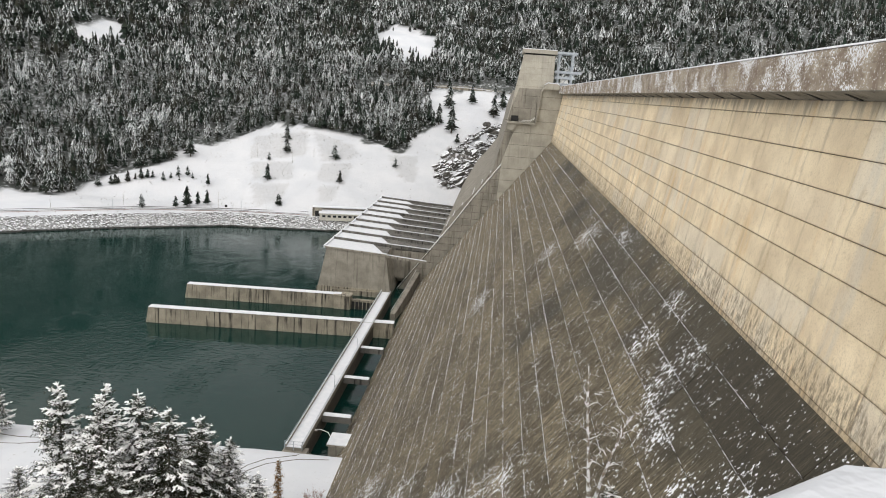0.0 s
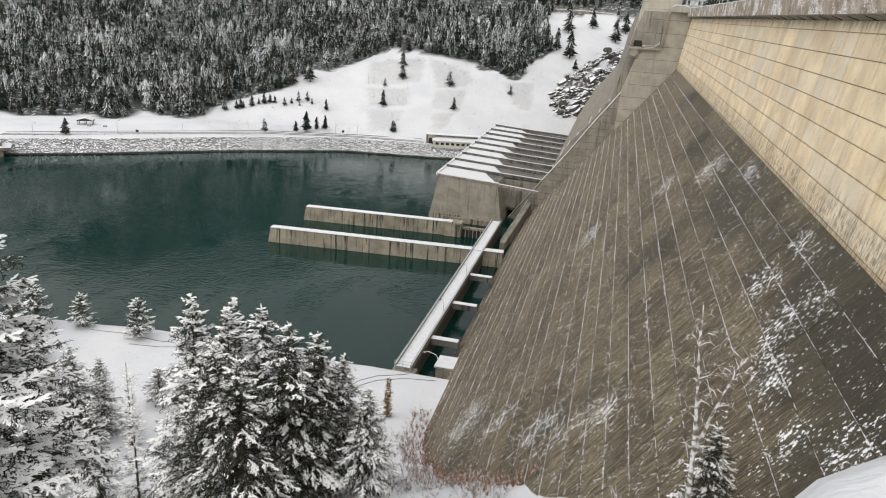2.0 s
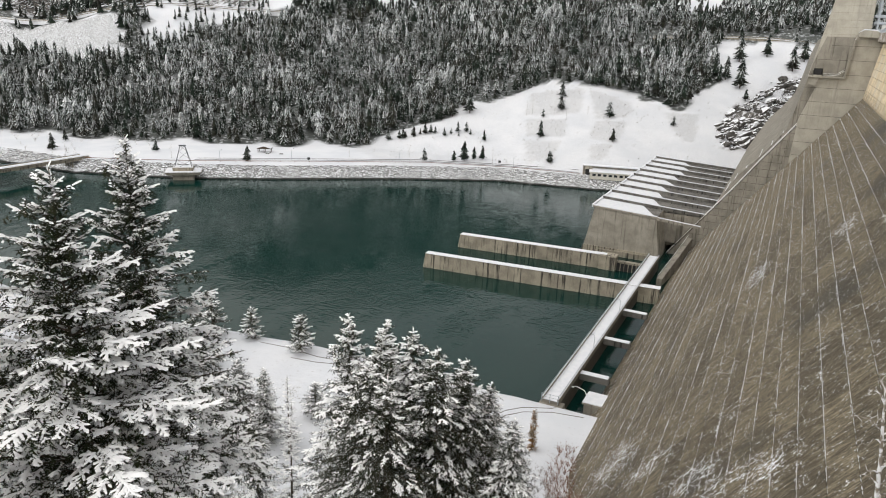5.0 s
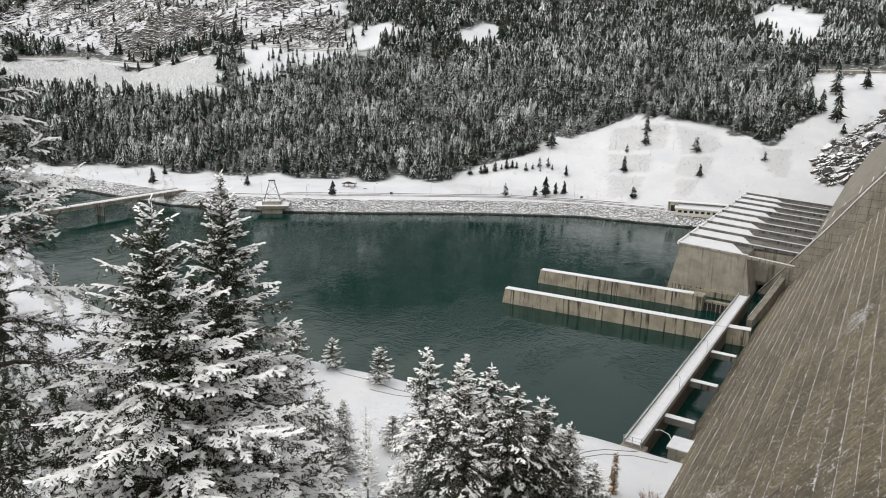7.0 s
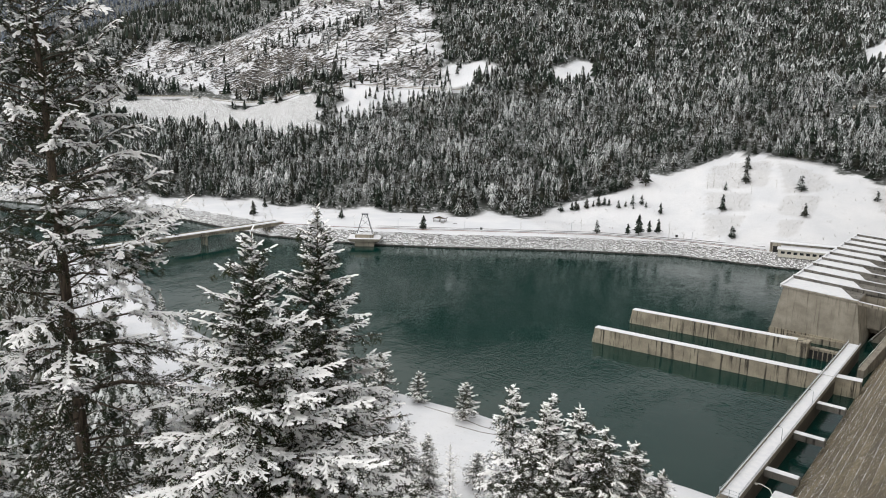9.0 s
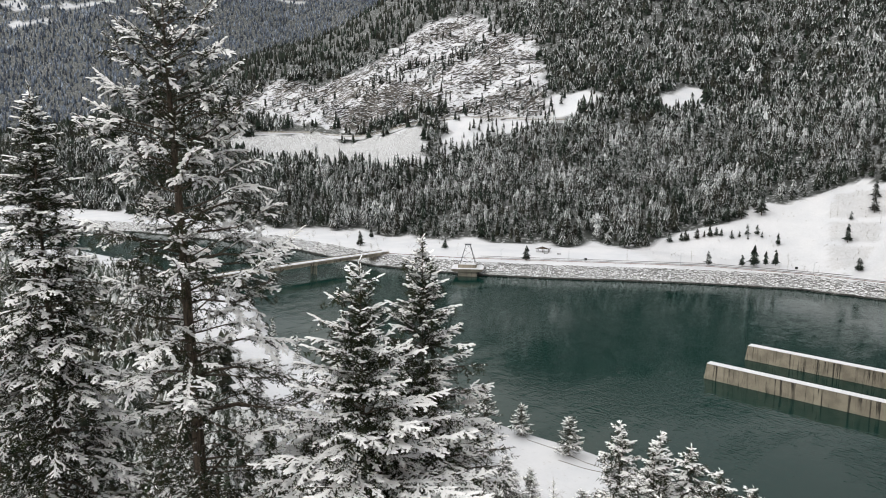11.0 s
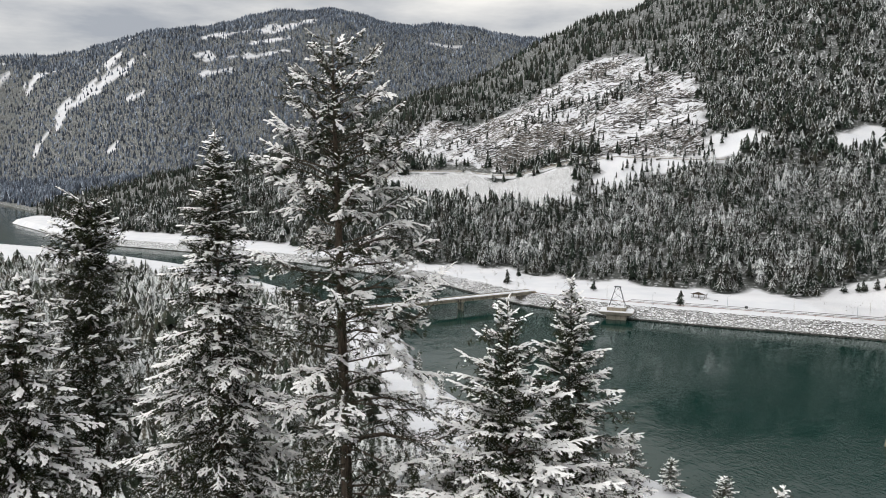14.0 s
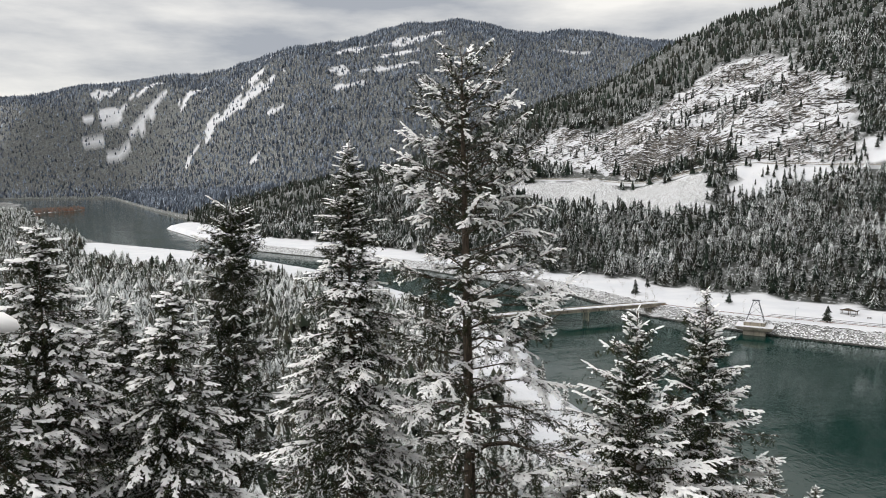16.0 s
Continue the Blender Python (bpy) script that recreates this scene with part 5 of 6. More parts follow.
def far_woods():
    rng = np.random.RandomState(3)
    fine = [conifer_template(rng, 7, 5, rng.uniform(0.16, 0.24), rng.uniform(0.06, 0.24)) for _ in range(14)]
    mid = [conifer_template(rng, 4, 3, rng.uniform(0.20, 0.27)) for _ in range(10)]
    low = [conifer_template(rng, 2, 3, rng.uniform(0.16, 0.22), 0.0) for _ in range(6)]
    tiny = [conifer_template(rng, 1, 3, rng.uniform(0.17, 0.24), 0.0) for _ in range(8)]
    # the wooded mountainside over the river
    x, y = jittered(rng, -2050, 820, 20, 1950, 6.1)
    d = np.hypot(x, y)
    az = np.degrees(np.arctan2(-x, y))
    keep = woods_mask(x, y) & (az > -32) & (az < 104) & (d < 1960) & (rng.rand(len(x)) < np.clip(1.45 - d / 1250, 0.20, 1))
    keep &= ~((x > -60) & (y < 640))
    thin = bumps(x, y, 90, 41) + bumps(x, y, 300, 42)
    keep &= rng.rand(len(x)) < np.clip(0.93 - 0.35 * (thin > 1.1), 0, 1)
    for road in ROADS:
        keep &= np.abs(shore_distance(x, y, sorted(road, reverse=True))) > 7
    x, y, d = x[keep], y[keep], d[keep]
    p = np.stack([x, y, height(x, y)], 1)
    near = d < 820
    plant("conifer_woods", "dense snow-dusted conifer forest on the far mountainside", p[near], fine, rng, M["far_tree"], (8, 21), 1.12)
    high = d > 1250
    plant("summit_conifer_woods", "snow-dusted conifer forest along the mountain ridge", p[high], tiny, rng, M["far_tree"], (8, 18), 1.1)
    plant("upper_conifer_woods", "dense snow-dusted conifer forest high on the mountainside", p[~near & ~high], mid, rng, M["far_tree"], (10, 21), 1.2)
    # scattered trees on the crags and snow patches
    x, y = jittered(rng, -1100, 40, 440, 1000, 10)
    keep = np.zeros(len(x), bool)
    for poly in (CLIFF, TALUS, *PATCHES[:3]):
        keep |= inside(x, y, poly)
    keep &= rng.rand(len(x)) < np.where(inside(x, y, TALUS), 0.02, np.where(inside(x, y, TREE_BAND), 0.85, np.where(inside(x, y, PATCHES[2]), 0.7, np.clip(0.05 + 0.5 * bumps(x, y, 110, 45), 0.04, 0.5))))
    x, y = x[keep], y[keep]
    plant("crag_trees", "scattered small conifers on snowy rock ledges", np.stack([x, y, height(x, y)], 1), fine, rng, M["far_tree"], (7, 17))
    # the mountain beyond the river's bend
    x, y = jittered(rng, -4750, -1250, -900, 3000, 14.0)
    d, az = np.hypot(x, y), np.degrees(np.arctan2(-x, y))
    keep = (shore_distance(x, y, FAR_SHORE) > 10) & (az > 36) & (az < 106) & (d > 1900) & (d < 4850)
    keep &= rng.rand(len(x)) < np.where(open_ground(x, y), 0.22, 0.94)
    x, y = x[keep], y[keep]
    plant("mountain_woods", "snow-dusted forest in haze-blue tones on the mountain beyond the bend", np.stack([x, y, height(x, y)], 1), tiny, rng, M["hill_tree"], (10, 22), 1.3)
    # flats on the near side of the river, downstream
    x, y = jittered(rng, -2300, -150, -620, 170, 6.2)
    d, az = np.hypot(x, y), np.degrees(np.arctan2(-x, y))
    qn = -shore_distance(x, y, NEAR_SHORE)
    edge = np.interp(x, [-1250, -1150, -1050, -960, -800, -700, -450, -300, -150], [12, 25, 80, 150, 130, 80, 45, 48, 60])
    keep = (qn > edge + bumps(x, y, 60, 61) * 14) & (az < 108) & (d > 150) & (rng.rand(len(x)) < np.clip(1.2 - d / 1100, 0.10, 0.85))
    x, y = x[keep], y[keep]
    plant("riverside_woods", "frosted conifers on the flats beside the river", np.stack([x, y, height(x, y)], 1), mid, rng, M["frost_tree"], (9, 19), 1.25)


far_woods()
# ---------------------------------------------------------------- near trees
def snow_lump(rng, rings, sides=3):
    """A soft rounded ridge of snow along a unit twig (x along, z up), half width 1, flat below."""
    v, f = [], []
    n = len(rings)
    for i, (t, r) in enumerate(rings):
        r *= rng.uniform(0.85, 1.18)
        oy, oz = rng.uniform(-0.22, 0.22), rng.uniform(-0.05, 0.22)
        for k in range(sides):
            a = math.pi * (k / (sides - 1) * 1.16 - 0.08)
            v.append((t, oy + r * math.cos(a), oz + 0.85 * r * math.sin(a)))
        if i:
            for k in range(sides - 1):
                p = (i - 1) * sides + k
                f += [(p, p + sides, p + 1), (p + 1, p + sides, p + sides + 1)]
    e = len(v)
    v.append((1.06, 0, 0.0))
    b = (n - 1) * sides
    f += [(b + k, e, b + k + 1) for k in range(sides - 1)]
    return np.array(v), np.array(f)[:, ::-1]


def needle_spray(rng, count=6):
    """Needle tufts along a unit twig: narrow blades to both sides, a few hanging."""
    v, f = [], []
    for k in range(count):
        t = (k + 0.3) / count
        sg = 1 if k % 2 else -1
        hang = rng.uniform(-0.75, 0.25)
        ln = rng.uniform(0.6, 1.15) * (1.1 - 0.35 * t)
        s = len(v)
        wob = rng.uniform(0.08, 0.14)
        v += [(t - wob, 0, 0), (t + wob, 0, 0), (t + rng.uniform(0.12, 0.30), sg * ln * math.cos(hang), ln * math.sin(hang))]
        f.append((s, s + 1, s + 2))
    return np.array(v), np.array(f)


rng_f = np.random.RandomState(7)
SNOW_LUMPS = [snow_lump(rng_f, ((0.0, 0.7), (0.3, 1.0), (0.68, 0.92), (0.93, 0.55))) for _ in range(10)]
SNOW_KNOBS = [snow_lump(rng_f, ((-0.02, 0.62), (0.36, 1.12), (0.84, 0.82))) for _ in range(8)]
SNOW_CAPS = [snow_lump(rng_f, ((0.0, 0.9), (0.62, 0.95))) for _ in range(10)]
NEEDLES = [needle_spray(rng_f) for _ in range(8)]
FEW_NEEDLES = [needle_spray(rng_f, 4) for _ in range(8)]


def instanced(templates, origin, along, girth, length, rng):
    """Places templates at many twigs: arrays of origins, directions, girths and lengths."""
    up = np.array([0, 0, 1.0]) + rng.uniform(-0.18, 0.18, (len(origin), 3))
    d = along / np.linalg.norm(along, axis=1, keepdims=True)
    side = np.cross(up, d)
    side /= np.linalg.norm(side, axis=1, keepdims=True) + 1e-9
    top = np.cross(d, side)
    kind = rng.randint(0, len(templates), len(origin))
    vs, fs, base = [], [], 0
    for k, (tv, tf) in enumerate(templates):
        q = np.where(kind == k)[0]
        if not len(q):
            continue
        p = origin[q][:, None] + d[q][:, None] * (tv[None, :, 0:1] * length[q][:, None, None]) + side[q][:, None] * (tv[None, :, 1:2] * girth[q][:, None, None]) + top[q][:, None] * (tv[None, :, 2:3] * girth[q][:, None, None])
        vs.append(p.reshape(-1, 3))
        fs.append((tf[None] + (np.arange(len(q)) * len(tv))[:, None, None] + base).reshape(-1, 3))
        base += len(q) * len(tv)
    return np.concatenate(vs), np.concatenate(fs)


def along_path(path, t):
    """Point and unit direction at a share t of a path."""
    m = len(path)
    i = min(int(t * (m - 1)), m - 2)
    f = t * (m - 1) - i
    d = path[i + 1] - path[i]
    return path[i] * (1 - f) + path[i + 1] * f, d / (np.linalg.norm(d) + 1e-9)


def fir(seed, tall, spread, label, crown=0.1, gap=0.5, per=6, unit=1.0, load=0.85, dust=0.25, rise=0.12, droop=0.4, power=0.8, ragged=0.3, trunk=0.25, taper=1.0, bare_top=0.0, bare=0.22, bush=0.12, fat=1.0, lobe=None, foot=0.85, crook=0.0, core=1.0, pad=0.55, knobs=False, limbs=1.0, few=False, sparse=0.0, name="conifer_tree"):
    """A conifer, its foot at the origin: trunk, limbs that carry flat sprays of needled twigs, and snow in pads along the
    outer boughs. unit scales the twigs, load is the share of laden boughs, pad how far in the snow reaches, dust the rest."""
    rng = np.random.RandomState(seed)
    tree = thing(name, label, "tree")
    lean = rng.uniform(-0.012, 0.012, 2) * tall

    def stem(z):
        u = z / tall
        return np.array([lean[0] * u * u + 0.05 * math.sin(3 * u + seed), lean[1] * u * u + 0.05 * math.cos(4 * u + seed), z])
    zs = np.linspace(-1.0, tall, 14)
    solid("trunk", [tube([stem(z) for z in zs], [trunk * max(1 - max(z, 0) / tall, 0.0) ** taper + 0.012 for z in zs], 8)], M["bark"], tree, smooth=True)
    limb_v, limb_f = [], []
    O, A, L, G, W = [], [], [], [], []
    space, long_twig, half = 0.125 * unit, 0.33 * unit, 0.056 * unit * fat
    upward = np.array([0, 0, 1.0])

    def limb(path, r):
        v, f = tube(path, list(np.linspace(r, 0.3 * r + 0.004, len(path))), 3, False)
        k = len(limb_v)
        limb_v.extend(v)
        limb_f.extend(tuple(i + k for i in q) for q in f)

    def put(o, a, ln, g, w):
        O.append(o), A.append(a), L.append(ln), G.append(g), W.append(w)

    def spray(path, length, t0, heavy, inside):
        """Twigs in two ranks along an axis; they shorten to its tip."""
        count = max(2, int(length * (1 - t0) / space))
        for j in range(count):
            s = t0 + (1 - t0) * (j + rng.uniform(0.1, 0.9)) / count
            p, d = along_path(path, s)
            side = np.cross(d, upward) * (1 if j % 2 else -1)
            ln = min(long_twig, 0.10 * unit + 0.42 * length * (1.04 - s)) * rng.uniform(0.7, 1.2)
            way = d * rng.uniform(0.55, 0.95) + side * rng.uniform(0.55, 0.95) + upward * (rng.uniform(-0.34, -0.02) + rng.uniform(-bush, bush))
            w = (0.94 if heavy and s > inside else dust * (0.4 + 0.6 * s))
            put(p, way, ln, half * rng.uniform(0.8, 1.2), w)
            if ln > 0.28 * unit and rng.rand() < 0.4:
                put(p + way * ln * 0.45, way + np.cross(way, upward) * rng.choice((-0.8, 0.8)), ln * 0.5, half * 0.8, w * 0.9)
        steps = max(1, int(length * (1 - t0) / (0.26 * unit)))
        for j in range(steps):
            s = t0 + (1 - t0) * j / steps
            p, d = along_path(path, s)
            put(p, d, length * (1 - t0) / steps * 1.25, half * rng.uniform(0.95, 1.3), 0.96 if heavy and s > inside - 0.1 else dust * 0.8)

    z, turn = tall * crown, rng.uniform(0, 6.28)
    while z < tall * 0.992:
        u = (z / tall - crown) / (1 - crown)
        n_here = max(3, int(round(per * (1 if u < 0.9 else 0.8))))
        for k in range(n_here):
            a = turn + 6.2832 * (k + rng.uniform(-0.3, 0.3)) / n_here
            reach = spread * ((1 - u) ** power + 0.015) * (1 + rng.uniform(-ragged, ragged * 0.8)) * min(1.0, foot + 2.5 * u)
            if lobe:
                reach *= 1 + lobe[1] * math.cos(a - lobe[0]) * (1 - u)
            if bare_top and u > 1 - bare_top:
                reach *= 0.45
            reach = max(reach, 0.22 * unit)
            start = stem(min(max(z + rng.uniform(-0.7, 0.7) * gap, 0.1), tall))
            out = np.array([math.cos(a), math.sin(a), 0])
            lift = rise + 0.75 * max(0, u - 0.55) + rng.uniform(-0.10, 0.10)
            sag = droop * (1 - 0.6 * u) + rng.uniform(-0.08, 0.08)
            ts = np.linspace(0, 1, 7)
            path = start + out * (ts * reach)[:, None] + np.array([-out[1], out[0], 0]) * (rng.uniform(-0.18, 0.18) * reach * ts ** 2)[:, None]
            path[:, 2] += lift * reach * ts - sag * reach * ts ** 2 + 0.06 * reach * ts ** 4
            if crook:
                path[:, 2] += crook * reach * np.sin(ts * rng.uniform(3, 7) + rng.uniform(0, 6)) * ts
            heavy = rng.rand() < (load + 0.3 * max(0, u - 0.6)) * (1 - sparse * (1 - u))
            inside = 1 - max(pad, 0.75 * unit / reach) * rng.uniform(0.75, 1.3)
            if reach > 0.5 * unit:
                limb(path, 0.010 * unit + 0.011 * reach)
            spray(path, reach, bare if reach > 0.8 * unit else 0.05, heavy, inside)
            sides = int(limbs * reach / (0.42 * unit)) if reach > 1.1 * unit else 0
            for j in range(sides):
                t = bare + (0.92 - bare) * (j + rng.uniform(0.1, 0.9)) / sides
                p, d = along_path(path, t)
                side = np.cross(d, upward) * (1 if j % 2 else -1)
                ln = min(1.9 * unit, 0.52 * reach * (1.08 - t)) * rng.uniform(0.65, 1.15)
                if ln < 0.25 * unit:
                    continue
                way = d * rng.uniform(0.6, 1.0) + side * rng.uniform(0.6, 0.95) + upward * (rng.uniform(-0.16, 0.06) + rng.uniform(-bush, bush) * 1.3)
                way /= np.linalg.norm(way)
                sp = p + way * (np.linspace(0, 1, 4) * ln)[:, None]
                sp[:, 2] -= 0.28 * ln * np.linspace(0, 1, 4) ** 2 * (droop + 0.3)
                if ln > 0.5 * unit:
                    limb(sp, 0.008 * unit + 0.007 * ln)
                spray(sp, ln, 0.10, heavy and rng.rand() < 0.9, max(inside - 0.5 * t, 0.12) if t > 0.35 * inside else 0.75)
            # bare hanging needles in the shade under the bough
            for h in range(int(core * reach / (0.22 * unit))):
                p, d = along_path(path, rng.uniform(0.04, 0.9))
                put(p + rng.uniform(-1, 1, 3) * np.array([0.16, 0.16, 0.07]) * reach - upward * 0.07 * unit, out * 0.6 + rng.uniform(-0.9, 0.9, 3) - upward * 0.5, 0.38 * unit, half, 0.015)
        turn += 0.9 + rng.uniform(0, 0.5)
        z += gap * (0.75 + 0.5 * rng.rand()) * (1 - 0.6 * max(u, 0))
    for k in range(4):
        put(stem(tall) - upward * 0.16 * unit * k, np.array([rng.uniform(-0.5, 0.5), rng.uniform(-0.5, 0.5), 0.9]), 0.26 * unit, half * 0.8, 0.9)
    O, A, L, G, W = np.array(O), np.array(A), np.array(L), np.array(G), np.array(W)
    clump = np.clip(0.5 + 0.5 * bumps(O[:, 0] + O[:, 2] * 0.7, O[:, 1] - O[:, 2] * 0.5, spread * 0.8, seed), 0, 1)
    white = rng.rand(len(O)) < W * (0.80 + 0.30 * clump)
    green = ~white | (rng.rand(len(O)) < 0.25)
    v, f = instanced(FEW_NEEDLES if few else NEEDLES, O[green], A[green], 0.14 * unit * rng.uniform(0.7, 1.25, green.sum()) * np.where(W[green] < 0.02, 1.4, 1.0), L[green] * 1.08, rng)
    tagged(hung("crown", tri_data("crown", v, f, M["needles"]), tree), kind="stuff")
    if limb_v:
        tagged(hung("branchwork", data("branchwork", limb_v, limb_f, M["bark"]), tree), kind="stuff")
    thick = np.where(W > 0.6, 1.0, 0.62) * (0.85 + 0.3 * clump)
    v, f = instanced(SNOW_CAPS if few else SNOW_KNOBS if knobs else SNOW_LUMPS, O[white] + upward * 0.012 * unit, A[white], (G * thick)[white], L[white] * np.where(W > 0.6, 1.0, rng.uniform(0.4, 0.9, len(W)))[white], rng)
    tagged(hung("snow_load", tri_data("snow_load", v, f, M["tree_snow"], True), tree, label="white snow lying on the twigs"), kind="stuff")
    return tree


def stand(tree, x, y, turn=0.0, size=1.0):
    """Sets a tree's foot on the ground."""
    tree.matrix_basis = pose(x, y, ground_z(x, y) - 0.2, 0, 0, turn) @ Matrix.Scale(size, 4)
    return tree


def hero(seed, x, y, top, depth, spread, label, turn=0.0, **kw):
    """A near tree whose tip stands at height top; its crown is depth metres deep."""
    tall = top - ground_z(x, y) + 0.2
    return stand(fir(seed, tall, spread, label, crown=max(1 - depth / tall, 0.05), **kw), x, y, turn)


hero(11, -22.1, 9.3, 104.0, 18.0, 3.2, "tall open-crowned Douglas fir with crooked limbs and clumps of snow", 30, gap=0.55, per=5, unit=0.62, load=0.90, sparse=0.72, dust=0.20, rise=0.32, droop=0.34, power=0.32, ragged=0.50, trunk=0.36, taper=0.7, bush=0.5, lobe=(0.56, 0.25), foot=1.0, bare=0.42, crook=0.12, pad=0.48, knobs=True, fat=1.0, core=1.0)
hero(12, -26.3, 6.0, 101.4, 15.5, 3.6, "slender fir densely clothed in snow-flecked twigs", 0, gap=0.46, per=6, unit=0.72, load=0.85, sparse=0.40, dust=0.34, knobs=True, rise=0.12, droop=0.36, power=0.80, ragged=0.35, trunk=0.26, bush=0.35, pad=0.40, fat=0.9, core=1.4)
hero(13, -37.9, 3.0, 98.6, 14.0, 2.2, "thin green-needled pine with a broken snowy top", 0, gap=0.55, per=5, unit=1.0, load=0.45, dust=0.16, rise=0.35, droop=0.30, power=0.30, ragged=0.5, trunk=0.24, bush=0.6, pad=0.4, core=2.4)
hero(14, -33.0, -0.3, 95.6, 14.0, 4.6, "broad young fir with drooping snow-laden branches", 0, gap=0.60, per=6, unit=0.95, load=0.86, dust=0.26, knobs=True, rise=0.05, droop=0.46, power=0.78, pad=0.34, core=1.8, fat=1.1)
hero(15, -37.2, -2.2, 94.4, 14.0, 4.2, "young fir with drooping snow-laden branches", 0, gap=0.62, per=6, unit=1.0, load=0.86, dust=0.26, knobs=True, rise=0.05, droop=0.46, power=0.78, pad=0.34, core=1.8, fat=1.1)
hero(16, -33.6, -5.2, 98.1, 16.0, 4.8, "dark green fir with snow on its branch ends", 0, gap=0.62, per=6, unit=0.98, load=0.86, dust=0.26, knobs=True, rise=0.05, droop=0.48, power=0.72, pad=0.32, core=1.8, fat=1.1)
hero(20, -29.3, -6.6, 95.5, 14.0, 4.5, "dark fir with drooping snowy branches", 0, gap=0.70, per=5, unit=1.15, load=0.65, dust=0.12, rise=0.05, droop=0.48, power=0.75, pad=0.30, core=1.8)
hero(17, -17.1, 12.2, 96.2, 13.0, 5.2, "full young fir heavily loaded with fresh snow", 0, gap=0.54, per=6, unit=0.76, load=0.92, dust=0.28, knobs=True, bare=0.12, rise=0.40, droop=0.32, power=0.92, ragged=0.42, trunk=0.16, bush=0.20, pad=0.62, core=1.6, fat=0.92)
hero(18, -19.1, 16.2, 96.4, 14.0, 4.3, "fir with a thin bare leader and snowy branch tips", 0, gap=0.56, per=6, unit=0.78, load=0.86, dust=0.24, knobs=True, bare=0.12, rise=0.38, droop=0.34, power=0.88, ragged=0.38, trunk=0.16, bare_top=0.07, bush=0.20, pad=0.54, core=1.6, fat=0.88)

# a second rank, farther down the bank, from seven sorts
sorts = []
for k, (h, w, lab, kw) in enumerate([
        (26, 7.6, "tall snow-covered spruce on the steep bank", dict(load=0.64, power=0.74, droop=0.42, dust=0.24)),
        (24, 6.2, "narrow frosted spruce on the steep bank", dict(load=0.76, power=0.76, droop=0.34, dust=0.40, pad=0.5)),
        (22, 7.4, "broad dark spruce with snowy branch tips", dict(load=0.52, power=0.72, droop=0.46, pad=0.32, dust=0.10)),
        (18, 3.0, "open frosted larch with fine pale twigs", dict(load=0.90, power=0.90, droop=0.10, per=4, core=0.2)),
        (11, 4.2, "small rounded pine dusted with snow", dict(load=0.50, power=0.5, droop=0.16, crown=0.10, unit=1.3, dust=0.2, ragged=0.45)),
        (24, 4.8, "snowy spruce standing low on the steep bank", dict(unit=2.0, gap=1.1)),
        (22, 4.4, "dark spruce standing low on the steep bank", dict(unit=2.0, gap=1.1, load=0.55))]):
    opts = dict(crown=0.06, gap=0.85, per=6, unit=1.55, few=True, load=0.80, dust=0.30, trunk=0.22, bush=0.22, pad=0.5, core=1.2, limbs=0.8, ragged=0.34, droop=0.45, rise=0.12)
    opts.update(kw)
    sorts.append((h, fir(40 + k, h, w, lab, **opts)))
used = set()


def add(sort, x, y, tall, turn=0.0):
    """A tree of that sort; tall above 35 is the height of its tip over the river."""
    h, tree = sorts[sort]
    if tall > 35:
        tall -= ground_z(x, y) - 0.2
    if sort in used:
        tree = copy_thing(tree, Matrix.Identity(4))
    used.add(sort)
    return stand(tree, x, y, turn, tall / h)


for sort, x, y, tall, turn in [(1, -56.3, 87.4, 57.5, 10), (1, -49.4, 84.7, 57.6, 80), (0, -45.9, 88.8, 57.0, 0), (2, -40.5, 85.9, 56.1, 40), (1, -41.0, 95.6, 49.2, 130), (0, -35.2, 93.6, 48.6, 200), (0, -29.0, 87.3, 47.7, 90),
                               (2, -43.5, 76.0, 55.0, 310), (2, -48.0, 78.5, 55.4, 150), (1, -52.5, 92.0, 55.5, 270), (2, -38.0, 90.5, 53.0, 20),
                               (4, -141.0, 139.5, 18, 0), (2, -104.0, 115.0, 21.7, 70), (1, -100.0, 119.0, 19.0, 10), (2, -109.0, 114.5, 16.0, 200), (3, -92.0, 117.0, 20, 0), (4, -96.5, 133.5, 10, 20), (1, -106.0, 107.0, 20, 190),
                               (5, -72.2, 83.0, 24, 33), (3, -72.7, 93.0, 20, 80), (6, -79.0, 78.0, 23, 240), (5, -86.0, 70.0, 22, 300), (1, -94.6, -9.1, 33, 0), (5, -70, 10, 24, 50), (6, -62, 24, 25, 100),
                               (6, -80, 30, 22, 140), (5, -58, 44, 21, 20), (3, -66, 52, 18, 0), (6, -98, 18, 22, 220), (6, -110, 40, 22, 310), (5, -120, 62, 21, 60), (5, -52, -12, 22, 15), (6, -60, -2, 24, 205),
                               (4, -141.5, 163.0, 10.5, 10), (4, -122.5, 162.5, 12.0, 130), (4, -152.5, 158.0, 14, 250), (2, 10.4, 48.9, 72.6, 0), (2, -24.5, 66.5, 5.5, 80), (4, -57.0, 104.0, 4.5, 0), (4, -66.0, 108.0, 4.0, 60),
                               (6, -324.2, 139.1, 13.5, 259), (5, -285.9, 136.4, 11.0, 108), (6, -328.0, 162.9, 11.9, 33), (5, -297.2, 156.5, 12.1, 124), (6, -244.8, 136.5, 13.4, 193), (5, -235.9, 106.9, 13.5, 246), (6, -264.0, 108.3, 12.2, 316), (5, -214.6, 130.0, 11.2, 241), (6, -278.7, 153.9, 13.5, 201), (5, -250.6, 123.3, 11.8, 71), (6, -273.8, 121.4, 15.8, 348), (5, -247.6, 147.2, 12.9, 249), (6, -220.0, 114.9, 16.3, 322)]:
    add(sort, x, y, tall, turn)

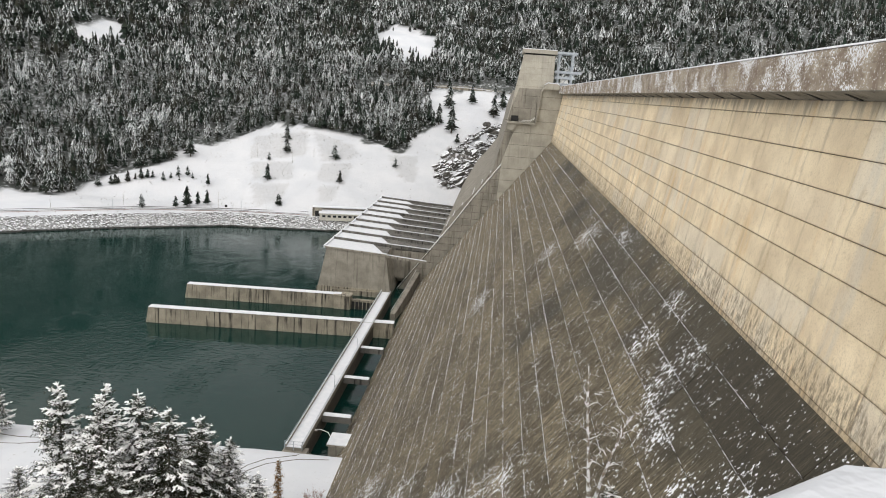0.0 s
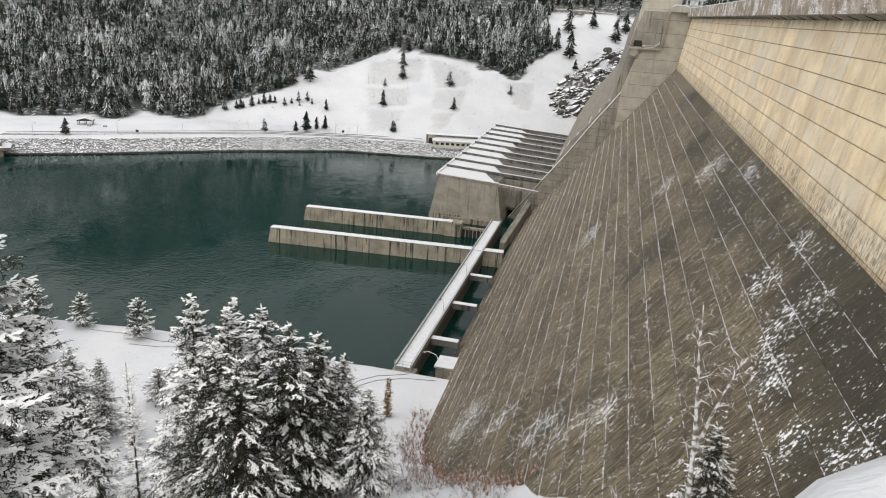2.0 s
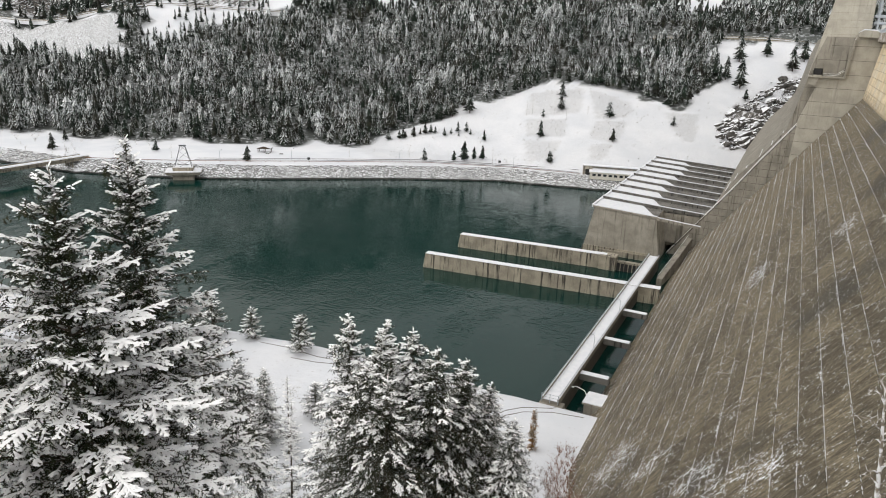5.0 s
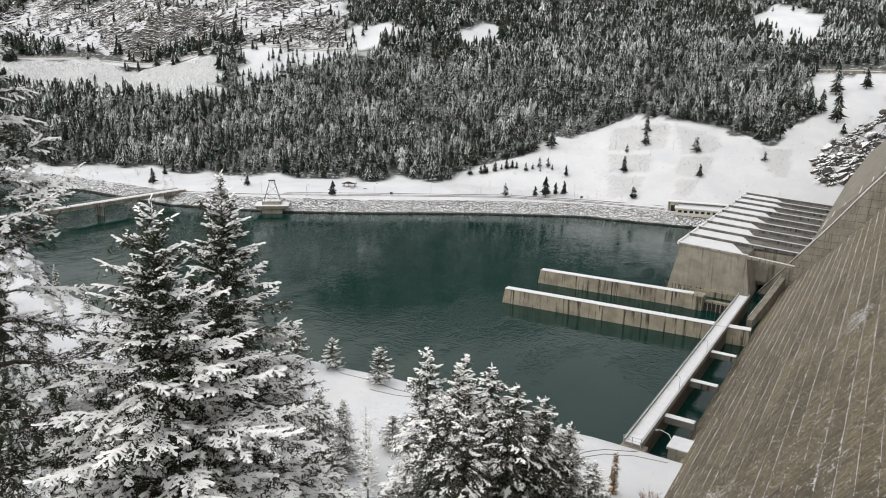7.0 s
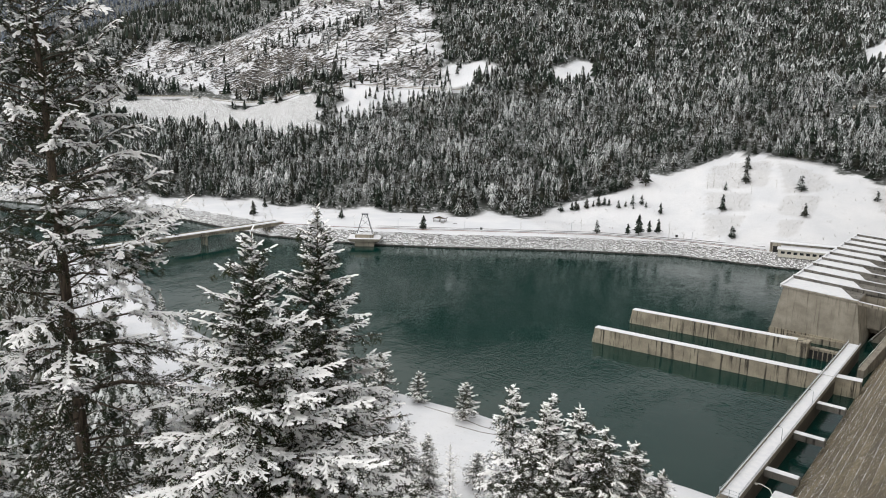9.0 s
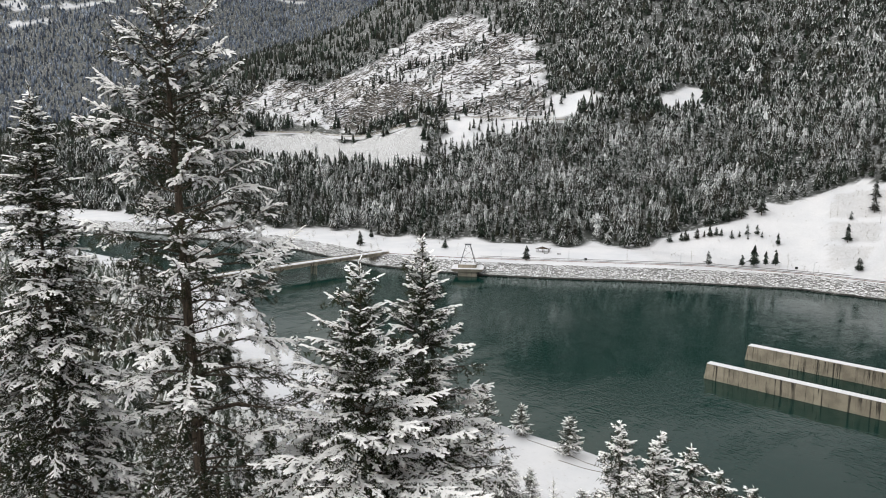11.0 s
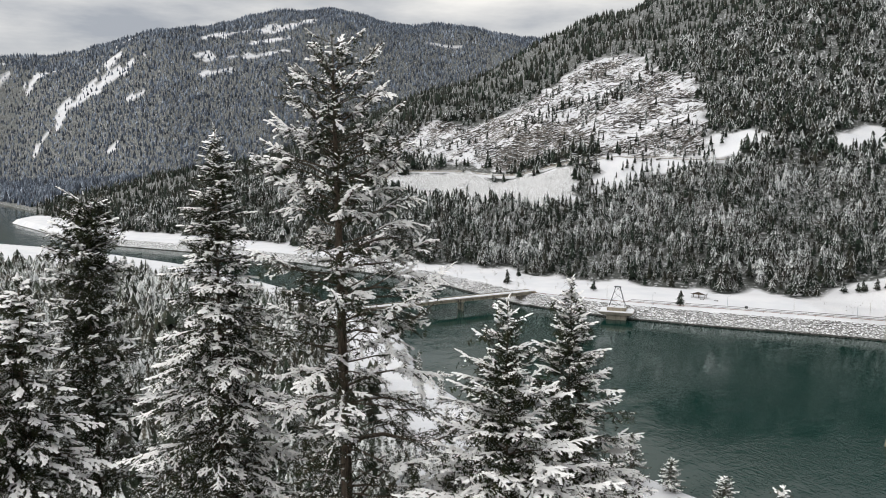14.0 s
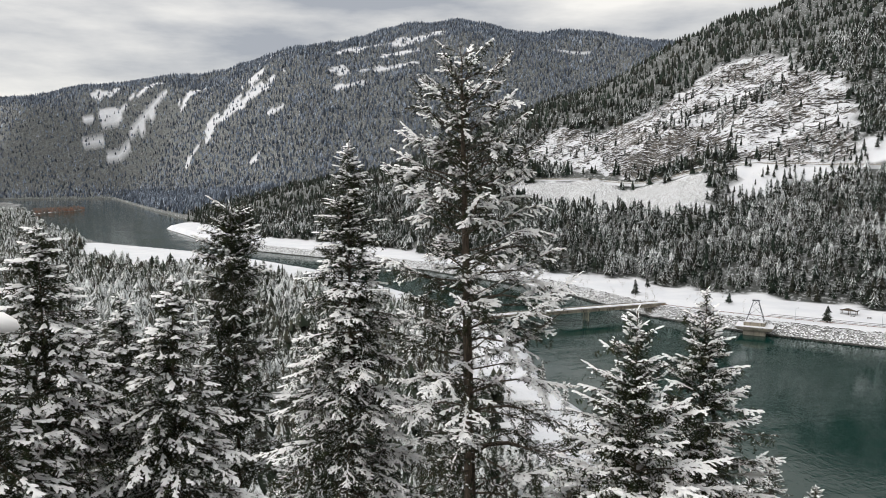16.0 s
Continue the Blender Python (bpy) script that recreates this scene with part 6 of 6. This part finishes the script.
# a slim larch that kept its rusty needles
larch = fir(60, 10.8, 1.25, "slim young larch with rusty golden needles by the dam toe", crown=0.05, gap=0.5, per=5, unit=1.6, load=0.25, dust=0.15, power=0.55, droop=0.1, trunk=0.10, limbs=0.5)
M["rusty"] = foliage("rusty_needles", (0.24, 0.12, 0.03), (0.12, 0.075, 0.025), -0.2, 2.0)
for child in larch.children:
    if child.name.startswith("crown"):
        child.data.materials[0] = M["rusty"]
stand(larch, -43.1, 145.4)


# ---------------------------------------------------------------- brush and snags
def shrub_arrays(rng, spots, tall, stems=9):
    """Bare shrubs of thin flat-sided twigs."""
    vs, fs = [], []
    for x, y, z in spots:
        h = rng.uniform(*tall)
        for k in range(stems):
            a, out = rng.uniform(0, 6.28), rng.uniform(0.15, 0.75)
            p = np.array([x, y, z - 0.1])
            d = np.array([math.cos(a) * out, math.sin(a) * out, 1.0])
            q = p + d * h * rng.uniform(0.5, 1.0)
            for b in range(3):
                t = rng.uniform(0.3, 0.9)
                o = p + (q - p) * t
                e = o + (d + rng.uniform(-0.9, 0.9, 3) * np.array([1, 1, 0.4])) * h * rng.uniform(0.18, 0.4)
                w = rng.uniform(-1, 1, 3) * 0.030 * h ** 0.5
                s = len(vs)
                vs += [o - w, o + w, e]
                fs.append((s, s + 1, s + 2))
            w = np.array([-math.sin(a), math.cos(a), 0]) * 0.036 * h ** 0.5
            s = len(vs)
            vs += [p - w, p + w, q]
            fs.append((s, s + 1, s + 2))
    return np.array(vs), np.array(fs)


def brush(name, label, rng, x, y, keep, tall, mat, stems=9):
    x, y = x[keep], y[keep]
    v, f = shrub_arrays(rng, np.stack([x, y, height(x, y)], 1), tall, stems)
    tagged(new(name, tri_data(name, v, f, mat)), label, "brush", kind="stuff")


rng_b = np.random.RandomState(9)
x, y = jittered(rng_b, -110, 26, 28, 138, 1.8)
zg = height(x, y)
brush("frosted_brush", "frost-covered bare shrubs on the steep bank", rng_b, x, y, (rng_b.rand(len(x)) < 0.55 + 0.3 * (bumps(x, y, 30, 72) > 0)) & (x < -39 + 0.78 * zg) & (zg > 6) & (y > 45 + 0.4 * x), (0.9, 2.6), M["twig"], 10)
x, y = jittered(rng_b, -42, 6, 80, 150, 1.4)
zg = height(x, y)
brush("russet_brush", "reddish bare shrubs along the dam toe", rng_b, x, y, (np.abs(x - (-38.5 + 0.78 * zg)) < 3.2) & (rng_b.rand(len(x)) < 0.7), (1.2, 3.0), M["russet"], 10)
x, y = jittered(rng_b, -300, -30, 440, 700, 3.2)
planted = np.zeros(len(x), bool)
for poly in PLOTS:
    planted |= inside(x, y, poly)
brush("slope_brush", "sparse bare shrubs on the cleared slope", rng_b, x, y, inside(x, y, CLEARED) & (rng_b.rand(len(x)) < 0.06 + 0.30 * planted + 0.22 * (bumps(x, y, 60, 71) > 0.5)), (0.9, 2.8), M["twig"], 6)
x, y = jittered(rng_b, -620, -430, 322, 420, 9.0)
brush("bench_brush", "thin leafless saplings on the snowy river bench", rng_b, x, y, (~woods_mask(x, y)) & (rng_b.rand(len(x)) < 0.35), (3.0, 7.0), M["twig"], 6)

x, y = jittered(rng_b, -2650, -2050, -470, -150, 8.0)
keep = (height(x, y) > 0.4) & (shore_distance(x, y, FAR_SHORE) < -10) & (shore_distance(x, y, NEAR_SHORE) > 10) & (rng_b.rand(len(x)) < 0.7)
x, y = x[keep], y[keep]
plant("willow_thicket", "brown leafless willows on the low river island", np.stack([x, y, height(x, y)], 1), [conifer_template(rng_b, 2, 4, 0.34, 0.0) for _ in range(6)], rng_b, M["willow"], (5, 13), 1.6)


def bare_tree(name, label, seed, m, trunk, fork, branches, thick, reach):
    """A leafless tree: trunk and fork lines, and snow-lined branches that arch and droop."""
    rng = np.random.RandomState(seed)
    tree = thing(name, label, "tree", m)
    top = len(trunk) - 1
    solid("trunk", [tube(trunk, list(np.linspace(thick, thick * 0.15, len(trunk))), 7)], M["snag"], tree, smooth=True)
    if fork:
        solid("fork", [tube(fork, list(np.linspace(thick * 0.7, thick * 0.12, len(fork))), 6)], M["snag"], tree, smooth=True)
    for k in range(branches):
        line = fork if fork and k % 3 == 0 else trunk
        i = rng.randint(1, len(line) - 1)
        f = rng.rand()
        o = np.array(line[i]) * (1 - f) + np.array(line[i + 1]) * f
        a = rng.uniform(0, 6.28)
        ln = rng.uniform(0.35, 1.0) * reach
        d = np.array([math.cos(a), math.sin(a) * 0.7, 0])
        pts = [o, o + d * ln * 0.4 + np.array([0, 0, 0.28 * ln]), o + d * ln * 0.75 + np.array([0, 0, 0.30 * ln]), o + d * ln + np.array([0, 0, rng.uniform(-0.1, 0.35) * ln])]
        branch = solid("branch", [tube(pts, [thick * 0.20, thick * 0.16, thick * 0.11, thick * 0.05], 5)], M["twig"] if k % 2 == 0 else M["snag"], tree, smooth=True)
        twigs = []
        for h in range(5):
            b = pts[1 + h % 3]
            twigs.append(tube([b, b + rng.uniform(-0.3, 0.3, 3) * ln + np.array([0, 0, 0.12 * ln])], [thick * 0.08, thick * 0.03], 3))
        tagged(solid("twig_spray", twigs, M["snag"], branch), kind="stuff")
    return tree


bare_tree("dead_tree", "frosted leafless dead tree with a forked trunk", 4, pose(7.9, 44.3, 64.0),
          [(0.5, 0, -1.0), (0.35, 0, 5.0), (0.1, 0, 9.0), (-0.3, 0.1, 13.0), (-0.7, 0.1, 16.0), (-1.0, 0.1, 19.4)], [(0.2, 0, 9.0), (0.7, 0, 11.6), (1.3, 0, 14.0), (1.9, 0, 16.2)], 40, 0.22, 2.2)
bare_tree("bare_sapling", "frosted leafless sapling on the snowy bench", 5, pose(-88.8, 113.5, ground_z(-88.8, 113.5)), [(0, 0, -0.5), (0.2, 0, 5), (0.1, 0.1, 10), (0.4, 0, 15), (0.3, 0, 19)], None, 30, 0.16, 3.2)
bare_tree("bare_sapling", "thin frosted birch on the snowy bench", 6, pose(-99.1, 115.8, ground_z(-99.1, 115.8)), [(0, 0, -0.5), (0.1, 0, 4), (-0.2, 0.1, 8), (0, 0, 13)], None, 24, 0.12, 2.4)
for k, (x, y, h) in enumerate([(-191, 565, 15), (-195, 563, 12), (-191, 484, 11), (-160, 556, 9), (-146, 567, 8), (-252, 470, 9), (-285, 440, 8), (-405, 352, 10), (-382, 366, 9), (-450, 336, 10)]):
    bare_tree("bare_birch", "thin leafless birch on the snowy far slope", 20 + k, pose(x, y, ground_z(x, y)), [(0, 0, -0.5), (0.1, 0, 0.35 * h), (-0.1, 0.1, 0.7 * h), (0.1, 0, h)], None, 12, 0.17, 0.22 * h)

M["rut"] = plain("muddy_grass", (0.16, 0.14, 0.11), 0.9)
RUTS = [[(-57.5, 155.2), (-55.4, 160.2), (-52.0, 164.0), (-45.2, 167.4), (-37.6, 179.3)], [(-56.6, 153.0), (-54.5, 157.7), (-51.2, 161.7), (-44.5, 165.3), (-34.9, 167.1)], [(-122.9, 158.3), (-114.3, 159.4), (-107.7, 161.6)], [(-138.1, 162.1), (-127.8, 163.3), (-116.5, 162.5), (-108.1, 163.6)]]
# ---------------------------------------------------------------- tracks worn into the snow of the bench
track = thing("service_track", "thin dark wheel ruts of a snowy service track", "track", kind="structure")
for line in RUTS:
    pts = []
    for (ax, ay), (bx, by) in zip(line, line[1:]):
        pts += [(ax + (bx - ax) * i / 6, ay + (by - ay) * i / 6) for i in range(6)]
    solid("rut", [tube([(x, y, ground_z(x, y) + 0.02) for x, y in pts], 0.11, 4)], M["rut"], track)

# ---------------------------------------------------------------- lone trees on the cleared slope and the bench
rng_l = np.random.RandomState(15)
lone = None
for x, y, h in [(-334, 388, 11), (-219, 478, 8), (-215, 487, 13), (-209, 492, 10), (-204, 496, 11), (-172, 532, 13), (-169, 571, 14), (-118, 538, 10), (-129, 568, 12), (-154, 501, 9), (-236, 465, 8), (-279, 510, 9), (-272, 514, 8), (-264, 519, 9),
                (-264, 545, 17), (-255, 550, 18), (-274, 538, 14), (-82, 579, 8), (-88, 680, 22), (-45, 667, 25), (-52, 714, 22), (-8, 718, 22), (-58, 677, 20), (-68, 684, 19), (-31, 735, 20), (-214, 522, 9), (0, 740, 20), (-175, 591, 13), (-468, 340, 11), (-407, 376, 9),
                (-470, 341, 12), (-491, 368, 10), (-282, 509, 7), (-278, 512, 5), (-273, 516, 8), (-268, 518, 5), (-260, 521, 7), (-256, 521, 6), (-247, 519, 7), (-243, 523, 5), (-239, 527, 9), (-233, 530, 8), (-228, 527, 5), (-236, 522, 4), (-275, 537, 12), (-267, 548, 15), (-258, 553, 19), (-243, 558, 21), (-237, 465, 10), (-213, 483, 15), (-153, 501, 8), (-252, 566, 14), (-335, 388, 9), (-75, 640, 12), (-38, 650, 9), (-290, 505, 9), (-180, 560, 7), (-132, 575, 8)]:
    if lone is None:
        lone = thing("lone_conifer", "small dark conifer standing alone on the snowy slope", "tree", group="lone conifers on the far bank")
        tv, tf, tt = conifer_template(rng_l, 10, 7, 0.19, 0.10)
        solid("trunk", [tube([(0, 0, -0.05), (0, 0, 0.9)], [0.018, 0.004], 6)], M["bark"], lone)
        me = tri_data("crown", tv, tf, M["far_tree"])
        me.attributes.new("tip", "FLOAT", "POINT").data.foreach_set("value", tt.astype(np.float32))
        hung("crown", me, lone)
        tree = lone
    else:
        tree = copy_thing(lone, Matrix.Identity(4))
    tree.matrix_basis = pose(x, y, ground_z(x, y), 0, 0, rng_l.uniform(0, 360)) @ Matrix.Diagonal((h * rng_l.uniform(1.2, 1.9), h * rng_l.uniform(1.2, 1.9), h, 1))

# ---------------------------------------------------------------- stone bank
def stone_bank():
    rng = np.random.RandomState(6)
    shapes = []
    for _ in range(10):
        v = np.array([(1, 0, 0), (0, 1, 0), (-1, 0, 0), (0, -1, 0), (0, 0, 0.8), (0, 0, -0.8), (0.7, 0.7, 0.3), (-0.7, -0.6, 0.35)]) * rng.uniform(0.7, 1.3, (8, 3))
        f = np.array([(0, 6, 4), (6, 1, 4), (1, 2, 4), (2, 7, 4), (7, 3, 4), (3, 0, 4), (0, 1, 6), (2, 3, 7), (1, 0, 5), (2, 1, 5), (3, 2, 5), (0, 3, 5)])
        shapes.append((v, f))
    x, y = jittered(rng, -1000, -20, 60, 560, 1.3)
    q = shore_distance(x, y, FAR_SHORE)
    d = np.hypot(x, y)
    keep = (q > -1.2) & (q < 12.5) & (rng.rand(len(x)) < np.clip(900 / d - 0.75, 0.25, 0.9)) & ~((x > -84) & (y < 505))
    x, y, q = x[keep], y[keep], q[keep]
    size = rng.uniform(0.36, 0.82, len(x)) * rng.choice((1.0, 1.0, 1.35), len(x))
    vs, fs, base = [], [], 0
    kind = rng.randint(0, len(shapes), len(x))
    z = height(x, y) + 0.28
    z = np.where(q < 0, q * 0.5, z)
    for k, (tv, tf) in enumerate(shapes):
        s = np.where(kind == k)[0]
        a = rng.uniform(0, 6.28, len(s))
        c, n = np.cos(a), np.sin(a)
        px = (tv[None, :, 0] * c[:, None] - tv[None, :, 1] * n[:, None]) * size[s][:, None] + x[s][:, None]
        py = (tv[None, :, 0] * n[:, None] + tv[None, :, 1] * c[:, None]) * size[s][:, None] + y[s][:, None]
        pz = tv[None, :, 2] * size[s][:, None] * 0.8 + z[s][:, None]
        vs.append(np.stack([px, py, pz], 2).reshape(-1, 3))
        fs.append((tf[None] + (np.arange(len(s)) * len(tv))[:, None, None] + base).reshape(-1, 3))
        base += len(s) * len(tv)
    tagged(new("riprap", tri_data("riprap", np.concatenate(vs), np.concatenate(fs), M["stone"])), "snow-capped grey riprap stones along the river bank", "riprap", kind="stuff")


stone_bank()

# ---------------------------------------------------------------- crag ledges
def crag_ledges():
    """Tilted slabs of bedded rock standing out of the cliff, snow on their backs."""
    rng = np.random.RandomState(21)
    x, y = jittered(rng, -1090, -550, 490, 910, 4.6)
    rocky = inside(x, y, BARE_ROCK)
    chance = np.where(rocky, 0.95, np.clip(0.30 + 0.42 * bumps(x, y, 90, 33), 0.06, 0.85))
    keep = (inside(x, y, CLIFF) | rocky) & (rng.rand(len(x)) < chance)
    x, y = x[keep], y[keep]
    z = height(x, y)
    n = len(x)
    dip = np.radians(rng.normal(20, 9, n) - 30 * (bumps(x, y, 160, 34) > 0.5))
    turn = np.arctan2(0.8, 0.6) + rng.normal(0, 0.22, n)
    along = np.stack([np.cos(turn) * np.cos(dip), np.sin(turn) * np.cos(dip), np.sin(dip)], 1)
    out = np.stack([np.sin(turn), -np.cos(turn), np.full(n, 0.12)], 1)
    up = np.cross(along, -out)
    up *= np.sign(up[:, 2:3])
    half = np.stack([rng.uniform(1.6, 5.5, n) * rng.uniform(0.6, 1.4, n), rng.uniform(0.9, 2.2, n), rng.uniform(0.35, 1.0, n)], 1)
    corner = np.array([(sx, sy, sz) for sz in (-1, 1) for sx, sy in ((-1, -1), (1, -1), (1, 1), (-1, 1))], float)
    c = corner[None] * half[:, None] * rng.uniform(0.55, 1.25, (n, 8, 1))
    v = np.stack([x, y, z + 0.4], 1)[:, None] + along[:, None] * c[..., 0:1] + out[:, None] * c[..., 1:2] + up[:, None] * c[..., 2:3]
    quad = [(3, 2, 1, 0), (4, 5, 6, 7), (0, 1, 5, 4), (1, 2, 6, 5), (2, 3, 7, 6), (3, 0, 4, 7)]
    tri = np.array([t for a, b, d, e in quad for t in ((a, b, d), (a, d, e))])
    f = tri[None] + (np.arange(n) * 8)[:, None, None]
    tagged(new("crag_ledges", tri_data("crag_ledges", v.reshape(-1, 3), f.reshape(-1, 3), M["crag"])), "bedded grey rock ledges with snow on their backs", "rock", kind="stuff")


crag_ledges()

# ---------------------------------------------------------------- a near bough with a cap of snow
bough = thing("snowy_sapling", "thin sapling beside the viewpoint with one snow-capped bough", "tree")
bx, by = -5.78, -1.66
solid("trunk", [tube([(bx, by, ground_z(bx, by) - 0.3), (bx + 0.05, by, 90.0), (bx, by + 0.03, 99.4)], [0.15, 0.09, 0.025], 7)], M["bark"], bough, smooth=True)
solid("bough", [tube([(bx, by, 98.80), (bx - 0.06, by + 0.3, 98.96), (bx - 0.10, by + 0.46, 98.96)], [0.03, 0.024, 0.010], 6)], M["bark"], bough, smooth=True)
solid("snow_cap", [tube([(-5.80, -1.56, 98.94), (-5.82, -1.48, 98.98), (-5.84, -1.36, 99.02), (-5.85, -1.26, 99.02), (-5.86, -1.19, 98.99), (-5.86, -1.16, 98.97)], [0.02, 0.06, 0.082, 0.072, 0.045, 0.012], 10)], M["tree_snow"], bough, smooth=True, label="smooth rounded cap of fresh snow")
# ---------------------------------------------------------------- concrete lifts of the dam
def upper_panels():
    w = 10.8
    shared = {}
    rows = [(100.0 - LIFT * k, 100.0 - LIFT * (k + 1)) for k in range(7)] + [(101.45, 100.0)]
    for top, low in rows:
        h = (top - low) * math.hypot(1, BATTER)
        me = shared.setdefault(round(h, 2), panel_mesh("panel", w, h, M["wall"], INSET, side=0.9))
        zc = (top + low) / 2
        for k in range(30):
            hung("panel", me, dam, face_pose(face_x(zc) + INSET, 46 - w + w * (k + 0.5), zc, BATTER))
    first = 46 - w
    v, f = merged([prism([(BREAK_X + 0.02, BREAK_Z), (BREAK_X + 0.3, BREAK_Z), (face_x(101.4) + 0.3, 101.4), (face_x(101.4) + 0.02, 101.4)], -62, first)])
    hung("near_wall_strip", data("near_wall_strip", v, f, M["wall"]), dam)
    hung("wall_foot", data("wall_foot", *prism([(BREAK_X - 0.02, BREAK_Z - 0.1), (BREAK_X + 0.4, BREAK_Z - 0.1), (face_x(79.7) + 0.4, 79.7), (face_x(79.7), 79.7)], -62, DAM_END), M["wall"]), dam)


def slope_panels():
    w = 21.6
    length = LIFT * math.hypot(1, SLOPE)
    me = panel_mesh("lift_panel", w, length, M["face"], INSET - 0.06, 0.09, 0.022)
    rest, y0 = [], 46 - w
    for r in range(29):
        zc = BREAK_Z - 0.75 - LIFT * (r + 0.5) + LIFT * 0.25
        if zc < -6:
            break
        for k in range(16):
            yc = y0 + w * (k + 0.5)
            if yc - w / 2 > DAM_END - 1:
                continue
            m = face_pose(face_x(zc) + INSET, yc, zc, SLOPE)
            if k < 11:
                hung("lift_panel", me, dam, m)
            else:
                rest.append(m)
    vs, fs = [], []
    base = [(v.co.copy()) for v in me.vertices]
    faces = [tuple(p.vertices) for p in me.polygons]
    for m in rest:
        s = len(vs)
        vs += [m @ c for c in base]
        fs += [tuple(i + s for i in q) for q in faces]
    for v in vs:
        v.y = min(v.y, DAM_END)
    tagged(hung("far_lift_panels", data("far_lift_panels", vs, fs, M["face"]), dam), kind="stuff")


def ledge_snow():
    """Broken lines of snow lying on the small ledges between the lifts."""
    rng = np.random.RandomState(5)
    vs, fs = [], []
    for r in range(1, 29):
        z = BREAK_Z - 0.75 - LIFT * r + LIFT * 0.25
        if z < 1:
            break
        x = face_x(z) + INSET - 0.11
        y = 36.0
        while y < DAM_END - 1:
            thick = 0.5 + 0.5 * math.sin(y * 0.05 + r * 1.3) + 0.5 * math.sin(y * 0.31 + r * 2.1)
            step = rng.uniform(0.25, 0.9)
            if rng.rand() < 0.62 + 0.30 * thick:
                far = 1.15 + y / 650.0
                wdt, hgt, ln = far * rng.uniform(0.05, 0.13) * (0.8 + 0.6 * max(thick, 0)), far * rng.uniform(0.04, 0.12), step * rng.uniform(0.7, 1.15)
                s = len(vs)
                vs += [(x - wdt, y, z - 0.08), (x + 0.12, y, z - 0.02), (x - wdt * 0.9, y + ln, z - 0.08), (x + 0.12, y + ln, z - 0.02),
                       (x - wdt * 0.6, y + ln * 0.2, z + hgt), (x + 0.10, y + ln * 0.2, z + hgt), (x - wdt * 0.6, y + ln * 0.8, z + hgt), (x + 0.10, y + ln * 0.8, z + hgt)]
                fs += [(s, s + 4, s + 6, s + 2), (s + 4, s + 5, s + 7, s + 6), (s, s + 1, s + 5, s + 4), (s + 2, s + 6, s + 7, s + 3)]
            y += step
    tagged(new("ledge_snow", data("ledge_snow", vs, fs, M["snow"])), "thin broken lines of snow on the dam face ledges", "snow", kind="stuff")


upper_panels()
slope_panels()
ledge_snow()
